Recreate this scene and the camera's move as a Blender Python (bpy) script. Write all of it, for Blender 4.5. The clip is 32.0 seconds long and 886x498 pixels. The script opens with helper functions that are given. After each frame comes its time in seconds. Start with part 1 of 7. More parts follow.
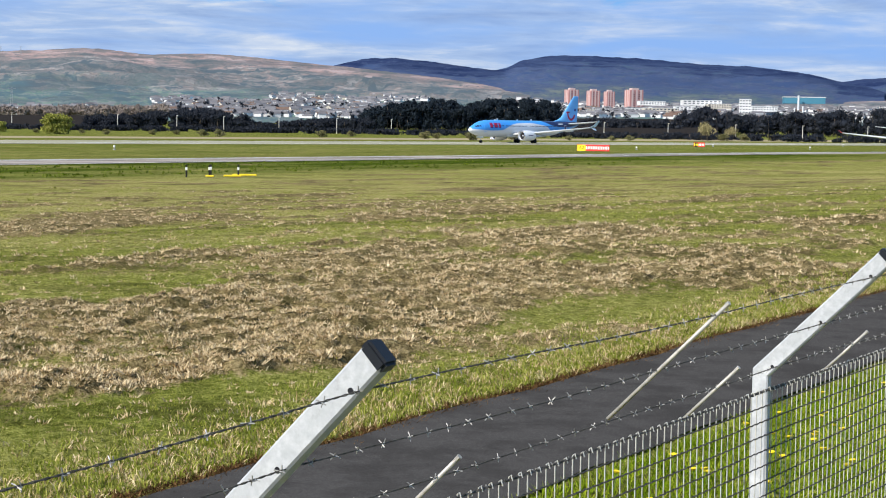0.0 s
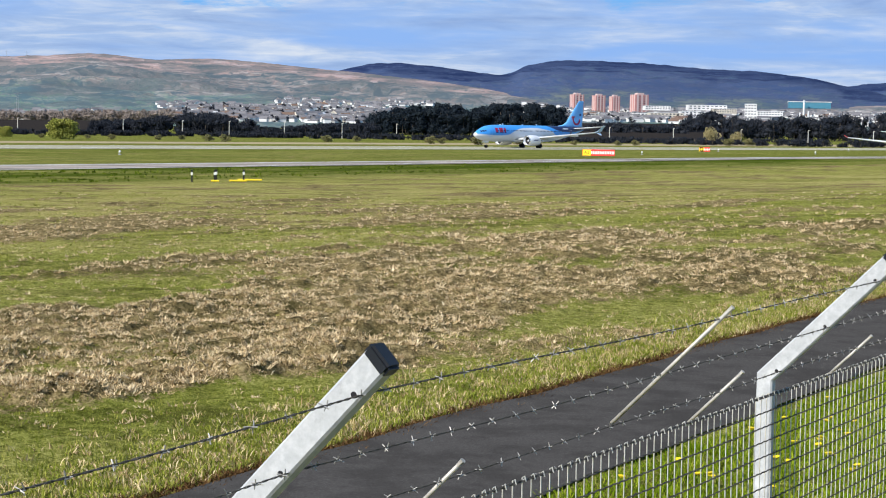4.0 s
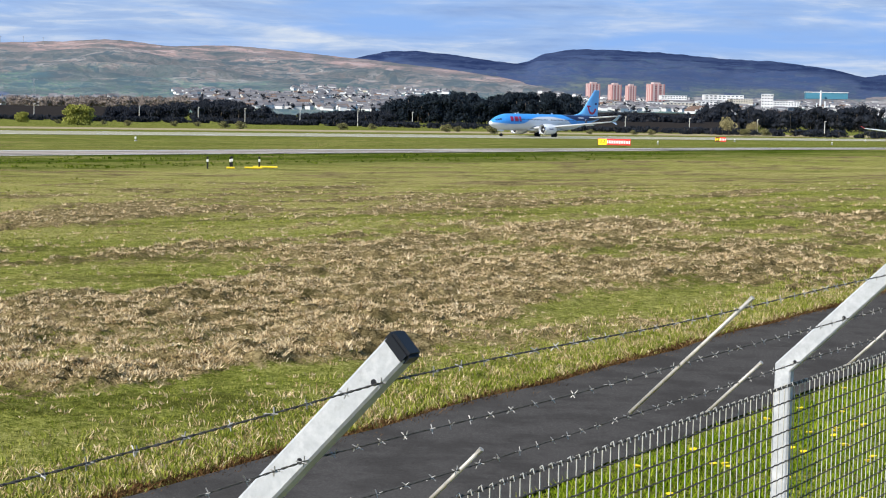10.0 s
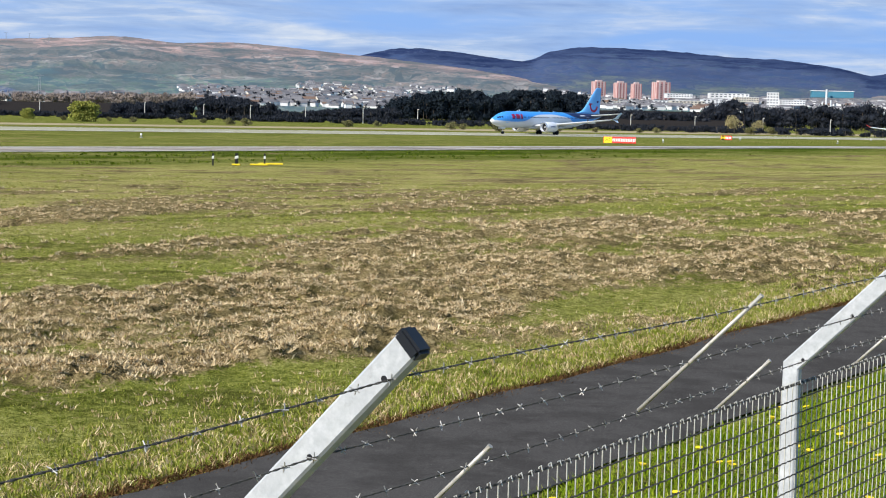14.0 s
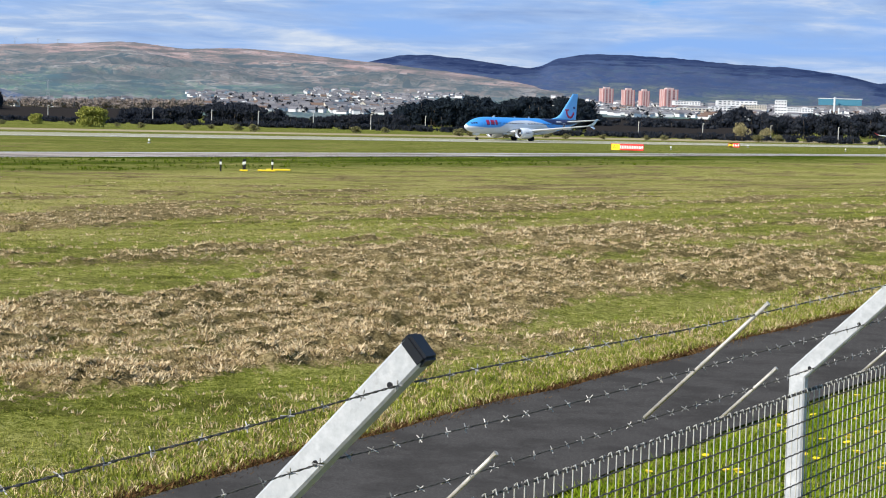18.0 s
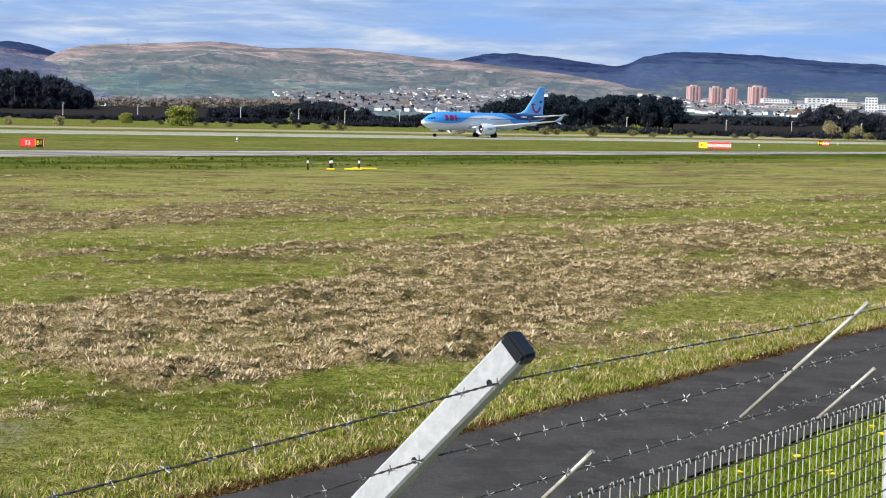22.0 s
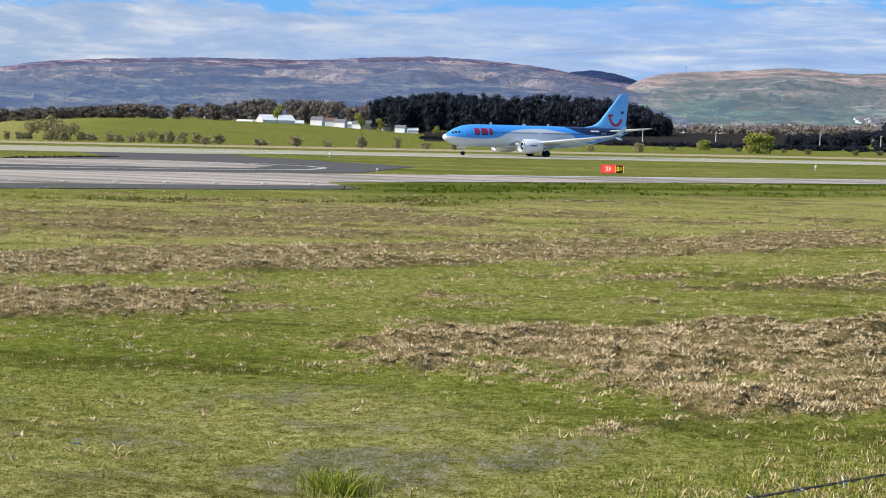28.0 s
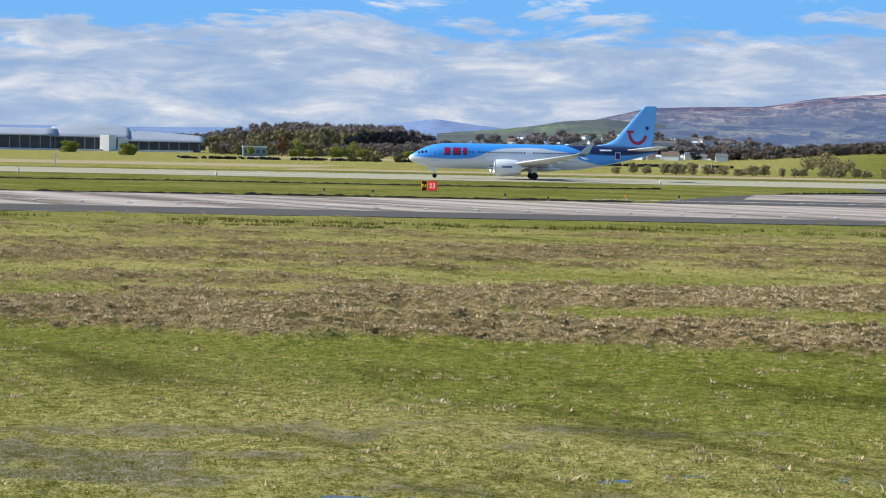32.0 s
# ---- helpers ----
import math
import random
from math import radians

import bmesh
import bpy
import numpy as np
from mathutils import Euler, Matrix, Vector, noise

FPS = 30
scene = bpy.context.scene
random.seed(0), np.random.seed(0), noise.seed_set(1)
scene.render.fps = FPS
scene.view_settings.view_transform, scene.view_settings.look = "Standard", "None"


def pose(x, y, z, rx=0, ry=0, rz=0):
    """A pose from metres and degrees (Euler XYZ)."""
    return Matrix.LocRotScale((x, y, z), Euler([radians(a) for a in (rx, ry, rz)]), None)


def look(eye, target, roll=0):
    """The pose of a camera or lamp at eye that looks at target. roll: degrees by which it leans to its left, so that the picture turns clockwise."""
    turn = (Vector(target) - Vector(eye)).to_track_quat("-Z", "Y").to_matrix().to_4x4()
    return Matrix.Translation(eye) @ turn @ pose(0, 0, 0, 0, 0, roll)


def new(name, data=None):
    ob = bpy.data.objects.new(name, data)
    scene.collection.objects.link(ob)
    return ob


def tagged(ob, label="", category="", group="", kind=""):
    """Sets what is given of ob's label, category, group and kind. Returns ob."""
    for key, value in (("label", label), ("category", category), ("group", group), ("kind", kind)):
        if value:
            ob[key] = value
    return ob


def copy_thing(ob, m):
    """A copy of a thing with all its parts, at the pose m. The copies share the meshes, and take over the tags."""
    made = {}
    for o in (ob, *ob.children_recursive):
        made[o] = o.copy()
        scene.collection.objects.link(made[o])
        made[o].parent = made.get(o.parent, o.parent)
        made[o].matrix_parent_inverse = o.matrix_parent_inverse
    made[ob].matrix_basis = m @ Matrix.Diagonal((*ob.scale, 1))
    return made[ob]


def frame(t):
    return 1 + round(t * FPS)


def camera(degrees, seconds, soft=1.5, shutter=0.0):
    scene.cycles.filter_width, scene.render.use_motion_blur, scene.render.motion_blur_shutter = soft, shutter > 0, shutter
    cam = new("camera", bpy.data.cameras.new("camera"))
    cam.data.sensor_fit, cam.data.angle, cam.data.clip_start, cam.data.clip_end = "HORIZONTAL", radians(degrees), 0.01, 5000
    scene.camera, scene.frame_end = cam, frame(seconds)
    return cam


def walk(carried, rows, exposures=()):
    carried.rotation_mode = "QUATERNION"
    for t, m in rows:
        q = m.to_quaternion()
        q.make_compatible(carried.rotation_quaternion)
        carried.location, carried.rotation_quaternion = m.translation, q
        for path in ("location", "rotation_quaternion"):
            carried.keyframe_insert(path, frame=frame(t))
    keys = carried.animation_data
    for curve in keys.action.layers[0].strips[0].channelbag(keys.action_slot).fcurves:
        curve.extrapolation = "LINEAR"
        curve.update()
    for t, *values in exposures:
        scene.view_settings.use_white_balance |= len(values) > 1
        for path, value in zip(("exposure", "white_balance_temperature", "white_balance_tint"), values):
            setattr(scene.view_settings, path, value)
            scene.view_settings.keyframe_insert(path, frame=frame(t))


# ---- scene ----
cam = camera(30.256, 32.0, soft=1.1)

# the camera's way: seconds, place, yaw, pitch, roll
ROWS = [
    (0.0, 0.000, 0.000, 4.999, -0.07, -4.44, 0.94),
    (0.5, 0.001, 0.003, 4.998, -0.04, -4.41, 0.85),
    (1.0, 0.001, 0.001, 4.998, -0.03, -4.37, 0.80),
    (1.5, 0.002, 0.000, 4.998, -0.02, -4.30, 0.73),
    (2.0, 0.005, -0.000, 5.001, 0.00, -4.24, 0.68),
    (2.5, 0.008, -0.003, 5.000, 0.00, -4.20, 0.71),
    (3.0, 0.010, -0.001, 4.998, 0.01, -4.21, 0.79),
    (3.5, 0.009, -0.006, 4.998, 0.05, -4.23, 0.82),
    (5.5, -0.014, 0.007, 4.994, 0.31, -4.57, 1.23),
    (6.0, -0.018, 0.006, 4.995, 0.36, -4.67, 1.14),
    (6.5, -0.014, 0.010, 4.993, 0.38, -4.65, 1.16),
    (7.0, -0.011, 0.004, 4.996, 0.42, -4.56, 1.09),
    (7.5, -0.015, -0.001, 4.997, 0.48, -4.57, 1.14),
    (8.0, -0.012, 0.005, 4.995, 0.55, -4.63, 1.14),
    (8.5, -0.003, 0.001, 4.995, 0.59, -4.64, 1.10),
    (9.0, -0.003, -0.001, 4.997, 0.63, -4.62, 1.10),
    (9.5, -0.005, 0.001, 4.995, 0.65, -4.63, 1.10),
    (10.0, -0.009, 0.009, 4.995, 0.63, -4.69, 1.27),
    (10.5, -0.017, 0.008, 4.992, 0.64, -4.78, 1.41),
    (11.0, -0.027, 0.016, 4.992, 0.72, -4.84, 1.44),
    (11.5, -0.023, 0.001, 4.996, 0.83, -4.85, 1.37),
    (12.0, -0.018, 0.009, 4.993, 0.92, -4.86, 1.32),
    (12.5, -0.015, 0.006, 4.996, 0.96, -4.86, 1.29),
    (13.0, -0.016, 0.008, 4.992, 0.94, -4.83, 1.30),
    (13.5, -0.020, 0.004, 4.994, 0.88, -4.82, 1.39),
    (14.0, -0.022, 0.012, 4.992, 0.80, -4.78, 1.44),
    (14.5, -0.020, 0.003, 4.995, 0.78, -4.75, 1.44),
    (16.5, -0.022, 0.003, 4.995, 0.89, -4.61, 1.52),
    (17.0, -0.021, 0.007, 4.996, 0.94, -4.60, 1.53),
    (17.5, -0.021, 0.005, 4.995, 0.98, -4.59, 1.58),
    (18.0, -0.020, 0.008, 4.993, 1.06, -4.56, 1.62),
    (18.5, -0.024, 0.008, 4.994, 1.18, -4.54, 1.62),
    (19.0, -0.027, 0.008, 4.993, 1.37, -4.54, 1.58),
    (19.5, -0.029, 0.007, 4.995, 1.64, -4.58, 1.60),
    (20.0, -0.033, 0.009, 4.992, 1.99, -4.62, 1.59),
    (20.5, -0.036, 0.015, 4.990, 2.41, -4.67, 1.61),
    (21.0, -0.041, 0.008, 4.991, 2.88, -4.70, 1.60),
    (21.5, -0.050, 0.006, 4.990, 3.42, -4.70, 1.60),
    (22.0, -0.051, 0.006, 4.990, 4.06, -4.69, 1.49),
    (22.5, -0.056, -0.003, 4.992, 4.82, -4.65, 1.45),
    (23.0, -0.058, 0.005, 4.991, 5.77, -4.60, 1.37),
    (23.5, -0.069, 0.010, 4.988, 6.86, -4.55, 1.38),
    (24.0, -0.074, -0.004, 4.989, 8.14, -4.51, 1.36),
    (24.5, -0.081, -0.005, 4.989, 9.54, -4.48, 1.41),
    (26.5, -0.081, -0.005, 4.989, 16.79, -4.25, 1.51),
    (27.0, -0.081, -0.005, 4.989, 19.11, -4.21, 1.47),
    (27.5, -0.081, -0.005, 4.989, 21.52, -4.23, 1.51),
    (28.0, -0.081, -0.005, 4.989, 24.02, -4.26, 1.47),
    (28.5, -0.081, -0.005, 4.989, 26.59, -4.30, 1.52),
    (29.0, -0.081, -0.005, 4.989, 29.16, -4.31, 1.49),
    (29.5, -0.081, -0.005, 4.989, 32.00, -4.29, 1.40),
    (30.0, -0.081, -0.005, 4.989, 35.13, -4.23, 1.24),
    (30.5, -0.081, -0.005, 4.989, 38.54, -4.13, 1.25),
    (31.0, -0.081, -0.005, 4.989, 42.33, -3.96, 1.12),
    (31.5, -0.081, -0.005, 4.989, 46.41, -3.75, 1.07),
    (32.0, -0.081, -0.005, 4.989, 50.63, -3.57, 1.06)]
walk(cam, [(t, pose(x, y, z, 90 + p, 0, a) @ pose(0, 0, 0, 0, 0, r)) for t, x, y, z, a, p, r in ROWS],
     exposures=[(0, 0.36), (32, 0.36)])

# ---- world and sun ----
SUN_DIR = Vector((-0.72, -0.69, 0.78)).normalized()


def make_world():
    w = bpy.data.worlds.new("sky")
    scene.world = w
    w.use_nodes = True
    nt = w.node_tree
    nt.nodes.clear()
    N, L = nt.nodes.new, nt.links.new
    out = N("ShaderNodeOutputWorld")
    bg = N("ShaderNodeBackground")
    bg.inputs["Strength"].default_value = 0.088
    sky = N("ShaderNodeTexSky")
    sky.sky_type = "NISHITA"
    sky.sun_disc = False
    sky.sun_elevation = math.asin(SUN_DIR.z)
    sky.sun_rotation = math.atan2(SUN_DIR.x, SUN_DIR.y)
    sky.air_density, sky.dust_density, sky.ozone_density = 1.0, 0.6, 1.5
    co = N("ShaderNodeTexCoord")
    # cloud layers: flat banks seen edge on, finer streaks within them
    def cloud(scale, place, size, detail, rough):
        mp = N("ShaderNodeMapping")
        mp.inputs["Scale"].default_value, mp.inputs["Location"].default_value = scale, place
        L(co.outputs["Generated"], mp.inputs["Vector"])
        n = N("ShaderNodeTexNoise")
        n.inputs["Scale"].default_value, n.inputs["Detail"].default_value, n.inputs["Roughness"].default_value = size, detail, rough
        n.inputs["Distortion"].default_value = 0.35
        L(mp.outputs[0], n.inputs["Vector"])
        return n.outputs["Fac"]

    def ramp(fac, *stops):
        r = N("ShaderNodeValToRGB")
        e = r.color_ramp.elements
        while len(e) < len(stops):
            e.new(0.5)
        for k, (pos, c) in enumerate(stops):
            e[k].position, e[k].color = pos, (*c, 1)
        L(fac, r.inputs[0])
        return r.outputs[0]

    def blend(fac, a, b):
        m = N("ShaderNodeMix")
        m.data_type = "RGBA"
        L(fac, m.inputs[0])
        for sock, v in ((m.inputs[6], a), (m.inputs[7], b)):
            if isinstance(v, tuple):
                sock.default_value = (*v, 1)
            else:
                L(v, sock)
        return m.outputs[2]
    big = cloud((4.0, 4.0, 30.0), (0.7, 0.2, 0.35), 1.5, 8, 0.55)
    fine = cloud((9.0, 9.0, 72.0), (3.1, 1.2, 0.9), 1.6, 8, 0.6)
    puff = cloud((5.0, 5.0, 26.0), (1.3, 4.2, 0.13), 2.4, 9, 0.62)
    lump = cloud((9.0, 9.0, 40.0), (2.3, 0.2, 0.6), 1.9, 9, 0.62)
    tone = ramp(fine, (0.30, (2.5, 3.7, 6.3)), (0.50, (3.6, 4.9, 7.3)), (0.70, (6.4, 7.0, 7.9)))
    streaks = blend(ramp(big, (0.36, (0, 0, 0)), (0.58, (1, 1, 1))), (2.5, 4.3, 8.0), tone)
    # to the west the bank breaks into lumps, with blue sky over it
    sep = N("ShaderNodeSeparateXYZ")
    L(co.outputs["Generated"], sep.inputs[0])

    def calc(op, a, b, c=None):
        m = N("ShaderNodeMath")
        m.operation = op
        for sock, v in zip(m.inputs, (a, b, c)):
            if isinstance(v, (int, float)):
                sock.default_value = v
            elif v is not None:
                L(v, sock)
        return m.outputs[0]
    west = ramp(calc("MULTIPLY", sep.outputs[0], -1.0), (0.30, (0, 0, 0)), (0.62, (1, 1, 1)))
    lumps = ramp(lump, (0.34, (2.7, 3.9, 6.0)), (0.50, (3.7, 4.7, 6.4)), (0.62, (5.5, 6.0, 7.0)), (0.72, (7.2, 7.5, 7.9)))
    haze_bank = blend(west, streaks, lumps)
    blue = blend(ramp(puff, (0.54, (0, 0, 0)), (0.64, (1, 1, 1))), (1.6, 4.2, 8.2), ramp(puff, (0.54, (4.8, 5.9, 7.6)), (0.68, (7.4, 7.7, 8.1))))
    hi = calc("ADD", calc("MULTIPLY_ADD", puff, -0.11, sep.outputs[2]), calc("MULTIPLY", sep.outputs[0], -0.022))
    low = blend(ramp(hi, (0.024, (0, 0, 0)), (0.036, (1, 1, 1))), haze_bank, blue)
    # well above the view the plain daylight sky takes over
    top = blend(ramp(sep.outputs[2], (0.22, (0, 0, 0)), (0.45, (0.7, 0.7, 0.7))), low, sky.outputs[0])
    L(top, bg.inputs["Color"])
    L(bg.outputs[0], out.inputs["Surface"])


make_world()
sun = new("sun", bpy.data.lights.new("sun", "SUN"))
sun.data.energy, sun.data.angle, sun.data.color = 5.0, radians(0.55), (1.0, 0.95, 0.87)
sun.matrix_world = look(SUN_DIR * 50, (0, 0, 0))

# ---- materials ----


class Mat:
    """A small node-graph writer for one Principled material."""

    def __init__(self, name, rough=0.8, metal=0.0, spec=0.3):
        self.m = bpy.data.materials.new(name)
        self.m.use_nodes = True
        self.t = self.m.node_tree
        self.b = self.t.nodes["Principled BSDF"]
        self.b.inputs["Roughness"].default_value = rough
        self.b.inputs["Metallic"].default_value = metal
        self.b.inputs["Specular IOR Level"].default_value = spec
        self.co = self.t.nodes.new("ShaderNodeTexCoord").outputs["Object"]

    def link(self, a, b):
        self.t.links.new(a, b)

    def val(self, socket, v):
        if isinstance(v, bpy.types.NodeSocket):
            self.link(v, socket)
        else:
            socket.default_value = v

    def noise(self, scale, detail=4, rough=0.55, stretch=(1, 1, 1), turn=0.0):
        mp = self.t.nodes.new("ShaderNodeMapping")
        mp.inputs["Scale"].default_value = stretch
        mp.inputs["Rotation"].default_value = (0, 0, turn)
        self.link(self.co, mp.inputs[0])
        n = self.t.nodes.new("ShaderNodeTexNoise")
        n.inputs["Scale"].default_value, n.inputs["Detail"].default_value, n.inputs["Roughness"].default_value = scale, detail, rough
        self.link(mp.outputs[0], n.inputs["Vector"])
        return n.outputs["Fac"]

    def voronoi(self, scale, stretch=(1, 1, 1), turn=0.0):
        mp = self.t.nodes.new("ShaderNodeMapping")
        mp.inputs["Scale"].default_value = stretch
        mp.inputs["Rotation"].default_value = (0, 0, turn)
        self.link(self.co, mp.inputs[0])
        n = self.t.nodes.new("ShaderNodeTexVoronoi")
        n.inputs["Scale"].default_value = scale
        self.link(mp.outputs[0], n.inputs["Vector"])
        s = self.t.nodes.new("ShaderNodeSeparateColor")
        self.link(n.outputs["Color"], s.inputs[0])
        return s.outputs[0]

    def ramp(self, fac, *stops):
        r = self.t.nodes.new("ShaderNodeValToRGB")
        e = r.color_ramp.elements
        while len(e) < len(stops):
            e.new(0.5)
        for k, (p, c) in enumerate(stops):
            e[k].position = p
            e[k].color = (*c, 1) if len(c) == 3 else c
        self.link(fac, r.inputs[0])
        return r.outputs[0]

    def mix(self, fac, a, b, kind="MIX"):
        n = self.t.nodes.new("ShaderNodeMix")
        n.data_type, n.blend_type = "RGBA", kind
        self.val(n.inputs[0], fac)
        self.val(n.inputs[6], (*a, 1) if isinstance(a, tuple) and len(a) == 3 else a)
        self.val(n.inputs[7], (*b, 1) if isinstance(b, tuple) and len(b) == 3 else b)
        return n.outputs[2]

    def math(self, op, a, b=0.0, clamp=False):
        n = self.t.nodes.new("ShaderNodeMath")
        n.operation, n.use_clamp = op, clamp
        self.val(n.inputs[0], a)
        self.val(n.inputs[1], b)
        return n.outputs[0]

    def attr(self, name):
        n = self.t.nodes.new("ShaderNodeAttribute")
        n.attribute_name = name
        return n.outputs["Fac"]

    def island(self):
        return self.t.nodes.new("ShaderNodeNewGeometry").outputs["Random Per Island"]

    def chance(self):
        return self.t.nodes.new("ShaderNodeObjectInfo").outputs["Random"]

    def xyz(self):
        n = self.t.nodes.new("ShaderNodeSeparateXYZ")
        self.link(self.co, n.inputs[0])
        return n.outputs

    def curve(self, fac, pts):
        """A function of fac in 0..1 through the given points."""
        n = self.t.nodes.new("ShaderNodeFloatCurve")
        c = n.mapping.curves[0]
        while len(c.points) < len(pts):
            c.points.new(0.5, 0.5)
        for k, q in enumerate(pts):
            c.points[k].location = q
        n.mapping.update()
        self.link(fac, n.inputs[1])
        return n.outputs[0]

    def color(self, c):
        self.val(self.b.inputs["Base Color"], (*c, 1) if isinstance(c, tuple) and len(c) == 3 else c)
        return self

    def rough(self, v):
        self.val(self.b.inputs["Roughness"], v)
        return self

    def thin(self, c, share=0.15):
        """Lets light through, as dry leaves and blades do."""
        t = self.t.nodes.new("ShaderNodeBsdfTranslucent")
        self.val(t.inputs["Color"], c)
        mix = self.t.nodes.new("ShaderNodeMixShader")
        mix.inputs[0].default_value = share
        self.link(self.b.outputs[0], mix.inputs[1])
        self.link(t.outputs[0], mix.inputs[2])
        self.link(mix.outputs[0], self.t.nodes["Material Output"].inputs["Surface"])
        return self

    def bump(self, height, strength=0.4, dist=0.05):
        n = self.t.nodes.new("ShaderNodeBump")
        n.inputs["Strength"].default_value, n.inputs["Distance"].default_value = strength, dist
        self.link(height, n.inputs["Height"])
        self.link(n.outputs[0], self.b.inputs["Normal"])
        return self


def plain(name, c, rough=0.6, metal=0.0, vary=0.12, scale=6.0, spec=0.3):
    """A surface of one colour with slight stains."""
    m = Mat(name, rough, metal, spec)
    f = m.noise(scale, 5)
    dark = tuple(v * (1 - vary) for v in c)
    light = tuple(min(1, v * (1 + vary)) for v in c)
    m.color(m.ramp(f, (0.3, dark), (0.7, light)))
    return m.m


def ground_mat():
    m = Mat("rough_grass", 1.0, spec=0.0)
    turn = radians(-45.5)
    d, lush = m.attr("dry"), m.attr("lush")
    f2, f3 = m.noise(6.0, 6, 0.75), m.noise(0.10, 5, 0.62, (0.25, 1, 1), turn)
    fine = m.noise(28.0, 4, 0.7)
    grain = m.mix(0.5, f2, fine)
    green = m.ramp(grain, (0.40, (0.055, 0.066, 0.009)), (0.5, (0.180, 0.200, 0.034)), (0.60, (0.35, 0.35, 0.090)))
    sere = m.ramp(grain, (0.40, (0.095, 0.085, 0.022)), (0.5, (0.32, 0.285, 0.092)), (0.60, (0.60, 0.525, 0.225)))
    green = m.mix(m.math("ADD", m.ramp(f3, (0.42, (0.0, 0.0, 0.0)), (0.62, (0.6, 0.6, 0.6))), m.math("MULTIPLY", m.attr("sere"), 0.85), True), green, sere)
    green = m.mix(lush, green, m.ramp(grain, (0.40, (0.016, 0.028, 0.003)), (0.5, (0.050, 0.078, 0.008)), (0.60, (0.12, 0.150, 0.022))))
    straw = m.ramp(grain, (0.40, (0.050, 0.036, 0.017)), (0.49, (0.185, 0.140, 0.064)), (0.60, (0.44, 0.345, 0.175)))
    k = m.math("SUBTRACT", m.math("ADD", d, m.math("MULTIPLY", m.math("SUBTRACT", f2, 0.5), 1.4)), m.math("MULTIPLY", lush, 0.55))
    k = m.ramp(k, (0.38, (0, 0, 0)), (0.58, (1, 1, 1)))
    # tussock gaps: dark brown litter, with the shade between clumps painted in
    straw = m.mix(m.math("MULTIPLY", m.attr("gap_shade"), 0.85), straw, m.ramp(grain, (0.40, (0.030, 0.022, 0.012)), (0.5, (0.085, 0.062, 0.032)), (0.62, (0.20, 0.145, 0.07))))
    c = m.mix(k, green, straw)
    mk = m.math("ADD", m.attr("mud"), m.math("MULTIPLY", m.math("SUBTRACT", grain, 0.5), 2.6))
    mk = m.ramp(mk, (0.40, (0, 0, 0)), (0.66, (0.8, 0.8, 0.8)))
    c = m.mix(mk, c, m.ramp(grain, (0.40, (0.050, 0.042, 0.026)), (0.5, (0.165, 0.148, 0.108)), (0.60, (0.33, 0.305, 0.25))))
    mott = m.noise(0.42, 6, 0.72, (0.28, 1, 1), turn)
    c = m.mix(m.ramp(mott, (0.38, (0.55, 0.55, 0.55)), (0.48, (0, 0, 0))), c, (0.045, 0.044, 0.012))
    # the same gaps darkened again over all turf, as painted shade
    c = m.mix(m.math("MULTIPLY", m.attr("gap_shade"), 0.34), c, (0.040, 0.044, 0.010))
    m.color(c)
    m.bump(grain, 1.0, 0.10)
    return m.m


def tarmac(name, a, b, streak=0.0, turn=0.0, speck=0.0):
    m = Mat(name, 1.0, spec=0.0)
    f1, f2 = m.noise(0.35, 5), m.noise(60, 3)
    c = m.mix(f1, a, b)
    c = m.mix(0.35, c, m.ramp(f2, (0.3, tuple(v * 0.55 for v in a)), (0.7, tuple(v * 1.6 for v in b))))
    if speck:
        c = m.mix(m.ramp(m.noise(160, 2, 0.6), (0.60, (0, 0, 0)), (0.74, (speck, speck, speck))), c, (0.22, 0.21, 0.20))
        c = m.mix(m.ramp(m.noise(1.3, 6, 0.7), (0.40, (0.45, 0.45, 0.45)), (0.55, (0, 0, 0))), c, tuple(v * 0.55 for v in a))
    if streak:
        s = m.noise(0.25, 5, 0.6, (0.05, 1.0, 1.0), turn)
        c = m.mix(m.ramp(s, (0.42, (0, 0, 0)), (0.62, (streak, streak, streak))), c, tuple(v * 0.30 for v in a))
    m.color(c)
    m.bump(f2, 0.3, 0.01)
    return m.m


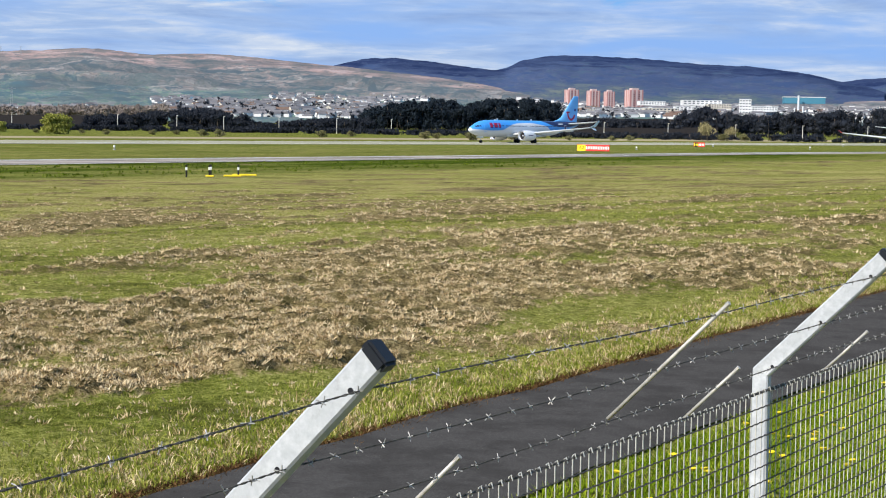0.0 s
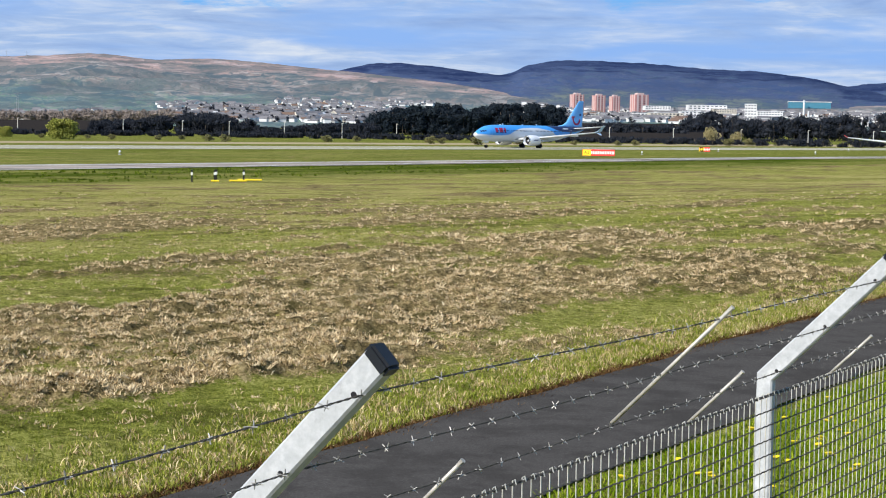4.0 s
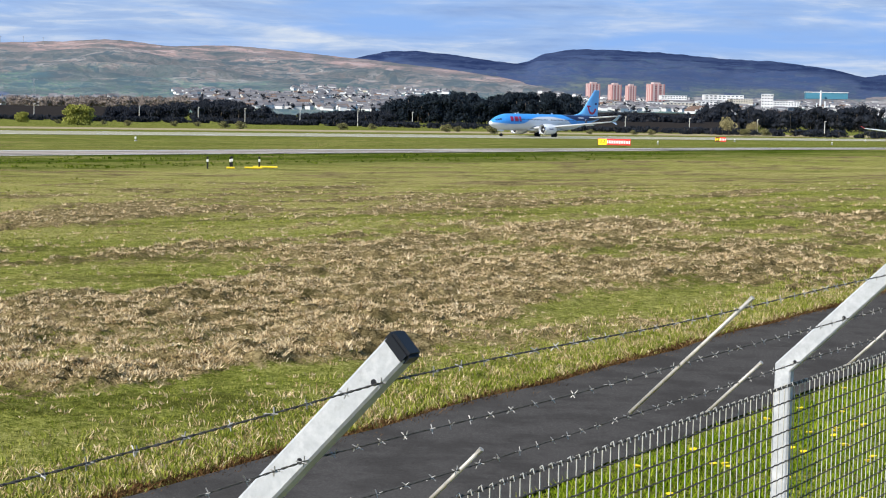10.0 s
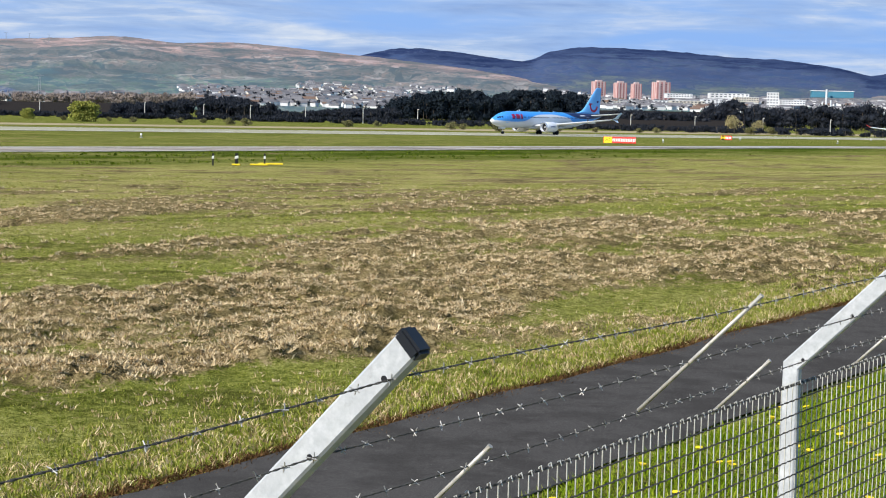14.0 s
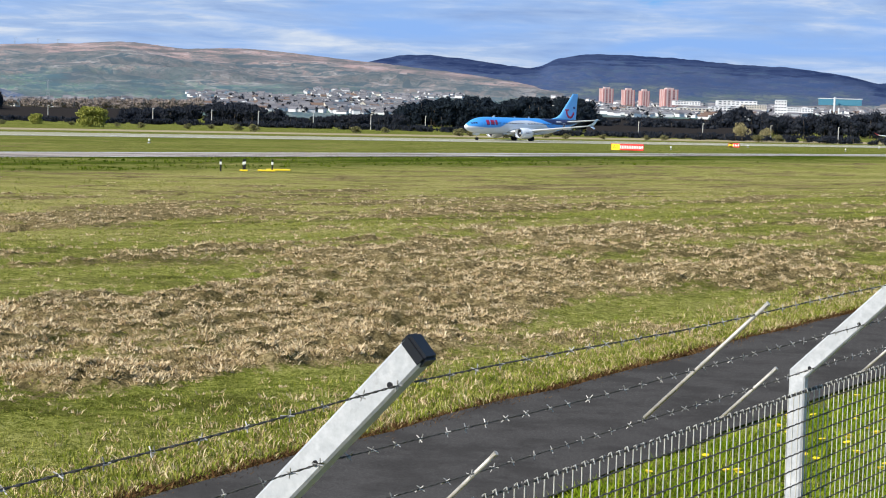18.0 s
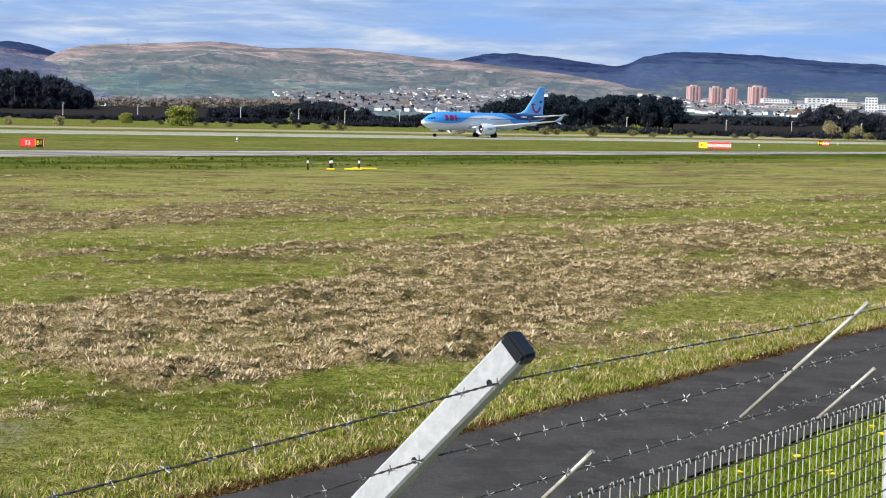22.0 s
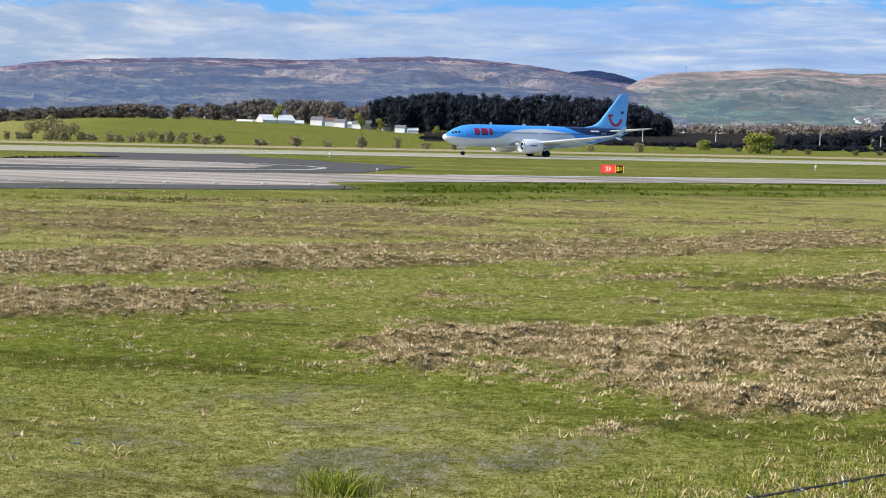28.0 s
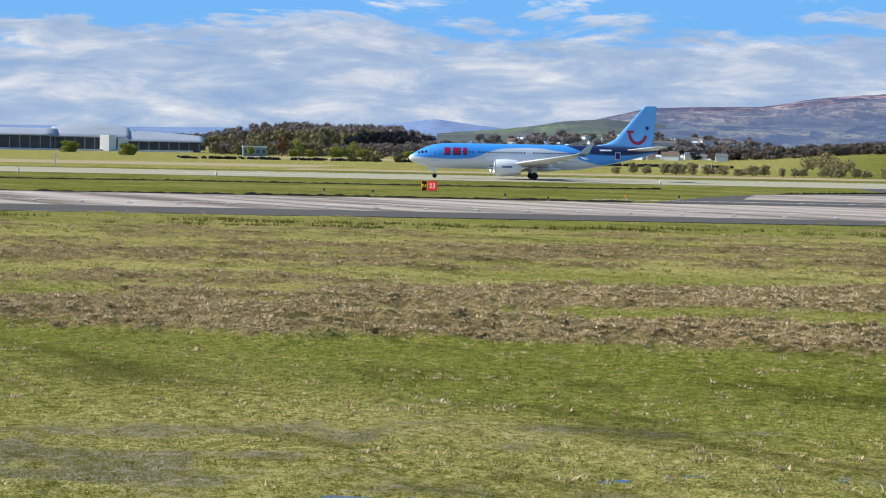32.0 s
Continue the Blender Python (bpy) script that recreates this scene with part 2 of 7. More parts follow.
def hill_mat(name, low, mid, high, h0=0.35, h1=0.72, wood=0.60, hedge=0.5, scrub=0.5, dark=(0.05, 0.06, 0.065), shade=0.0):
    """Hillside cover laid out along and up the slope: fields with hedges low down, moor above; woods and scrub; painted
    bands of cloud shade.
    """
    m = Mat(name, 0.95, spec=0.05)
    m.co = m.t.nodes.new("ShaderNodeTexCoord").outputs["UV"]
    wob = m.t.nodes.new("ShaderNodeTexNoise")
    wob.inputs["Scale"].default_value, wob.inputs["Detail"].default_value = 2.2, 5
    m.link(m.co, wob.inputs["Vector"])
    add = m.t.nodes.new("ShaderNodeVectorMath")
    add.operation = "MULTIPLY_ADD"
    m.link(wob.outputs["Color"], add.inputs[0])
    add.inputs[1].default_value = (0.55, 0.10, 0)
    m.link(m.co, add.inputs[2])
    m.co = add.outputs[0]
    cells = m.voronoi(1.0, (1.3, 9.5, 1), 0.06)
    tiny = m.voronoi(1.0, (3.0, 21.0, 1), -0.05)
    n1 = m.noise(1.0, 7, 0.60, (0.55, 3.6, 1))
    n2 = m.noise(1.0, 8, 0.70, (2.0, 12.0, 1))
    n3 = m.noise(1.0, 6, 0.72, (8.0, 40.0, 1))
    cloud_shade = m.noise(1.0, 5, 0.6, (0.30, 5.0, 1), 0.03)
    k = m.math("ADD", m.math("ADD", m.math("MULTIPLY", cells, 0.42), m.math("MULTIPLY", tiny, 0.26)), m.math("MULTIPLY", m.math("SUBTRACT", n2, 0.5), 1.1))
    k = m.math("ADD", k, 0.16)
    rise = m.math("ADD", m.attr("rise"), m.math("MULTIPLY", m.math("SUBTRACT", n1, 0.5), 0.8))
    s1 = m.math("DIVIDE", m.math("SUBTRACT", rise, h0 - 0.08), 0.16, True)
    s2 = m.math("DIVIDE", m.math("SUBTRACT", rise, h1 - 0.05), 0.10, True)
    c = m.mix(s1, m.ramp(k, *low), m.ramp(k, *mid))
    c = m.mix(s2, c, m.ramp(k, *high))
    # wide bands of cloud shadow painted over the cover, as strong as shade
    c = m.mix(m.ramp(cloud_shade, (0.44, (0, 0, 0)), (0.56, (shade, shade, shade))), c, dark)
    edge = m.t.nodes.new("ShaderNodeTexVoronoi")
    edge.feature = "DISTANCE_TO_EDGE"
    edge.inputs["Scale"].default_value = 1.0
    mp = m.t.nodes.new("ShaderNodeMapping")
    mp.inputs["Scale"].default_value, mp.inputs["Rotation"].default_value = (1.3, 9.5, 1), (0, 0, 0.06)
    m.link(m.co, mp.inputs[0])
    m.link(mp.outputs[0], edge.inputs["Vector"])
    hd = m.math("MULTIPLY", m.ramp(m.math("ADD", edge.outputs[0], m.math("MULTIPLY", m.math("SUBTRACT", n3, 0.45), 0.8)), (0.02, (1, 1, 1)), (0.08, (0, 0, 0))), hedge)
    c = m.mix(m.math("MULTIPLY", hd, m.math("SUBTRACT", 1.0, s2)), c, dark)
    c = m.mix(m.math("MULTIPLY", m.ramp(n3, (0.54, (0, 0, 0)), (0.66, (1, 1, 1))), scrub), c, dark)
    c = m.mix(m.ramp(m.math("ADD", n2, m.math("MULTIPLY", n3, 0.30)), (wood + 0.15, (0, 0, 0)), (wood + 0.19, (0.85, 0.85, 0.85))), c, dark)
    m.color(c)
    return m.m


def galvanised():
    """Hot-dip zinc: pale spangle, dull runs and grime."""
    m = Mat("galvanised_steel", 0.6, 0.0, 0.15)
    c = m.mix(m.noise(55, 4, 0.7), (0.31, 0.322, 0.335), (0.50, 0.515, 0.53))
    c = m.mix(m.ramp(m.noise(9, 6, 0.7), (0.48, (0, 0, 0)), (0.66, (0.6, 0.6, 0.6))), c, (0.62, 0.63, 0.64))
    c = m.mix(m.ramp(m.noise(22, 5, 0.75), (0.58, (0, 0, 0)), (0.74, (0.5, 0.5, 0.5))), c, (0.25, 0.25, 0.25))
    m.color(c)
    m.rough(m.math("ADD", m.math("MULTIPLY", m.noise(30, 3), 0.3), 0.38))
    m.bump(m.noise(70, 3), 0.08, 0.002)
    return m.m


M = {
    "grass": ground_mat(),
    "road": tarmac("old_asphalt", (0.050, 0.047, 0.045), (0.074, 0.070, 0.067), speck=0.6),
    "taxiway": tarmac("taxiway_concrete", (0.34, 0.295, 0.26), (0.46, 0.405, 0.36), 0.85, radians(-45.5)),
    "runway": tarmac("runway_asphalt", (0.29, 0.275, 0.20), (0.37, 0.35, 0.265)),
    "apron": tarmac("apron_asphalt", (0.075, 0.072, 0.074), (0.115, 0.112, 0.112)),
    "paint_white": plain("white_line_paint", (0.74, 0.74, 0.70), 0.7),
    "galv": galvanised(),
    "galv_dull": plain("dull_galvanised_wire", (0.085, 0.080, 0.072), 0.8, 0.0, 0.35, 40, 0.1),
    "wire_light": plain("pale_galvanised_wire", (0.60, 0.58, 0.52), 0.5, 0.3, 0.12, 30),
    "barb_grey": plain("barb_grey_wire", (0.36, 0.35, 0.33), 0.5, 0.3, 0.12, 30),
    "rod_grey": plain("weathered_rod", (0.46, 0.43, 0.38), 0.5, 0.3, 0.25, 40),
    "black_plastic": plain("black_plastic", (0.015, 0.017, 0.022), 0.35),
}

# ---- building helpers ----


def box_bm(sx, sy, sz, cx=0, cy=0, cz=0, bevel=0.0):
    bm = bmesh.new()
    bmesh.ops.create_cube(bm, size=1.0, matrix=Matrix.Translation((cx, cy, cz)) @ Matrix.Diagonal((sx, sy, sz, 1)))
    if bevel:
        bmesh.ops.bevel(bm, geom=bm.edges[:], offset=bevel, segments=1, affect="EDGES")
    return bm


def cyl_bm(r1, r2, a, b, n=10):
    """A tapered rod from a to b."""
    bm = bmesh.new()
    a, b = Vector(a), Vector(b)
    m = Matrix.Translation((a + b) / 2) @ (b - a).to_track_quat("Z", "Y").to_matrix().to_4x4()
    bmesh.ops.create_cone(bm, cap_ends=True, segments=n, radius1=r1, radius2=r2, depth=(b - a).length, matrix=m)
    return bm


def join(*bms):
    """One bmesh of several."""
    res = bmesh.new()
    for b in bms:
        me = bpy.data.meshes.new("tmp")
        b.to_mesh(me)
        b.free()
        res.from_mesh(me)
        bpy.data.meshes.remove(me)
    return res


def mesh_of(name, bm, material, smooth=False):
    me = bpy.data.meshes.new(name)
    bm.to_mesh(me)
    bm.free()
    me.materials.append(material)
    if smooth:
        me.polygons.foreach_set("use_smooth", [True] * len(me.polygons))
    return me


def raw_mesh(name, verts, faces, material, smooth=False):
    """A mesh from numpy arrays: verts (n, 3), faces (m, 3 or 4)."""
    me = bpy.data.meshes.new(name)
    verts, faces = np.asarray(verts, np.float32), np.asarray(faces, np.int32)
    k = faces.shape[1]
    me.vertices.add(len(verts))
    me.vertices.foreach_set("co", verts.ravel())
    me.loops.add(faces.size)
    me.loops.foreach_set("vertex_index", faces.ravel())
    me.polygons.add(len(faces))
    me.polygons.foreach_set("loop_start", np.arange(0, faces.size, k, dtype=np.int32))
    me.polygons.foreach_set("use_smooth", np.full(len(faces), smooth, bool))
    me.update(calc_edges=True)
    me.validate()
    me.materials.append(material)
    return me


def part(name, bm, material, parent=None, label="", smooth=False, at=None):
    """Links a bmesh (or a mesh) as one object under a thing or a part."""
    me = bm if isinstance(bm, bpy.types.Mesh) else mesh_of(name, bm, material, smooth)
    ob = new(name, me)
    if parent is not None:
        ob.parent = parent
    if at is not None:
        ob.matrix_basis = at
    if label:
        tagged(ob, label)
    return ob


def thing(name, label, category, at=None, group="", kind=""):
    ob = new(name)
    if at is not None:
        ob.matrix_basis = at
    return tagged(ob, label, category, group, kind)


# ---- plan: the runway's axes and the lie of the land ----
PSI = radians(45.54)
NR = np.array([-math.sin(PSI), math.cos(PSI)])      # across the field, towards the runway
DR = np.array([-math.cos(PSI), -math.sin(PSI)])     # along the take-off run
WF = np.array([-0.842, 0.539])                      # square to the fence, into the field
RW_TURN = 45.54                                     # turn of an object whose x axis lies along the runway, back up the run


def smooth01(x):
    x = np.clip(x, 0, 1)
    return x * x * (3 - 2 * x)


def uv(u, v, z=0.0):
    """World place of a point u metres down the run and v metres across the field."""
    p = DR * u + NR * v
    return Vector((p[0], p[1], z))


def polar(az, r, z=0.0):
    a = radians(az)
    return Vector((-math.sin(a) * r, math.cos(a) * r, z))


def land(x, y):
    """Height of the ground."""
    w = x * WF[0] + y * WF[1]
    near = 1.7 * (1 - smooth01((w - 14) / 50.0))
    r = np.hypot(x, y)
    az = np.degrees(np.arctan2(-x, y))
    # pasture that swells beyond the field's edge, west of the wood
    k = smooth01((az - 23) / 8) * (1 - smooth01((az - 35) / 6)) * smooth01((r - 480) / 420)
    knoll = 5.0 * k
    rise = 6.0 * smooth01((r - 700) / 1500)
    return near + knoll + rise


LATTICE = np.random.default_rng(77).uniform(-1, 1, (256, 256))


def vnoise(x, y, s, seed=0.0, octaves=3):
    """Fractal value noise for arrays, about -1 to 1; features of about 1 / s metres."""
    tot, amp, out = 0.0, 1.0, 0.0
    for k in range(octaves):
        px, py = x * s + seed * 17.3 + k * 5.1, y * s + seed * 9.7 - k * 3.3
        px, py = 0.8 * px - 0.6 * py, 0.6 * px + 0.8 * py
        ix, iy = np.floor(px).astype(int), np.floor(py).astype(int)
        fx, fy = smooth01(px - ix), smooth01(py - iy)
        g = lambda a, b: LATTICE[(ix + a) % 256, (iy + b) % 256]
        out = out + amp * ((g(0, 0) * (1 - fx) + g(1, 0) * fx) * (1 - fy) + (g(0, 1) * (1 - fx) + g(1, 1) * fx) * fy)
        tot += amp
        amp, s = amp * 0.55, s * 2.1
    return out / tot * 1.6


def worley(x, y, cell, seed=0):
    """Distance to the nearest jittered point, in cells, and that point's chance number."""
    px, py = x / cell, y / cell
    ix, iy = np.floor(px).astype(int), np.floor(py).astype(int)
    best, lot = np.full(np.shape(px), 9.0), np.zeros(np.shape(px))
    for a in (-1, 0, 1):
        for b in (-1, 0, 1):
            jx, jy = (ix + a + 31 * seed) % 256, (iy + b + 57 * seed) % 256
            d = np.hypot(ix + a + 0.5 + 0.42 * LATTICE[jx, jy] - px, iy + b + 0.5 + 0.42 * LATTICE[jy, (jx + 91) % 256] - py)
            near = d < best
            best = np.where(near, d, best)
            lot = np.where(near, LATTICE[(jx + 7) % 256, (jy + 13) % 256] * 0.5 + 0.5, lot)
    return best, lot


def clumps(x, y):
    """Tussocks: 1 on the crown of one, 0 in the gaps between them."""
    u, v = x * DR[0] + y * DR[1], x * NR[0] + y * NR[1]
    d, lot = worley(u * 0.8, v, 0.34, 1)
    e, lot2 = worley(u * 0.55, v, 0.85, 2)
    return np.clip(smooth01(1.45 - 1.75 * d) * (0.35 + 0.75 * lot) * 0.75 + 0.45 * smooth01(1.3 - 1.5 * e) * lot2, 0, 1)


def dryness(x, y):
    """Where the grass is tussocky and straw-coloured, 0 to 1, patchy."""
    u0 = x * DR[0] + y * DR[1]
    v0 = x * NR[0] + y * NR[1]
    u = u0 + 1.2 * vnoise(x, y, 0.12, 8.0)
    v = v0 + 1.3 * vnoise(x, y, 0.10, 1.0) + 0.5 * vnoise(x, y, 0.6, 9.0, 2)

    def zone(us, low, high, u_lo, u_hi, e, eu=2.5):
        """Between two edges drawn over the run, and between its two ends."""
        lo, hi = np.interp(u, us, low), np.interp(u, us, high)
        return smooth01((v - lo + e) / (2 * e)) * (1 - smooth01((v - hi + e) / (2 * e))) * smooth01((u - u_lo + eu) / (2 * eu)) * (1 - smooth01((u - u_hi + eu) / (2 * eu)))
    k = 0.10 + 0.14 * smooth01((-u - 6) / 14) * smooth01((v - 24) / 14) + 0.10 * smooth01((v - 60) / 10)
    # the broad tussock bank before the road, drawn out towards the east
    k = np.maximum(k, 0.76 * zone([-48, -34, -25, -18.6, -14.3, -11.5, -9.2, -7.4], [25, 21, 19.2, 18.2, 17.0, 16.0, 18.6, 22], [38, 34, 30.5, 26.0, 24.4, 25.6, 26.2, 25.5], -44, -8.0, 1.2))
    k = np.maximum(k, 0.50 * zone([-60, -20], [22, 27], [42, 34], -62, -19, 2.5, 5))
    # the long upper band
    k = np.maximum(k, 0.86 * zone([-54, -43, -34.6, -28, -20, -12.6, -6, 12], [62, 58, 53.5, 50, 48, 44.6, 45.5, 43], [74, 68, 66, 65, 62.5, 62, 61, 52], -47, 9, 1.5))
    k = np.maximum(k, 0.55 * zone([-90, -44], [46, 46], [66, 70], -84, -42, 3.0, 6))
    # the patch behind the mown turf, and its run to the west
    k = np.maximum(k, 0.80 * zone([-9, -5.6, 0, 7, 40], [29, 29.3, 31.2, 32.2, 34], [34, 37.5, 40, 44, 48], -8.6, 60, 0.9))
    k = np.maximum(k, 0.45 * zone([-10, 60], [40, 44], [62, 62], -12, 80, 2.5))
    # bleached grass further out
    k = np.maximum(k, 0.62 * zone([-40, -24, 0, 30], [70, 68, 66, 64], [100, 96, 86, 78], -36, 30, 3.0, 5))
    k = np.maximum(k, 0.40 * zone([-120, 90], [66, 62], [108, 100], -140, 120, 5.0, 10))
    k = np.maximum(k, 0.74 * zone([-90, -25], [24, 16.5], [27, 18.2], -90, -26, 0.5, 4))
    # streaks and clumps, drawn out along the field
    k = k - 0.06 + 0.32 * vnoise(u0 * 0.30, v0, 0.22, 6.0) + 0.34 * vnoise(u0 * 0.45, v0, 0.60, 11.0, 2) + 0.14 * vnoise(x, y, 1.6, 12.0, 2)
    k = k - 0.22 * smooth01((u + 9) / 4) * (1 - smooth01((v0 - 30.5) / 2))
    return np.clip(k, 0, 1)


def lumps(x, y):
    """Tussock mounds and low turf steps along the field, -1 to 1."""
    u, v = x * DR[0] + y * DR[1], x * NR[0] + y * NR[1]
    return np.clip(1.0 - 2.2 * np.abs(vnoise(u * 0.5, v, 0.95, 3.0, 2)), -0.45, 1.0)


# mask of the gaps between tussocks, where shade is painted in
def gap_darkness(x, y):
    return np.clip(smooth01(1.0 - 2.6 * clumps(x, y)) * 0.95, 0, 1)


def muddiness(x, y):
    """Bare, washed-out ground near the fence."""
    u = x * DR[0] + y * DR[1]
    v = x * NR[0] + y * NR[1]
    k = smooth01((v - 10) / 3) * (1 - smooth01((v - 18) / 4)) * smooth01((u + 10) / 5)
    w = vnoise(u * 0.35, v, 0.55, 31.0) + 0.5 * vnoise(x, y, 1.6, 32.0, 2)
    return np.clip(k * (0.28 + 0.60 * w), 0, 0.62)


def lushness(x, y):
    """Long dark grass along the taxiway, and the mown strip before the tussocks."""
    u = x * DR[0] + y * DR[1]
    v = x * NR[0] + y * NR[1] + 0.8 * vnoise(x, y, 0.1, 4.0)
    edge = np.interp(u, [-400, -252, -130, -60, -42, -30, 45, 300], [174, 166, 149, 138, 126, 117, 109, 100])
    k = smooth01((v - edge + 30) / 6) * (1 - smooth01((v - edge - 3) / 4)) * smooth01((-u - 30) / 10) * 0.55
    k = np.maximum(k, smooth01((v - edge + 16) / 3) * (1 - smooth01((v - edge - 3) / 4)) * (0.22 + 0.78 * smooth01((-u - 34) / 14)))
    k = np.maximum(k, 0.22 * smooth01((v - 20.5) / 4) * (1 - smooth01((v - 31.5) / 1.6)) * smooth01((u + 9) / 4))
    k = np.maximum(k, 0.5 * smooth01((v - edge - 6) / 10))
    return np.clip(k * (0.9 + 0.45 * vnoise(u * 0.3, v, 0.25, 21.0)), 0, 1)


def sereness(x, y):
    """Bleached turf: far out on the field, and on the trodden ground by the fence."""
    u = x * DR[0] + y * DR[1]
    v = x * NR[0] + y * NR[1] + 2.0 * vnoise(x, y, 0.08, 14.0)
    k = 0.80 * smooth01((v - 42) / 16) * (1 - 0.5 * smooth01((v - 100) / 10))
    k = np.maximum(k, 0.75 * (1 - smooth01((v - 18.5) / 3)) * smooth01((u + 9) / 4))
    k = np.maximum(k, 0.30 * smooth01((-u - 8) / 8))
    k = np.maximum(k, 0.70 * (1 - smooth01((x * WF[0] + y * WF[1] - 11.5) / 3)) * smooth01((-u - 13) / 5))
    return np.clip(k * (0.85 + 0.5 * vnoise(u * 0.3, v, 0.3, 15.0)), 0, 1)


def ground_z(x, y):
    """The field's surface with its tussocks and turf steps."""
    r = np.hypot(x, y)
    bumpy = np.exp(-((r - 40) / 85.0) ** 2) * smooth01((x * WF[0] + y * WF[1] - 10.6) / 1.5)
    return land(x, y) + bumpy * (0.03 * vnoise(x, y, 0.5, 2.0) + (0.025 + 0.07 * dryness(x, y)) * lumps(x, y) + (0.02 + 0.20 * smooth01(1.6 * dryness(x, y) - 0.35)) * clumps(x, y))


def build_ground():
    az = np.radians(np.r_[np.arange(-180, -24, 6.0), np.arange(-24, 74, 0.16), np.arange(74, 180, 6.0)])
    r = np.r_[np.array([0.0, 2.0, 4.0, 6.0, 8.0]), np.geomspace(9, 130, 520), np.geomspace(133, 600, 90), np.geomspace(620, 4900, 50)]
    A, R = np.meshgrid(az, r)
    X, Y = -np.sin(A) * R, np.cos(A) * R
    Z = ground_z(X, Y)
    n, k = X.shape
    v = np.stack([X.ravel(), Y.ravel(), Z.ravel()], -1)
    idx = np.arange(n * k).reshape(n, k)
    nxt = np.roll(idx, -1, 1)
    f = np.stack([idx[:-1], nxt[:-1], nxt[1:], idx[1:]], -1).reshape(-1, 4)[:, ::-1]
    me = raw_mesh("ground", v, f, M["grass"], True)
    for name, fun in (("dry", dryness), ("mud", muddiness), ("lush", lushness), ("gap_shade", gap_darkness), ("sere", sereness)):
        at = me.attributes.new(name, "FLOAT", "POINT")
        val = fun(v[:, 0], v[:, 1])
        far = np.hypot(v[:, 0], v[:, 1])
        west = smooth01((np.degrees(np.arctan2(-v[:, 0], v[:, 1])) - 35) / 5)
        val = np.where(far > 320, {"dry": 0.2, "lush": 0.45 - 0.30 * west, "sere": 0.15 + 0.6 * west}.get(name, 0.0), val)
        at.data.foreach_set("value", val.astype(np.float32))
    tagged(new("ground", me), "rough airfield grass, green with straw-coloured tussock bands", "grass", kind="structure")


def strip(name, outline, material, label, category, z=0.03, follow=False, kind="structure", thick=0.25):
    """A paved slab with the given outline of (x, y)."""
    bm = bmesh.new()
    vs = [bm.verts.new((x, y, (float(land(x, y)) if follow else 0.0) + z)) for x, y in outline]
    f = bm.faces.new(vs)
    if f.normal.z < 0:
        f.normal_flip()
    g = bmesh.ops.extrude_face_region(bm, geom=[f])
    for q in g["geom"]:
        if isinstance(q, bmesh.types.BMVert):
            q.co.z -= thick
    bmesh.ops.recalc_face_normals(bm, faces=bm.faces[:])
    return tagged(new(name, mesh_of(name, bm, material)), label, category, kind=kind)


def uvs(*pts):
    return [tuple(uv(u, v)[:2]) for u, v in pts]


build_ground()


def road_far(s):
    """Where the road's far edge lies, square to the fence."""
    return 9.74 + 0.022 * np.clip(s - 11, 0, 40)


def road_near(s):
    return 7.02 + 0.012 * np.clip(s - 13, 0, 60)


def build_road():
    """The perimeter track inside the fence."""
    u = np.array([0.539, 0.842])
    s = np.linspace(-40, 160, 161)
    far = road_far(s) + 0.06 * np.sin(s * 1.7) + 0.05 * np.sin(s * 4.3)
    nearw = road_near(s) + 0.05 * np.sin(s * 2.3 + 1) + 0.04 * np.sin(s * 5.1)
    cols = []
    for k in range(6):
        w = nearw + (far - nearw) * k / 5
        p = u * s[:, None] + WF * w[:, None]
        cols.append(np.stack([p[:, 0], p[:, 1], land(p[:, 0], p[:, 1]) + 0.03 + 0.015 * math.sin(math.pi * k / 5)], -1))
    v = np.concatenate(cols)
    n = len(s)
    f = [(k * n + i, k * n + i + 1, (k + 1) * n + i + 1, (k + 1) * n + i) for k in range(5) for i in range(n - 1)]
    tagged(new("road", raw_mesh("road", v, np.array(f)[:, ::-1], M["road"], True)), "narrow dark asphalt perimeter road with grassy edges", "road", kind="structure")


build_road()
strip("runway", uvs((-900, 252), (-70, 252), (-55, 243), (900, 243), (900, 285), (-900, 285)), M["runway"], "pale grey asphalt runway", "runway", 0.04)
strip("taxiway", uvs((-900, 186), (-420, 184), (-268, 178), (-130, 163), (-90, 159), (-60, 157), (60, 153), (700, 140), (700, 122), (45, 110), (-30, 118), (-40, 121), (-42, 134), (-60, 139), (-82, 145), (-130, 150), (-252, 167), (-420, 174), (-900, 176)),
      M["taxiway"], "pale concrete taxiway streaked with dark tyre marks", "taxiway", 0.05)

# ---- hills ----


HILL = {}


def hill_z(name, az, r):
    """Height of a hillside at a place."""
    pts, r0, r1, power, foot = HILL[name]
    power = power(az) if callable(power) else power
    top = 5 + r1 * math.tan(radians(float(np.interp(az, [p[0] for p in pts], [p[1] for p in pts]))))
    return foot + (top - foot) * min(1.0, max(0.0, (r - r0) / (r1 - r0))) ** power


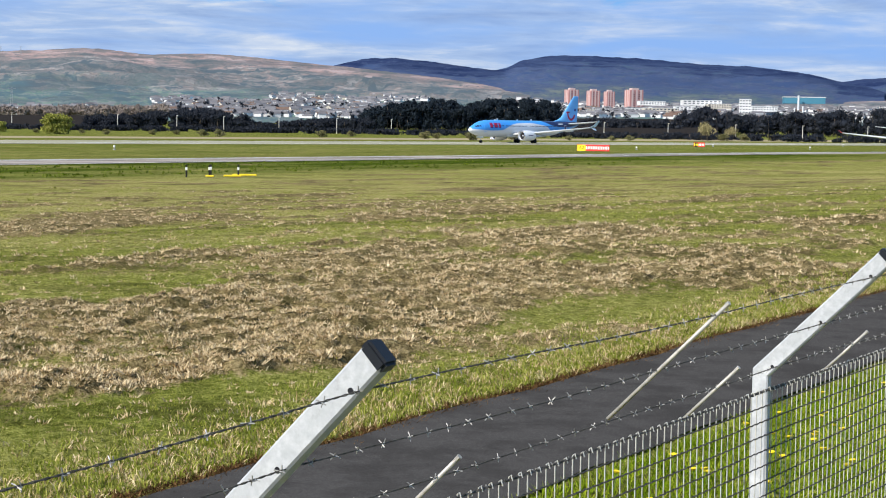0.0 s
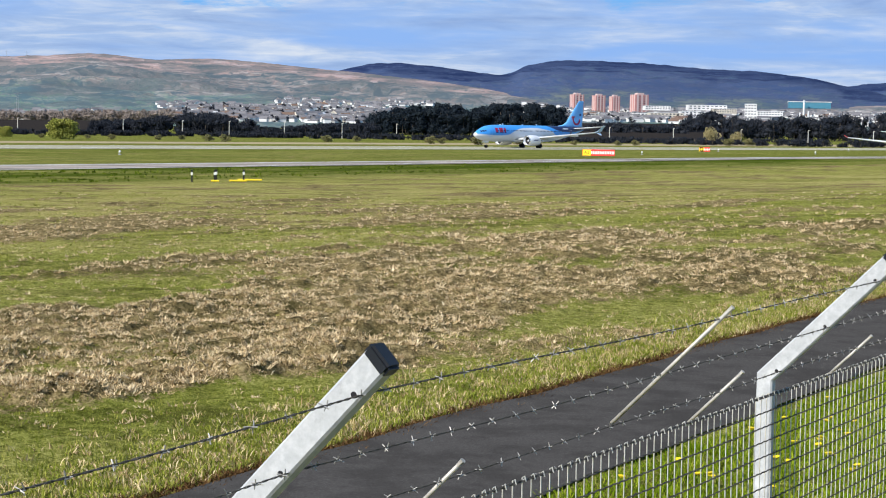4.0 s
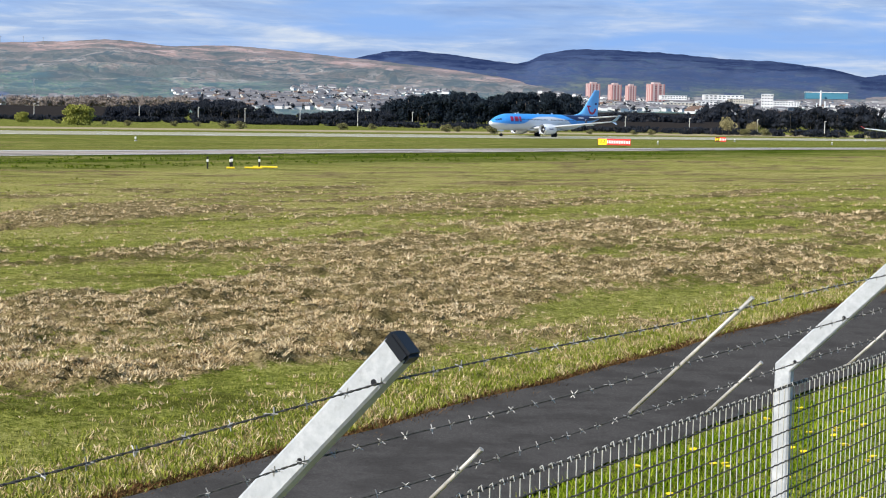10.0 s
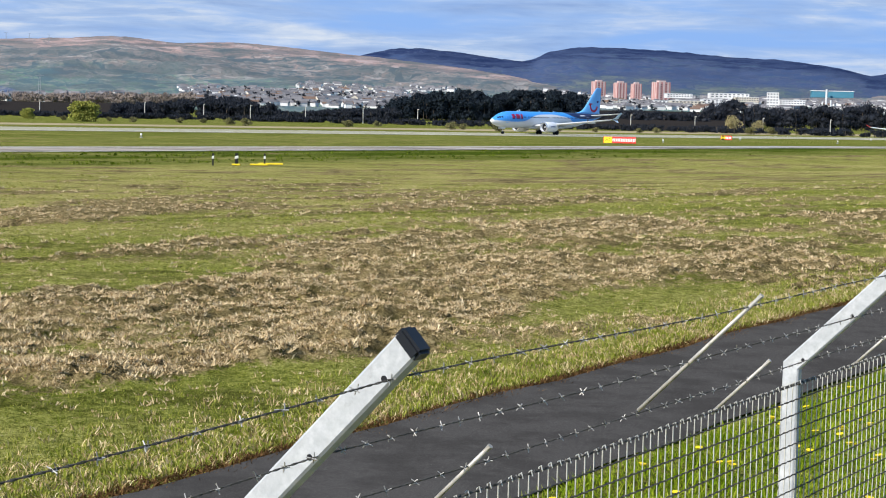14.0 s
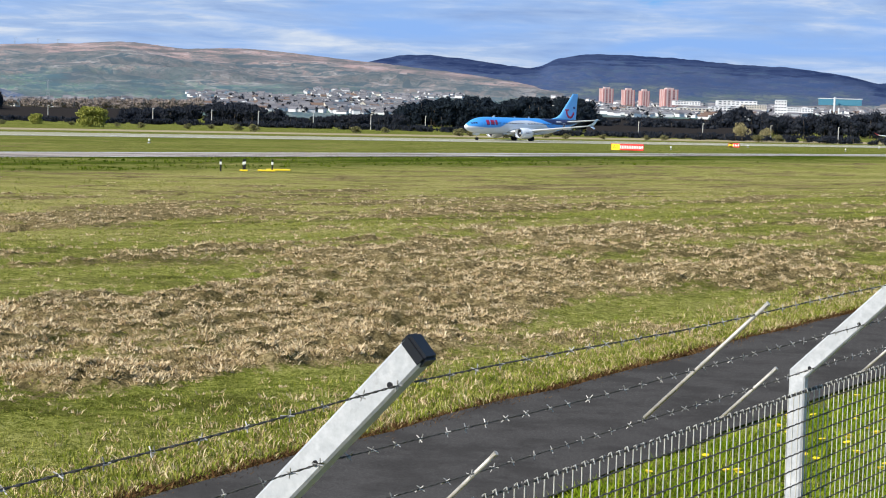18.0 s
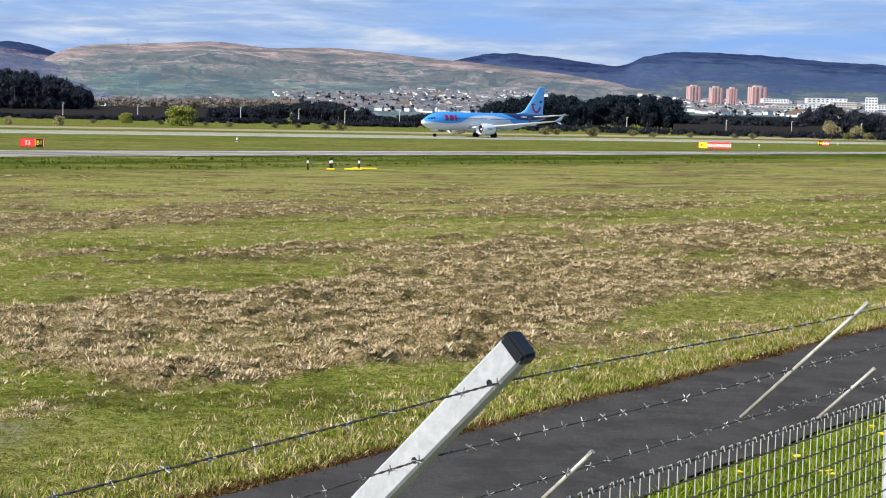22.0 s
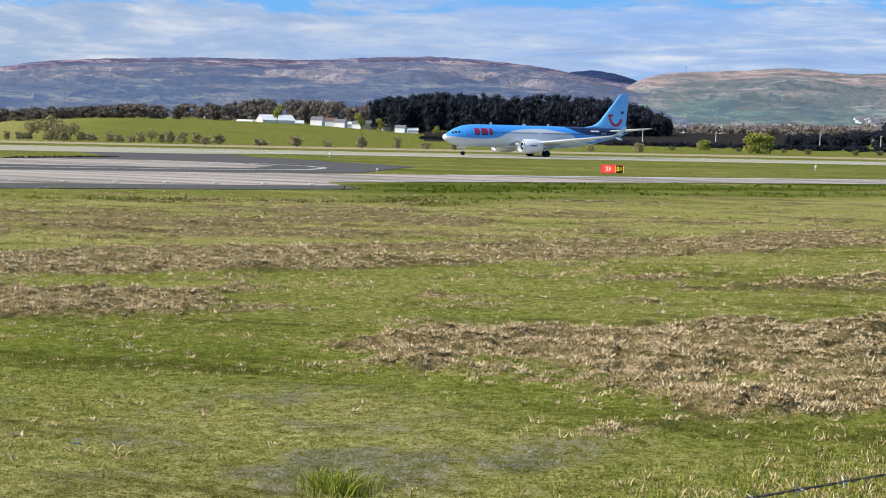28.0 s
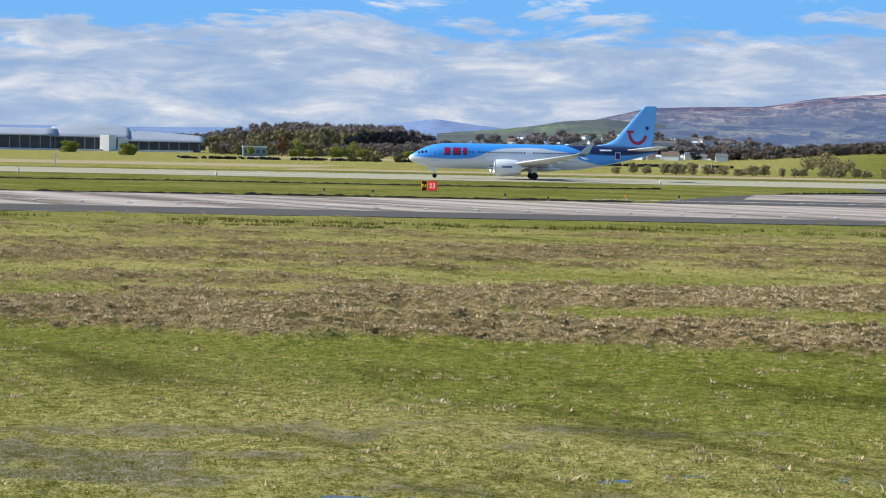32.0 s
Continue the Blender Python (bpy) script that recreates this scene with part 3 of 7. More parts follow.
def hill(name, label, pts, r0, r1, material, power=1.25, bump=0.03, seed=1.0, foot=2.0):
    """A hillside whose ridge stands at r1 metres; pts: azimuth and elevation of the ridge, in degrees."""
    pts = sorted(pts)
    HILL[name] = (pts, r0, r1, power, foot)
    pa, pe = [p[0] for p in pts], [p[1] for p in pts]
    az = np.arange(pa[0], pa[-1] + 1e-6, 0.12)
    el = np.interp(az, pa, pe)
    for _ in range(3):
        el[1:-1] = (el[:-2] + 2 * el[1:-1] + el[2:]) / 4
    q = np.r_[np.linspace(0, 1, 46), 1.06, 1.15]
    A, Q = np.meshgrid(az, q)
    power = power(A) if callable(power) else power
    E = np.tile(el, (len(q), 1))
    R = r0 + (r1 - r0) * Q
    top = 5 + r1 * np.tan(np.radians(E))
    Z = foot + (top - foot) * np.where(Q <= 1, np.clip(Q, 0, 1) ** power, 1 - (Q - 1) * 2.0)
    X, Y = -np.sin(np.radians(A)) * R, np.cos(np.radians(A)) * R
    Z = Z + bump * top * vnoise(X, Y, 0.006, seed) * np.sin(np.pi * np.clip(Q, 0, 1)) * smooth01((Q - 0.46) / 0.16) + 0.008 * top * vnoise(X, Y, 0.05, seed) * smooth01((Q - 0.4) / 0.2)
    n, k = X.shape
    idx = np.arange(n * k).reshape(n, k)
    f = np.stack([idx[:-1, :-1], idx[:-1, 1:], idx[1:, 1:], idx[1:, :-1]], -1).reshape(-1, 4)[:, ::-1]
    ob = new(name, raw_mesh(name, np.stack([X.ravel(), Y.ravel(), Z.ravel()], -1), f, material, True))
    me = ob.data
    at = me.attributes.new("rise", "FLOAT", "POINT")
    at.data.foreach_set("value", (np.clip(Q, 0, 1) ** power).ravel().astype(np.float32))
    lay = me.uv_layers.new(name="slope")
    li = np.empty(len(me.loops), np.int32)
    me.loops.foreach_get("vertex_index", li)
    up = (E * np.clip(Q, 0, 1.2) ** power).ravel()
    lay.data.foreach_set("uv", np.stack([A.ravel()[li] * r1 / 4000, up[li] * r1 / 4000], -1).ravel().astype(np.float32))
    return tagged(ob, label, "hill", kind="structure")


# slope colours, lifted and blued so that distance haze is painted in
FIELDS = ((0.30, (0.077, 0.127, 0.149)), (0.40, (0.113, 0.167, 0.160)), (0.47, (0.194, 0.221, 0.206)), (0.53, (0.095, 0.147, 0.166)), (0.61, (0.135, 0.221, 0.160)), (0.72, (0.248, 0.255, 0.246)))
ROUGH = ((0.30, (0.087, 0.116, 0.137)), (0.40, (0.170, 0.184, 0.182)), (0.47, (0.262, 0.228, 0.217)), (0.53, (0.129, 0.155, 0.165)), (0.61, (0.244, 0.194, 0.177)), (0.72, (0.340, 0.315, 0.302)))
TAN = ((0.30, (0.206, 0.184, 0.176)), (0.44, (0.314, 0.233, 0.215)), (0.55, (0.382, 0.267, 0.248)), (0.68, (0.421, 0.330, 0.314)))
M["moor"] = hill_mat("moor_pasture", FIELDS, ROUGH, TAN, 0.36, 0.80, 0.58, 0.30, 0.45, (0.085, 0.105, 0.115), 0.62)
HAZY_WOOD = ((0.3, (0.012, 0.023, 0.070)), (0.7, (0.021, 0.035, 0.092)))
HAZY_SLOPE = ((0.32, (0.041, 0.069, 0.150)), (0.45, (0.061, 0.085, 0.156)), (0.52, (0.046, 0.069, 0.145)), (0.60, (0.075, 0.095, 0.157)), (0.72, (0.057, 0.092, 0.145)))
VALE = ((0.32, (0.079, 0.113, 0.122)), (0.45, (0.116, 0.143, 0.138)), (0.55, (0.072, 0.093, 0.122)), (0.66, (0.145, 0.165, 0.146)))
M["forest_hill"] = hill_mat("forested_hill", VALE, HAZY_SLOPE, HAZY_WOOD, 0.40, 0.79, 0.56, 0.12, 0.25, (0.045, 0.065, 0.13), 0.5)
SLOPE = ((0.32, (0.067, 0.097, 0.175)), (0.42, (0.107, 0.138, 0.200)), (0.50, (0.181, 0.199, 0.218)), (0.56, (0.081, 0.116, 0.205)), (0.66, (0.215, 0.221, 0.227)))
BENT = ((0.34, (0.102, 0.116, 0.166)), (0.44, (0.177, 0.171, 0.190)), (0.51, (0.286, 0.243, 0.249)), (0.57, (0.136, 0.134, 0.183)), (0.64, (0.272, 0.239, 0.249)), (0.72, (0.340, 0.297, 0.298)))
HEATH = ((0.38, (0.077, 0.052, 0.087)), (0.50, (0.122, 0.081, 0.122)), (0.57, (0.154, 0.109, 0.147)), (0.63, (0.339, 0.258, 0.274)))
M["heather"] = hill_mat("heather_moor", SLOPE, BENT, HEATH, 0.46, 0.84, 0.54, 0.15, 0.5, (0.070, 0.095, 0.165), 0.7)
# the mountains' blue is painted haze throughout
HAZY_FAR = ((0.3, (0.15, 0.22, 0.38)), (0.7, (0.19, 0.26, 0.42)))
M["far_hill"] = hill_mat("hazed_mountain", HAZY_FAR, HAZY_FAR, HAZY_FAR, wood=0.9, hedge=0.0, scrub=0.1)
GRASS = ((0.32, (0.072, 0.102, 0.089)), (0.46, (0.119, 0.162, 0.102)), (0.54, (0.170, 0.187, 0.128)), (0.66, (0.102, 0.145, 0.093)))
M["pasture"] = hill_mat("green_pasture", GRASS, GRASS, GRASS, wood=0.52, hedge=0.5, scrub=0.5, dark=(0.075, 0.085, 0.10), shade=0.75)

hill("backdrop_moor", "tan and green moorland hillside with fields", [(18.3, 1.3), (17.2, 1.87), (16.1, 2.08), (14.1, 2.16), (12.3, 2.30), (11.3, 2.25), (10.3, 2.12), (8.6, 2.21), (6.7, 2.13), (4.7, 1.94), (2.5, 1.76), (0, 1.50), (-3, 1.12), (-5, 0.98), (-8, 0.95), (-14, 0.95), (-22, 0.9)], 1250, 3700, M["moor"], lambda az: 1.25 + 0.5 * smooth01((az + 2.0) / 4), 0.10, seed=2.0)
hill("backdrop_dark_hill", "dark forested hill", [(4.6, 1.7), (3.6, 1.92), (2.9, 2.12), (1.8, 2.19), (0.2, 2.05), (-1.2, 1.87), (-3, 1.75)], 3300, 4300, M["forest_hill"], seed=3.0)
hill("backdrop_forest_ridge", "long dark forested ridge, blued with painted haze", [(-1.0, 1.7), (-2.2, 1.89), (-2.6, 2.15), (-3.9, 2.37), (-5.1, 2.35), (-7, 2.27), (-8.9, 2.11), (-10.8, 2.04), (-12.7, 1.79), (-13.5, 1.57), (-15, 1.3)], 2400, 4450, M["forest_hill"], 1.1, 0.06, seed=4.0)
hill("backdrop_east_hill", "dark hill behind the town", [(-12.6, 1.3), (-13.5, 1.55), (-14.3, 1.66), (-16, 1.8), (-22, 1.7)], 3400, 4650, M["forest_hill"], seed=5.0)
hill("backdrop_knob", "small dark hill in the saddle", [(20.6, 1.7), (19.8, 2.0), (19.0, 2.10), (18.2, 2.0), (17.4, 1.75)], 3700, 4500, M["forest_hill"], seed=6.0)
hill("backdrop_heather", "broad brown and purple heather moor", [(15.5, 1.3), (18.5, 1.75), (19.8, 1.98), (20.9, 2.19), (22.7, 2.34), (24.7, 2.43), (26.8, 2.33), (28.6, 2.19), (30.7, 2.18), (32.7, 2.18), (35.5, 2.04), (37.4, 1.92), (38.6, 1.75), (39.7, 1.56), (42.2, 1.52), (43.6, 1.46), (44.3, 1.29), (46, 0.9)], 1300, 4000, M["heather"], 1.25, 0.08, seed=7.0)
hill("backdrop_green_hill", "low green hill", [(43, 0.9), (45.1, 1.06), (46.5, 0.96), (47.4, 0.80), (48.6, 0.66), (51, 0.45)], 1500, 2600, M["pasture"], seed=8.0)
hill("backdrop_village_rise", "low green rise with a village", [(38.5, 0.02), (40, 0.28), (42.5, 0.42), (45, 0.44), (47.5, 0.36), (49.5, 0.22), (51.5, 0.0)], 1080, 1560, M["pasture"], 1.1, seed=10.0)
hill("backdrop_mountains", "distant mountains, faint and blue with painted haze", [(47.5, 0.5), (48.8, 0.70), (49.8, 0.80), (51, 0.97), (51.6, 0.87), (54, 0.6), (60, 0.5), (72, 0.45)], 4000, 4850, M["far_hill"], seed=9.0)

# ---- airliner ----
SKY_BLUE, PALE_BLUE, NAVY, HULL_WHITE = (0.045, 0.30, 0.80), (0.15, 0.45, 0.88), (0.006, 0.014, 0.075), (0.62, 0.66, 0.72)


def livery():
    """Hull paint: blue above a wave, pale grey-white below it, navy on the upper tail."""
    m = Mat("airliner_paint", 0.28, spec=0.5)
    x, y, z = m.xyz()
    xn = m.math("DIVIDE", m.math("ADD", x, 20.0), 40.0)
    zb = m.curve(xn, [(0.0, 0.20), (0.19, 0.215), (0.28, 0.275), (0.325, 0.33), (0.355, 0.41), (0.435, 0.462), (0.47, 0.482), (0.575, 0.482), (0.63, 0.465), (0.68, 0.415), (0.715, 0.355), (0.755, 0.31), (0.97, 0.325), (1.0, 0.34)])
    zn = m.curve(xn, [(0.0, 0.46), (0.04, 0.445), (0.13, 0.40), (0.27, 0.415), (0.36, 0.52), (0.40, 0.58), (1.0, 0.9)])
    zt = m.math("DIVIDE", z, 10.0)
    over = lambda a, b: m.math("MULTIPLY", m.math("SUBTRACT", a, b), 60.0, True)
    c = m.mix(over(zt, zb), HULL_WHITE, SKY_BLUE)
    c = m.mix(over(zt, zn), c, NAVY)
    c = m.mix(m.math("MULTIPLY", m.math("SUBTRACT", x, 19.15), 4.0, True), c, (0.75, 0.78, 0.80))
    grime = m.noise(0.7, 5, 0.6, (0.3, 1, 1))
    m.color(m.mix(m.ramp(grime, (0.45, (0, 0, 0)), (0.75, (0.14, 0.14, 0.14))), c, (0.2, 0.2, 0.2)))
    return m.m


M["hull"] = livery()
M["fin_blue"] = plain("fin_blue_paint", PALE_BLUE, 0.3, 0, 0.04, 0.5, 0.5)
M["winglet_pale"] = plain("winglet_pale_paint", (0.52, 0.66, 0.84), 0.3, 0, 0.05, 1.0, 0.5)
M["wing_grey"] = plain("wing_grey_paint", (0.56, 0.58, 0.60), 0.35, 0, 0.06, 1.0, 0.5)
M["nacelle_white"] = plain("nacelle_white_paint", (0.70, 0.73, 0.77), 0.3, 0, 0.05, 1.0, 0.5)
M["bare_metal"] = plain("polished_metal", (0.72, 0.73, 0.75), 0.25, 0.9, 0.05)
M["dark_void"] = plain("dark_recess", (0.012, 0.012, 0.015), 0.6)
M["tyre"] = plain("tyre_rubber", (0.014, 0.014, 0.015), 0.8)
M["window_dark"] = plain("dark_window_glass", (0.02, 0.03, 0.06), 0.12, 0, 0.1, 3, 0.6)
M["logo_red"] = plain("red_marking_paint", (0.36, 0.008, 0.06), 0.35, 0, 0.05, 2, 0.5)
M["logo_blue"] = plain("dark_blue_marking_paint", (0.02, 0.03, 0.16), 0.35)

# stations of the hull: x, belly, top, half width
HULL = [(19.75, 3.08, 3.16, 0.04), (19.5, 2.72, 3.52, 0.42), (19.0, 2.42, 3.86, 0.75), (18.2, 2.08, 4.32, 1.12), (17.2, 1.82, 4.82, 1.44), (16.0, 1.63, 5.24, 1.68), (14.5, 1.53, 5.48, 1.82),
        (12.5, 1.50, 5.55, 1.88), (5.0, 1.50, 5.55, 1.88), (-1.0, 1.50, 5.55, 1.88), (-5.5, 1.52, 5.55, 1.88), (-8.0, 1.74, 5.54, 1.84), (-10.5, 2.16, 5.52, 1.70), (-13.0, 2.72, 5.48, 1.42), (-15.5, 3.36, 5.40, 1.05), (-17.8, 3.98, 5.28, 0.66), (-19.3, 4.46, 5.08, 0.30), (-19.7, 4.66, 4.92, 0.12)]


def loft(rings, close=True):
    """A closed skin over rings of equal point count."""
    bm = bmesh.new()
    rows = [[bm.verts.new(p) for p in r] for r in rings]
    n = len(rows[0])
    for a, b in zip(rows, rows[1:]):
        for k in range(n):
            bm.faces.new((a[k], a[(k + 1) % n], b[(k + 1) % n], b[k]))
    if close:
        bm.faces.new(rows[0])
        bm.faces.new(rows[-1])
    bmesh.ops.recalc_face_normals(bm, faces=bm.faces[:])
    return bm


def hull_at(x):
    xs = [s[0] for s in HULL][::-1]
    return [float(np.interp(x, xs, [s[k] for s in HULL][::-1])) for k in (1, 2, 3)]


def hull_side(x, z, out=0.0):
    """Half breadth of the hull at x, z."""
    lo, hi, w = hull_at(x)
    c, h = (lo + hi) / 2, (hi - lo) / 2
    return w * math.sqrt(max(0.0, 1 - ((z - c) / h) ** 2)) + out


def hull_patch(x0, x1, z0, z1, side, out=0.012, nx=2, nz=4):
    """A thin plate that lies on the hull's side."""
    rings = []
    for i in range(nx + 1):
        x = x0 + (x1 - x0) * i / nx
        front = [(x, side * (hull_side(x, z0 + (z1 - z0) * k / nz) + out), z0 + (z1 - z0) * k / nz) for k in range(nz + 1)]
        back = [(p[0], p[1] - side * 0.03, p[2]) for p in front[::-1]]
        rings.append(front + back)
    return loft(rings)


def aero(chord, thick, n=9):
    """A wing section from nose (0) to tail (-chord): points of (x, z)."""
    t = [0.5 * (1 - math.cos(math.pi * k / n)) for k in range(n + 1)]
    y = [thick * chord * 5 * (0.2969 * math.sqrt(s) - 0.126 * s - 0.3516 * s * s + 0.2843 * s ** 3 - 0.1015 * s ** 4) for s in t]
    up = [(-s * chord, v * 1.1) for s, v in zip(t, y)]
    lo = [(-s * chord, -v * 0.8) for s, v in zip(t, y)][1:-1][::-1]
    return up + lo


def surface(stations, thick, upright=False):
    """A wing or fin through stations of (le_x, side, height, chord)."""
    rings = []
    for le, s, h, ch in stations:
        sec = aero(ch, thick)
        rings.append([(le + a, b if upright else s, h if upright else h + b) for a, b in sec])
    return loft(rings)


def revolve(profile, cy, cz, n=24, close=True):
    """A body of revolution about the x axis through (cy, cz): profile of (x, radius)."""
    return loft([[(x, cy + r * math.cos(2 * math.pi * k / n), cz + r * math.sin(2 * math.pi * k / n)) for k in range(n)] for x, r in profile], close)


def wheel_parts(parent, x, y, r, w):
    """A tyre with its hub."""
    prof = [(r * 0.55, w * 0.42), (r * 0.86, w * 0.5), (r * 0.97, w * 0.40), (r, w * 0.2), (r, -w * 0.2), (r * 0.97, -w * 0.40), (r * 0.86, -w * 0.5), (r * 0.55, -w * 0.42)]
    rings = [[(x + q * math.cos(2 * math.pi * k / 20), y + b, r + q * math.sin(2 * math.pi * k / 20)) for k in range(20)] for q, b in prof]
    wheel = part("wheel", loft(rings), M["tyre"], parent, smooth=True)
    part("hub", cyl_bm(r * 0.56, r * 0.56, (x, y - w * 0.38, r), (x, y + w * 0.38, r), 16), M["wing_grey"], wheel)


def build_airliner():
    jet = thing("airliner", "sky-blue and white twin-engine airliner rolling on the runway", "aircraft")
    n = 32
    rings = []
    for x, lo, hi, w in HULL:
        c, h = (lo + hi) / 2, (hi - lo) / 2
        rings.append([(x, w * math.cos(2 * math.pi * k / n), c + h * math.sin(2 * math.pi * k / n)) for k in range(n)])
    hull = part("fuselage", loft(rings), M["hull"], jet, "blue over white hull with a wave line", True)
    part("belly_fairing", loft([[(x, w * math.cos(2 * math.pi * k / 20), 1.75 + h * math.sin(2 * math.pi * k / 20)) for k in range(20)] for x, w, h in ((7.5, 0.9, 0.2), (6, 1.75, 0.42), (2, 2.0, 0.5), (-2.5, 1.9, 0.46), (-4.5, 0.9, 0.2))]), M["nacelle_white"], jet, "", True)
    # cabin windows
    pane = mesh_of("cabin_window", box_bm(0.27, 0.03, 0.37, bevel=0.012), M["window_dark"])
    for side in (1, -1):
        for k in range(48):
            x = 13.2 - 0.508 * k
            if k in (8, 24, 25):
                continue
            z = 4.12
            part("cabin_window", pane, None, hull, at=pose(x, side * hull_side(x, z, 0.0), z, -side * 14, 0, 0))
        for x in (15.6, -13.3):
            part("door", hull_patch(x - 0.42, x + 0.42, 2.75 + (0.6 if x < 0 else 0), 4.55, side, 0.014), M["nacelle_white"] if x < 0 else M["fin_blue"], hull, "cabin door outline")
            part("door", hull_patch(x - 0.36, x + 0.36, 2.83 + (0.6 if x < 0 else 0), 4.47, side, 0.022), M["logo_blue"] if x < 0 else M["hull"], hull)
        for k, (x, z, a, b) in enumerate(((18.15, 3.98, 0.34, 0.36), (17.62, 4.08, 0.42, 0.40), (17.05, 4.14, 0.40, 0.36))):
            part("cockpit_window", hull_patch(x - a / 2, x + a / 2, z - b / 2, z + b / 2, side, 0.016), M["window_dark"], hull)
        # plain red shapes where the airline's name stands
        for x0, x1 in ((14.15, 13.20), (12.80, 11.55), (11.20, 10.55)):
            part("marking", hull_patch(x1, x0, 3.66, 4.86, side, 0.020), M["logo_red"], hull, "plain deep red block")
            part("marking", hull_patch(x1, x0, 3.66, 3.86, side, 0.026), M["logo_blue"], hull, "dark blue stripe")
        part("marking", hull_patch(-12.3, -10.4, 4.72, 4.95, side, 0.02), M["nacelle_white"], hull)
        # wing
        s = side
        wing = part("wing", surface([(6.9, s * 1.2, 2.02, 9.2), (3.3, s * 5.6, 2.52, 5.5), (-4.55, s * 16.9, 4.05, 1.9)], 0.115), M["wing_grey"], jet, "", True)
        part("winglet", surface([(-4.6, s * 16.9, 4.05, 1.9), (-5.5, s * 17.25, 4.45, 1.4), (-6.9, s * 17.75, 5.75, 0.6)], 0.10), M["winglet_pale"], wing, "pale blue raked winglet", True)
        part("winglet", surface([(-5.2, s * 16.95, 4.02, 1.5), (-6.2, s * 17.45, 3.40, 0.6)], 0.10), M["winglet_pale"], wing, "pale blue raked winglet", True)
        for yy in (3.6, 7.6, 11.0):
            xx = -1.6 - 0.42 * max(0, yy - 5)
            zz = 2.2 + 0.13 * (yy - 2)
            part("flap_fairing", revolve([(xx + 1.9, 0.04), (xx + 1.2, 0.20), (xx, 0.24), (xx - 1.0, 0.14), (xx - 1.5, 0.03)], s * yy, zz - 0.22, 10), M["wing_grey"], wing, "", True)
        # engine
        eng = part("engine", revolve([(5.7, 0.95), (6.15, 0.95), (6.42, 1.02), (6.50, 1.10), (6.40, 1.18), (5.8, 1.27), (4.6, 1.32), (3.2, 1.24), (2.35, 1.06), (2.30, 0.98), (2.9, 0.92), (3.1, 0.6)], s * 4.85, 1.86, 24, False), M["nacelle_white"], jet, "white engine nacelle", True)
        part("intake_lip", revolve([(6.36, 1.00), (6.53, 1.06), (6.56, 1.12), (6.50, 1.18), (6.30, 1.225)], s * 4.85, 1.86, 24, False), M["bare_metal"], eng, "bare metal intake lip", True)
        part("fan", cyl_bm(0.95, 0.95, (5.75, s * 4.85, 1.86), (5.85, s * 4.85, 1.86), 24), M["dark_void"], eng)
        part("spinner", revolve([(6.2, 0.03), (6.05, 0.14), (5.85, 0.24)], s * 4.85, 1.86, 14), M["nacelle_white"], eng, "", True)
        part("exhaust", revolve([(3.2, 0.75), (1.9, 0.62), (1.75, 0.52), (1.3, 0.25), (0.9, 0.04)], s * 4.85, 1.9, 18), M["bare_metal"], eng, "", True)
        part("pylon", surface([(4.9, s * 4.78, 2.75, 4.6), (4.9, s * 4.92, 2.75, 4.6)], 0.2), M["nacelle_white"], eng)
        part("marking", box_bm(1.5, 0.012, 0.20, 4.5, s * (4.85 + 1.325), 1.98), M["logo_blue"], eng)
        # tailplane
        part("tailplane", surface([(-14.5, s * 0.5, 4.85, 4.6), (-18.7, s * 7.15, 5.55, 1.7)], 0.09), M["wing_grey"], jet, "", True)
        # main gear
        gear = part("main_gear", cyl_bm(0.13, 0.16, (0, s * 2.86, 0.5), (0.1, s * 2.7, 2.1), 10), M["bare_metal"], jet)
        part("axle", cyl_bm(0.09, 0.09, (0, s * 2.35, 0.56), (0, s * 3.37, 0.56), 8), M["bare_metal"], gear)
        part("gear_door", box_bm(0.9, 0.05, 1.1, 0.05, s * 3.02, 1.45, 0.01), M["nacelle_white"], gear)
        for d in (-0.43, 0.43):
            wheel_parts(gear, 0, s * 2.86 + d, 0.57, 0.40)
    nose = part("nose_gear", cyl_bm(0.09, 0.11, (15.6, 0, 0.35), (15.7, 0, 1.8), 10), M["bare_metal"], jet)
    for d in (-0.2, 0.2):
        wheel_parts(nose, 15.6, d, 0.35, 0.2)
        part("gear_door", box_bm(1.5, 0.04, 0.42, 15.9, d * 2.1, 1.46, 0.01), M["nacelle_white"], nose)
    fin = part("fin", loft([[(x, y, z) for x, y in zip([a + b for b, _ in [(q[0], 0) for q in aero(c, 0.1)]], [q[1] for q in aero(c, 0.085)])] for a, z, c in ((-9.0, 5.35, 10.2), (-11.6, 5.85, 7.4), (-13.0, 6.6, 6.1), (-17.45, 11.82, 2.05), (-17.7, 11.95, 1.75))]), M["fin_blue"], jet, "pale blue tail fin", True)
    for side in (1, -1):
        def ribbon(pts, w, off):
            rings = []
            for k, (x, z) in enumerate(pts):
                x2, z2 = pts[min(k + 1, len(pts) - 1)]
                x1, z1 = pts[max(k - 1, 0)]
                d = Vector((x2 - x1, z2 - z1)).normalized()
                nx, nz = -d.y * w[k] / 2, d.x * w[k] / 2
                rings.append([(x + nx, side * off, z + nz), (x - nx, side * off, z - nz), (x - nx, side * (off - 0.12), z - nz), (x + nx, side * (off - 0.12), z + nz)])
            return loft(rings)
        arc = [(-16.55 + 1.35 * math.cos(a), 7.75 + 1.75 * math.sin(a)) for a in [math.radians(d) for d in range(196, 366, 12)]]
        part("tail_mark", ribbon(arc, [0.34 + 0.16 * math.sin(math.pi * k / (len(arc) - 1)) for k in range(len(arc))], 0.335), M["logo_red"], fin, "plain red curved shape")
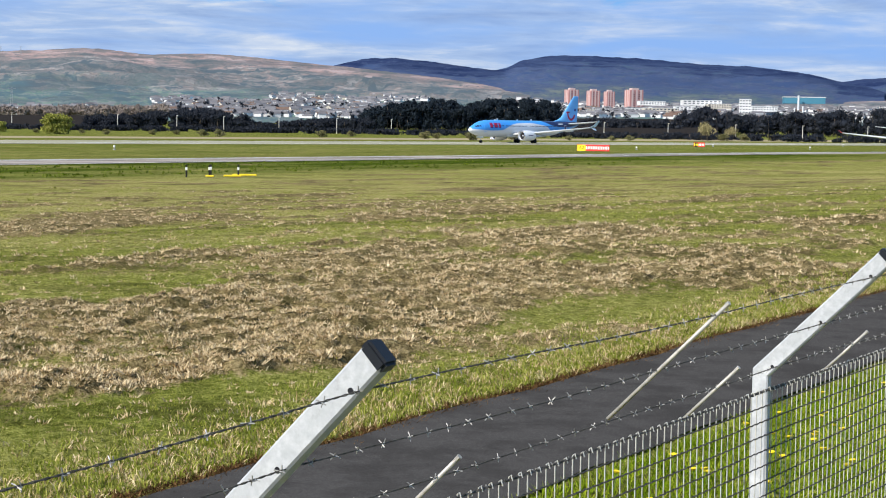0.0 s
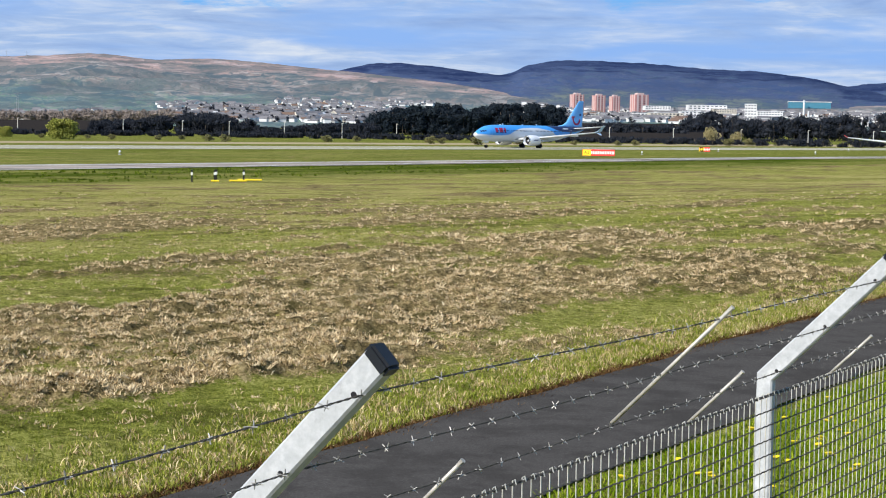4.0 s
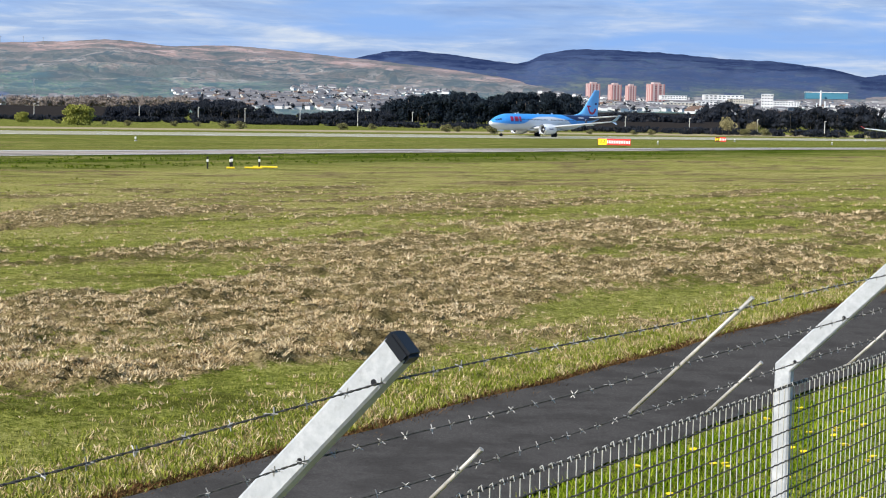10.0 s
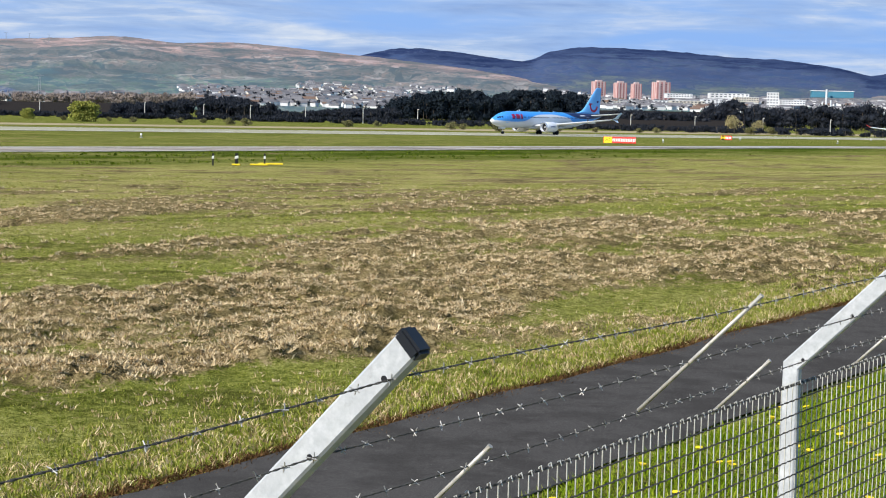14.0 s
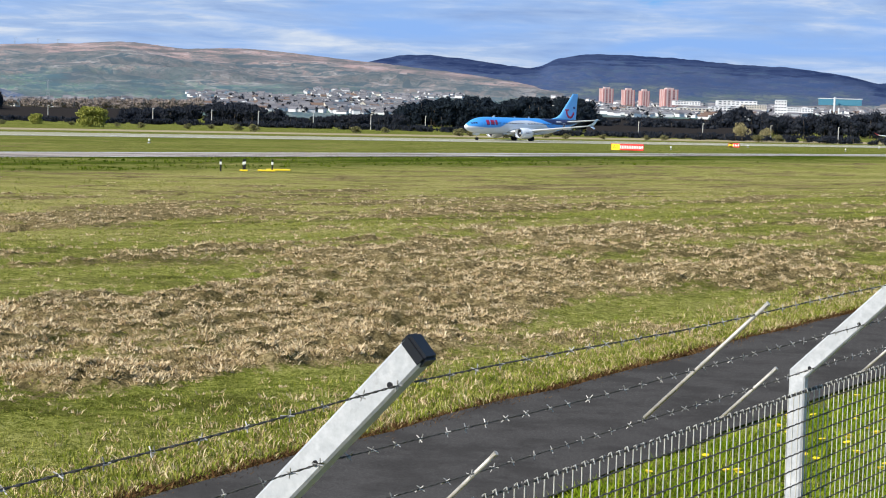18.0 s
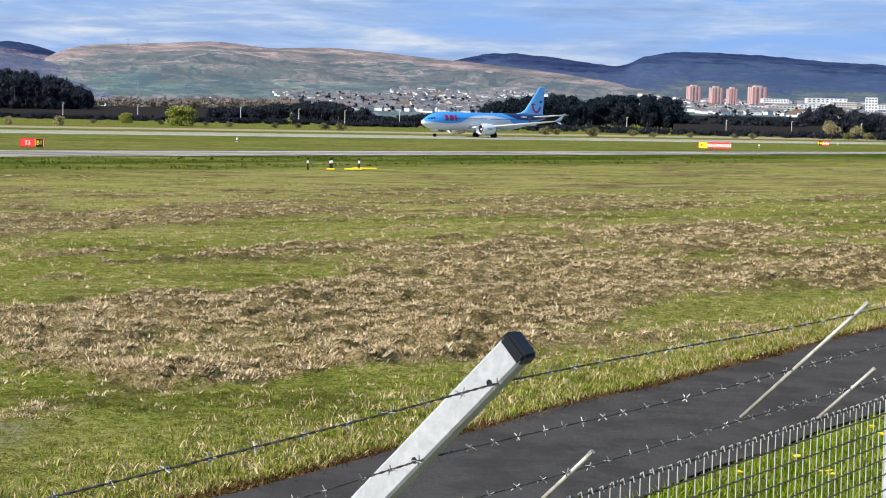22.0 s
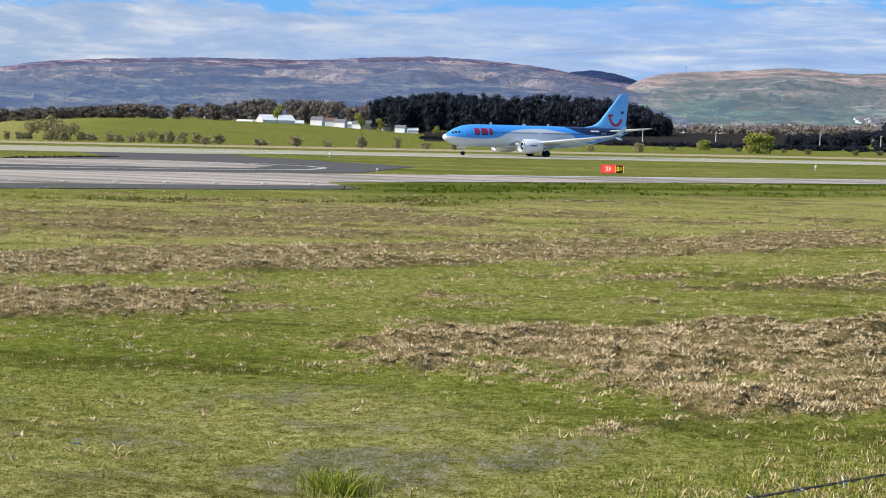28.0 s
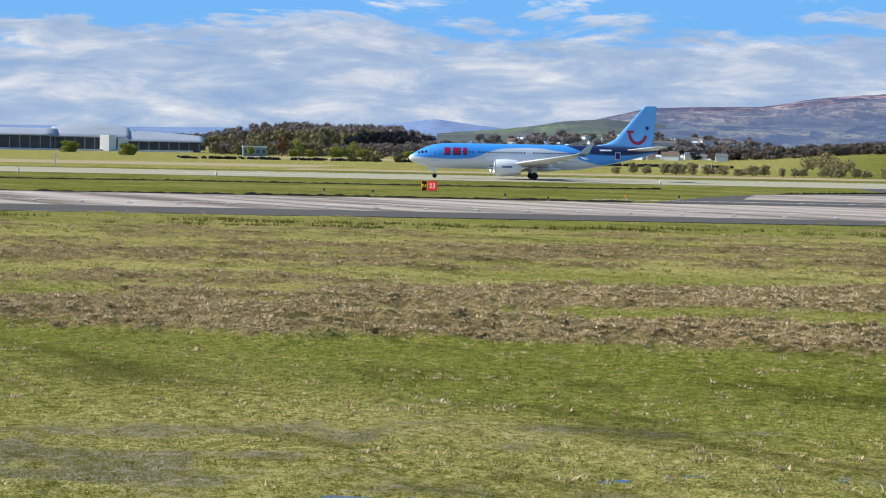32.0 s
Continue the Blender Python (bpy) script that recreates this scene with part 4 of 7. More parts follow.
        part("tail_mark", ribbon([(-14.75, 7.86), (-15.9, 7.86)], [0.34, 0.34], 0.325), M["logo_red"], fin)
        part("tail_mark", cyl_bm(0.28, 0.28, (-18.0, side * 0.10, 8.45), (-18.0, side * 0.31, 8.45), 16), M["logo_blue"], fin, "plain dark blue dot")
    for x, h in ((10.0, 0.4), (-2.0, 0.35), (3.0, 0.28)):
        part("antenna", box_bm(0.5, 0.04, h, x, 0, 5.55 + h / 2, 0.01), M["nacelle_white"], hull)
    return jet


airliner = build_airliner()

# ---- fence ----
FU = np.array([0.539, 0.842, 0.0])      # along the fence, away from the camera
FP = np.array([0.842, -0.539, 0.0])     # square to it, towards the path outside
FA = (FP + np.array([0, 0, 1.0])) / math.sqrt(2)
FC = np.array([-0.136, 3.60, 4.478])     # middle of the first post's cap
ARM, BAY = 0.735, 3.62


def on_arm(s, q):
    return Vector(FC + FU * s + FA * q)


def tubes(paths, r, sides=4):
    """Many thin rods: paths is a list of point arrays. Returns verts and faces."""
    V, F, base = [], [], 0
    ang = 2 * np.pi * np.arange(sides) / sides
    for p in paths:
        p = np.asarray(p, float)
        d = np.gradient(p, axis=0)
        d /= np.linalg.norm(d, axis=1, keepdims=True)
        ref = np.where(np.abs(d[:, 2:3]) > 0.9, np.array([[1.0, 0, 0]]), np.array([[0, 0, 1.0]]))
        a = np.cross(d, ref)
        a /= np.linalg.norm(a, axis=1, keepdims=True)
        b = np.cross(d, a)
        ring = p[:, None] + r * (np.cos(ang)[None, :, None] * a[:, None] + np.sin(ang)[None, :, None] * b[:, None])
        V.append(ring.reshape(-1, 3))
        n = len(p)
        i = np.arange(n - 1)[:, None] * sides + np.arange(sides)[None]
        j = np.arange(n - 1)[:, None] * sides + (np.arange(sides)[None] + 1) % sides
        F.append(np.stack([i, j, j + sides, i + sides], -1).reshape(-1, 4) + base)
        base += n * sides
    return np.concatenate(V), np.concatenate(F)


def post_mesh():
    """A cranked square tube; origin at the crank."""
    w, d, c = 0.024, 0.035, 0.006
    prof = [(w, d - c), (w - c, d), (c - w, d), (-w, d - c), (-w, c - d), (c - w, -d), (w - c, -d), (w, c - d)]
    u, p, z = Vector(FU), Vector(FP), Vector((0, 0, 1))
    n2 = (p - z).normalized()
    mid = (p + n2).normalized() / math.cos(radians(22.5))
    rows = []
    for at, nn in ((Vector((0, 0, -2.6)), p), (Vector((0, 0, 0)), mid), (Vector(FA) * ARM, n2)):
        rows.append([at + u * a + nn * b for a, b in prof])
    return loft(rows)


def build_fence():
    fence = thing("fence", "galvanised security fence of welded mesh with cranked posts and barbed wire", "fence")
    upright = mesh_of("post", post_mesh(), M["galv"])
    upright.polygons.foreach_set("use_smooth", [False] * len(upright.polygons))
    cap_bm = bmesh.new()
    bmesh.ops.create_cube(cap_bm, size=1.0, matrix=Matrix.Diagonal((0.053, 0.075, 0.036, 1)))
    bmesh.ops.bevel(cap_bm, geom=cap_bm.edges[:], offset=0.007, segments=2, affect="EDGES")
    cap = mesh_of("cap", cap_bm, M["black_plastic"])
    turn = Matrix((FU, np.cross(FA, FU), FA)).transposed().to_4x4()
    hole = mesh_of("bolt_hole", cyl_bm(0.0075, 0.0075, (0, 0, -0.002), (0, 0, 0.002), 10), M["dark_void"])
    face = Vector(-FU).to_track_quat("Z", "Y").to_matrix().to_4x4()
    n2 = np.array((FP - np.array([0, 0, 1.0])) / math.sqrt(2))
    rng = np.random.default_rng(4)
    for i in range(-1, 4):
        at = on_arm(BAY * i - (0.75 if i < 0 else 0), -ARM)
        post = part("post", upright, None, fence, at=Matrix.Translation(at))
        part("cap", cap, None, post, "black plastic end cap", at=Matrix.Translation(Vector(FA) * (ARM + 0.004)) @ turn)
        for q in (-0.095, -0.385, -0.675):
            part("bolt_hole", hole, None, post, at=Matrix.Translation(Vector(FA) * (ARM + q) - Vector(FU) * 0.0245 + Vector(n2) * 0.017) @ face)
    # barbed strands: three on the arms, one along the head of the mesh
    s0, s1 = -BAY - 0.75, 3 * BAY
    top_z = 3.925
    mesh_at = FC - FA * ARM + FP * 0.036
    for k, q in enumerate((-0.079, -0.369, -0.659, None)):
        s = np.arange(s0, s1, 0.012)
        sag = -0.012 * np.sin(np.pi * ((s / BAY) % 1.0)) + 0.004 * np.sin(s * 2.9 + k) - 0.036 * np.clip(-s, 0, 2.2)
        if q is None:
            line = mesh_at + FU * s[:, None] + np.array([0, 0, 1.0]) * (top_z - mesh_at[2] - 0.036 + 0.3 * sag)[:, None]
        else:
            line = FC + FU * s[:, None] + FA * (q + 0.5 * sag)[:, None] + np.array([0, 0, 1.0]) * (0.5 * sag)[:, None] + n2 * 0.030
        ph = s * 2 * np.pi / 0.062
        tw = FA * np.cos(ph)[:, None] + n2 * np.sin(ph)[:, None]
        V, F = tubes([line + 0.0016 * tw, line - 0.0016 * tw], 0.0014, 4)
        strand = part("barbed_wire", raw_mesh("barbed_wire", V, F, M["galv_dull"]), None, fence, "weathered twisted barbed wire")
        spikes = []
        b = s0 + 0.03
        while b < s1:
            c = np.array([np.interp(b, s, line[:, j]) for j in range(3)])
            tilt = rng.uniform(0, math.pi)
            for h in (0, 1):
                a = tilt + h * 1.4
                d = (FA * math.cos(a) + n2 * math.sin(a)) * (0.0128 if q is not None else 0.0075) + FU * rng.uniform(-0.008, 0.008)
                o = FU * (h * 0.008 - 0.004)
                spikes.append(np.stack([c + o - d, c + o - d * 0.2 + FU * 0.002, c + o + d * 0.2, c + o + d]))
            spikes.append(np.stack([c - FU * 0.007, c - FU * 0.002, c + FU * 0.002, c + FU * 0.007]) + n2 * 0.003)
            b += 0.112 + rng.uniform(-0.022, 0.022)
        V, F = tubes(spikes, 0.0015, 4)
        tagged(part("barbs", raw_mesh("barbs", V, F, M["barb_grey"]), None, strand, "pale four-point barbs"), kind="stuff")
    # spreader rods between the posts
    rods = ((1.98, -0.035, -0.635), (2.965, -0.545, -0.875), (0.96, -0.575, -0.895))
    for i in range(0, 3):
        for s, qa, qb in rods:
            s += BAY * i
            off = Vector(n2) * 0.036
            rod = part("spreader_rod", cyl_bm(0.0068, 0.0068, on_arm(s, qa) + off, on_arm(s, qb) + off, 8), M["rod_grey"], fence, "pale galvanised spreader rod", True)
            part("rod_tip", cyl_bm(0.0085, 0.006, on_arm(s, qa + 0.004) + off, on_arm(s, qa - 0.03) + off, 6), M["rod_grey"], rod)
    # mesh panels, bay by bay
    for i in range(-1, 3):
        V, L = [], []
        a, b = BAY * i + 0.035, BAY * (i + 1) - 0.0
        for s in np.arange(a, b, 0.0605):
            base = mesh_at + FU * (s + rng.uniform(-0.002, 0.002))
            zt = top_z - mesh_at[2] - 0.030 - rng.uniform(0, 0.006)
            zz = np.linspace(zt, -2.2, 12)
            V.append(base + np.outer(zz, [0, 0, 1.0]) + FP * 0.002 * np.cos(zz * 40)[:, None])
            hook = base + np.array([0, 0, zt])
            V.append(np.stack([hook, hook + np.array([0, 0, 0.006]) + FP * 0.006, hook + FP * 0.012 - np.array([0, 0, 0.012])]))
        for j in range(36):
            z = top_z - mesh_at[2] - 0.046 - 0.0645 * j + 0.008
            s = np.arange(a, b + 0.05, 0.0605 / 2)
            wav = 0.0028 * np.cos(np.arange(len(s)) * np.pi)
            L.append(mesh_at + FU * s[:, None] + FP * (0.004 + wav)[:, None] + np.array([0, 0, 1.0]) * (z + 0.002 * np.sin(s * 3 + j))[:, None])
        panel = thing("mesh_panel", "pale upright wires and dark line wires of a woven mesh", "")
        panel.parent = fence
        for j in range(0, len(V), 2):
            Va, Fa = tubes(V[j:j + 2], 0.0023, 4)
            part("upright_wire", raw_mesh("upright_wire", Va, Fa, M["wire_light"]), None, panel)
        for j, w in enumerate(L):
            if j == 0:
                ph = np.arange(len(w))[:, None] * 1.9
                Vb, Fb = tubes([w + 0.003 * (FP * np.cos(ph) + np.array([0, 0, 1.0]) * np.sin(ph)), w - 0.003 * (FP * np.cos(ph) + np.array([0, 0, 1.0]) * np.sin(ph))], 0.0026, 4)
            else:
                Vb, Fb = tubes([w], 0.0034, 4)
            part("line_wire", raw_mesh("line_wire", Vb, Fb, M["galv_dull"]), None, panel)


build_fence()

# ---- trees, hedges and woods ----


def leaf_mat(name, stops, rough=0.85):
    m = Mat(name, rough, spec=0.1)
    m.color(m.ramp(m.island(), *stops))
    return m.m


M["bark"] = plain("grey_brown_bark", (0.09, 0.075, 0.06), 0.9, 0, 0.3, 8)
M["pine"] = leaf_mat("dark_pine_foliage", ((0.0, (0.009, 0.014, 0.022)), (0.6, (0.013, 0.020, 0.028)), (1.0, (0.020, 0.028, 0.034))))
M["bare"] = leaf_mat("bare_twig_crown", ((0.0, (0.10, 0.082, 0.075)), (0.6, (0.14, 0.115, 0.098)), (1.0, (0.19, 0.155, 0.125))))
# paler, flatter copy of the bare crown colour, with distance haze painted in
M["bare_hazy"] = leaf_mat("hazy_leafless_wood", ((0.0, (0.165, 0.135, 0.125)), (0.6, (0.21, 0.175, 0.155)), (1.0, (0.27, 0.225, 0.19))))
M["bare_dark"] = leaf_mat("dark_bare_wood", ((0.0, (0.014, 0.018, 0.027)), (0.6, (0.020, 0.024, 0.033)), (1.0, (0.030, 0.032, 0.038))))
M["spring"] = leaf_mat("spring_foliage", ((0.0, (0.12, 0.14, 0.025)), (0.6, (0.26, 0.27, 0.055)), (1.0, (0.42, 0.4, 0.11))))
M["scrub"] = leaf_mat("brown_green_scrub", ((0.0, (0.08, 0.082, 0.035)), (0.6, (0.16, 0.155, 0.065)), (1.0, (0.28, 0.245, 0.12))))
M["rust"] = leaf_mat("rust_bud_foliage", ((0.0, (0.09, 0.045, 0.02)), (0.6, (0.18, 0.095, 0.045)), (1.0, (0.26, 0.16, 0.08))))


M["hillwood"] = leaf_mat("budding_hill_wood", ((0.0, (0.16, 0.145, 0.075)), (0.6, (0.22, 0.195, 0.1)), (1.0, (0.3, 0.26, 0.14))))
M["scrub_pale"] = leaf_mat("pale_scrub", ((0.0, (0.22, 0.195, 0.095)), (0.6, (0.3, 0.26, 0.13)), (1.0, (0.4, 0.34, 0.18))))


def leaf_cloud(rng, centres, radii, n, size, twigs=False):
    """n small leaf faces round each of the given ellipsoids."""
    centres, radii = np.repeat(centres, n, 0), np.repeat(radii, n, 0)
    k = len(centres)
    d = rng.normal(size=(k, 3))
    d /= np.linalg.norm(d, axis=1, keepdims=True)
    p = centres + d * radii * (rng.uniform(0.35, 1.0, (k, 1)) ** 0.5)
    a = rng.normal(size=(k, 3))
    a /= np.linalg.norm(a, axis=1, keepdims=True)
    if twigs:
        a = a * 0.40 + d * 0.35 + np.array([0, 0, 0.8])
        a /= np.linalg.norm(a, axis=1, keepdims=True)
    b = np.cross(a, rng.normal(size=(k, 3)))
    b /= np.linalg.norm(b, axis=1, keepdims=True)
    s = size * rng.uniform(0.5, 1.3, (k, 1))
    q = 0.26 if twigs else 0.6
    s = s * (1.7 if twigs else 1.0)
    V = np.stack([p - a * s, p + b * s * q, p + a * s, p - b * s * q], 1).reshape(-1, 3)
    return V, np.arange(4 * k).reshape(-1, 4)


ICO = np.array([(0, 0, 1)] + [(0.894 * math.cos(a * 1.2566), 0.894 * math.sin(a * 1.2566), 0.447) for a in range(5)] + [(0.894 * math.cos(a * 1.2566 + 0.628), 0.894 * math.sin(a * 1.2566 + 0.628), -0.447) for a in range(5)] + [(0, 0, -1)])
ICO_F = np.array([(0, 1 + a, 1 + (a + 1) % 5) for a in range(5)] + [(1 + a, 6 + a, 1 + (a + 1) % 5) for a in range(5)] + [(6 + a, 6 + (a + 1) % 5, 1 + (a + 1) % 5) for a in range(5)] + [(11, 6 + (a + 1) % 5, 6 + a) for a in range(5)])


def cores(rng, centres, radii):
    """A rough dense heart in each lobe of a far crown."""
    k = len(centres)
    V = (centres[:, None] + ICO[None] * radii[:, None] * rng.uniform(0.40, 0.74, (k, 12, 1))).reshape(-1, 3)
    return V, (ICO_F[None] + 12 * np.arange(k)[:, None, None]).reshape(-1, 3)


def tree_forms(rng, h, w, lobes, tall=False, lowest=0.40):
    """Lobes of one crown about the origin: centres and radii."""
    if tall:
        z = rng.uniform(0.42, 0.93, lobes) * h
        r = (1.05 - z / h) * w * 0.62 + 0.10 * w
        ang, q = rng.uniform(0, 6.28, lobes), rng.uniform(0, 0.5, lobes) * r
        c = np.stack([np.cos(ang) * q, np.sin(ang) * q, z], -1)
        return c, np.stack([r, r, r * 0.75], -1)
    ang, q = rng.uniform(0, 6.28, lobes), rng.uniform(0.1, 0.36, lobes) * w
    z = rng.uniform(lowest, 0.86, lobes) * h
    c = np.stack([np.cos(ang) * q, np.sin(ang) * q, z], -1)
    r = rng.uniform(0.16, 0.28, lobes) * w
    return c, np.stack([r, r, r * 0.8 * min(1.3, h / w)], -1)


def woodland(name, label, az0, az1, dist, depth, count, tops, width, mats, seed, lobes=7, leaves=34, leaf=0.75, base=None, tall=False):
    """A far wood: one crown mesh and its trunks. tops: azimuth and elevation of the canopy line."""
    rng = np.random.default_rng(seed)
    tops = sorted(tops)
    C, R, paths = [], [], []
    for _ in range(count):
        az, r = rng.uniform(az0, az1), dist + rng.uniform(0, depth)
        p = polar(az, r)
        g = float(land(p.x, p.y)) if base is None else (hill_z(base, az, r) - 1 if isinstance(base, str) else base)
        front = 1 - 0.16 * rng.random() - (0.12 if r - dist < depth * 0.3 else 0)
        h = (5 + r * math.tan(radians(float(np.interp(az, [t[0] for t in tops], [t[1] for t in tops])))) - g) * front
        h = rng.uniform(5, 9) if isinstance(base, str) else max(h, 0.7)
        c, q = tree_forms(rng, h, width * rng.uniform(0.7, 1.25), lobes, tall, 0.14)
        C.append(c + np.array([p.x, p.y, g]))
        R.append(q)
        paths.append(np.array([[p.x, p.y, g - 0.3], [p.x, p.y, g + h * 0.4], [p.x + rng.normal() * 0.3, p.y, g + h * 0.8]]))
    V, F = leaf_cloud(rng, np.concatenate(C), np.concatenate(R), leaves, leaf, mats != "pine")
    V2, F2 = cores(rng, np.concatenate(C), np.concatenate(R))
    F = np.concatenate([F[:, [0, 1, 2]], F[:, [0, 2, 3]], F2 + len(V)])
    ob = tagged(new(name, raw_mesh(name, np.concatenate([V, V2]), F, M[mats], True)), label, "trees", kind="stuff")
    V, F = tubes(paths, 0.16, 5)
    part("trunks", raw_mesh("trunks", V, F, M["bark"]), None, ob)
    return ob


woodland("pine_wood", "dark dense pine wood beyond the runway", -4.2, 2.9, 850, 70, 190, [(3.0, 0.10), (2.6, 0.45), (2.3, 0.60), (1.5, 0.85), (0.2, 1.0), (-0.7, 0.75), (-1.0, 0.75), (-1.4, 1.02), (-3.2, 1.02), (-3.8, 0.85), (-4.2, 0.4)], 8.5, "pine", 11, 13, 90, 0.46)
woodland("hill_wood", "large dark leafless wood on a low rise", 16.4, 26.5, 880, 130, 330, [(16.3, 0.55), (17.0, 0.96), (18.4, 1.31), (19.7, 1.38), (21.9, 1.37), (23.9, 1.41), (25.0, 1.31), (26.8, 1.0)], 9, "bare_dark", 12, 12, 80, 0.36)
woodland("brown_trees", "brown leafless trees behind the pasture", 24.5, 41.5, 905, 120, 190, [(24.5, 0.75), (28.6, 0.93), (30.1, 0.93), (31.7, 0.70), (33.6, 0.52), (34.4, 0.58), (36.8, 0.40), (39.2, 0.27), (41.5, 0.25)], 10, "bare", 13, 10, 90, 0.34)
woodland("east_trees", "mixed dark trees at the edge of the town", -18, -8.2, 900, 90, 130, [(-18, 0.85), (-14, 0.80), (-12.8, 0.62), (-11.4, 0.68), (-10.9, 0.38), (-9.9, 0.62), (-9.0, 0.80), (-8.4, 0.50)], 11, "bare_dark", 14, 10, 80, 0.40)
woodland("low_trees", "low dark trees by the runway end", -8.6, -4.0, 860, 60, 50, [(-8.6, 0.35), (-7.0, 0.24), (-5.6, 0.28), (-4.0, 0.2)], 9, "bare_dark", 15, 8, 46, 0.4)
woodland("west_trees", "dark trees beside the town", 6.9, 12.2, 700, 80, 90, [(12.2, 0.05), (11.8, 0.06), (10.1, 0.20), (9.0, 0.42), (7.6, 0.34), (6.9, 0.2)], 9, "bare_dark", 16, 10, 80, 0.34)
woodland("field_trees", "brown leafless trees behind a ploughed field", 9.5, 17.5, 1150, 90, 110, [(9.5, 0.5), (12, 0.42), (14, 0.36), (17.5, 0.3)], 11, "bare_hazy", 17, 9, 44, 0.45, base=4.0)
woodland("low_scrub", "dark hedgerow trees beyond the runway", 2.6, 7.2, 680, 60, 80, [(7.2, 0.0), (6.0, -0.1), (4.5, 0.06), (2.6, 0.15)], 7, "bare_dark", 18, 9, 80, 0.30)
woodland("village_trees", "brown and grey trees among village houses", 36.0, 52.0, 1065, 120, 130, [(36, 0.2), (39, 0.22), (41, 0.16), (43, 0.24), (46, 0.22), (48, 0.20), (50, 0.22), (52, 0.30)], 9, "bare_hazy", 19, 10, 80, 0.36)
woodland("village_trees_front", "dark bushy trees among the village houses", 40.0, 51.5, 890, 130, 26, [(40, 0.02), (44, 0.10), (47, 0.04), (51.5, 0.14)], 6.5, "bare_dark", 27, 10, 80, 0.28)
woodland("village_hill_trees", "brown trees up the village hill", 39.5, 49.5, 1200, 400, 110, [(39, 0.5), (50, 0.5)], 9, "bare_hazy", 28, 9, 70, 0.40, "backdrop_village_rise")
woodland("wooded_hill", "brown leafless wood on a hill in the west", 51.2, 60.0, 1250, 220, 210, [(51.2, 0.45), (51.6, 0.55), (52.4, 0.86), (53.5, 0.84), (55.1, 0.84), (56.3, 0.88), (57.3, 0.76), (59, 0.36), (60, 0.3)], 11, "bare_hazy", 20, 11, 80, 0.46)
woodland("wooded_hill_buds", "trees coming into leaf on the western hill", 51.6, 59.0, 1215, 60, 46, [(51.2, 0.3), (53, 0.62), (56.3, 0.66), (59, 0.3)], 11, "hillwood", 29, 10, 70, 0.42)
woodland("hill_wood_dark", "dark evergreen stand on the wooded hill", 51.0, 54.0, 1130, 60, 44, [(51.0, 0.36), (52.0, 0.66), (53, 0.58), (54.0, 0.3)], 11, "bare_dark", 21, 10, 80, 0.42)
woodland("shrub_belt", "brownish leafless shrubs along the airfield edge", 48.6, 58.8, 700, 50, 105, [(48.6, 0.02), (52, 0.12), (54, 0.10), (56, 0.10), (57.5, 0.06), (60.5, 0.0)], 5.5, "bare_hazy", 22, 10, 80, 0.25)
woodland("field_shrubs", "pale budding scrub near the airfield buildings", 53.2, 58.6, 680, 16, 26, [(53, -0.02), (55.5, 0.12), (57, 0.15), (60, 0.05)], 5.5, "hillwood", 23, 10, 80, 0.25)
woodland("strip_hedge", "low dark hedge beyond the runway in the west", 40.5, 60.0, 505, 8, 170, [(40.5, -0.50), (50, -0.49), (60, -0.48)], 2.6, "bare_dark", 30, 5, 20, 0.22)

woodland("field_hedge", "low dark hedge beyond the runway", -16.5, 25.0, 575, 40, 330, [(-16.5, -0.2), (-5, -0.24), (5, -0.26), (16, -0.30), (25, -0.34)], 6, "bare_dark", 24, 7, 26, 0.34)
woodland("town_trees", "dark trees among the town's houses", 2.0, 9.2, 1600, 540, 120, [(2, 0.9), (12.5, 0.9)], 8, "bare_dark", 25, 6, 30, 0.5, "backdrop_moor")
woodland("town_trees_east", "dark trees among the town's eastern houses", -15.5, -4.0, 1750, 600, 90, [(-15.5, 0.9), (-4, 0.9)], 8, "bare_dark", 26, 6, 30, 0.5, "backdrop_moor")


def build_tree(name, label, h, w, mat, seed, lobes=14, leaves=80, leaf=0.22, category="tree"):
    """A single tree or shrub: trunk with limbs, and a ragged crown."""
    rng = np.random.default_rng(seed)
    tree = thing(name, label, category)
    c, r = tree_forms(rng, h, w, lobes, False, 0.10 if category == "bush" else 0.40)
    bm = cyl_bm(0.05 * h ** 0.7, 0.025 * h ** 0.7, (0, 0, -0.1), (0.04 * w, 0, h * 0.45), 8)
    part("trunk", bm, M["bark"], tree)
    for q in c[:: max(1, lobes // 6)]:
        part("limb", cyl_bm(0.022 * h ** 0.7, 0.006 * h ** 0.7, (0, 0, h * 0.22), tuple(q), 6), M["bark"], tree)
    V, F = leaf_cloud(rng, c, r, leaves, leaf)
    part("crown", raw_mesh("crown", V, F, M[mat]), None, tree)
    return tree


def ground_pose(az, r, s=1.0, turn=0.0, sz=None):
    p = polar(az, r)
    return pose(p.x, p.y, float(land(p.x, p.y)), 0, 0, turn) @ Matrix.Diagonal((s, s, sz or s, 1))


willow = build_tree("willow_bush", "large yellow-green willow bush beside the runway", 5.0, 7.6, "spring", 31, 34, 190, 0.24, "bush")
willow.matrix_basis = ground_pose(13.22, 452, 1.12)
b2 = copy_thing(willow, ground_pose(15.1, 500, 0.55, 80))
b2["label"] = "small yellow-green bush beside the runway"
for az, r, s in ((50.3, 660, 0.62), (49.9, 668, 0.58), (54.4, 655, 0.85), (55.3, 662, 0.62), (55.9, 658, 0.60), (51.9, 668, 0.6), (53.5, 672, 0.7)):
    copy_thing(willow, ground_pose(az, r, s, az * 31, s * 0.9))["label"] = "rounded yellow-green bush at the edge of a thicket"
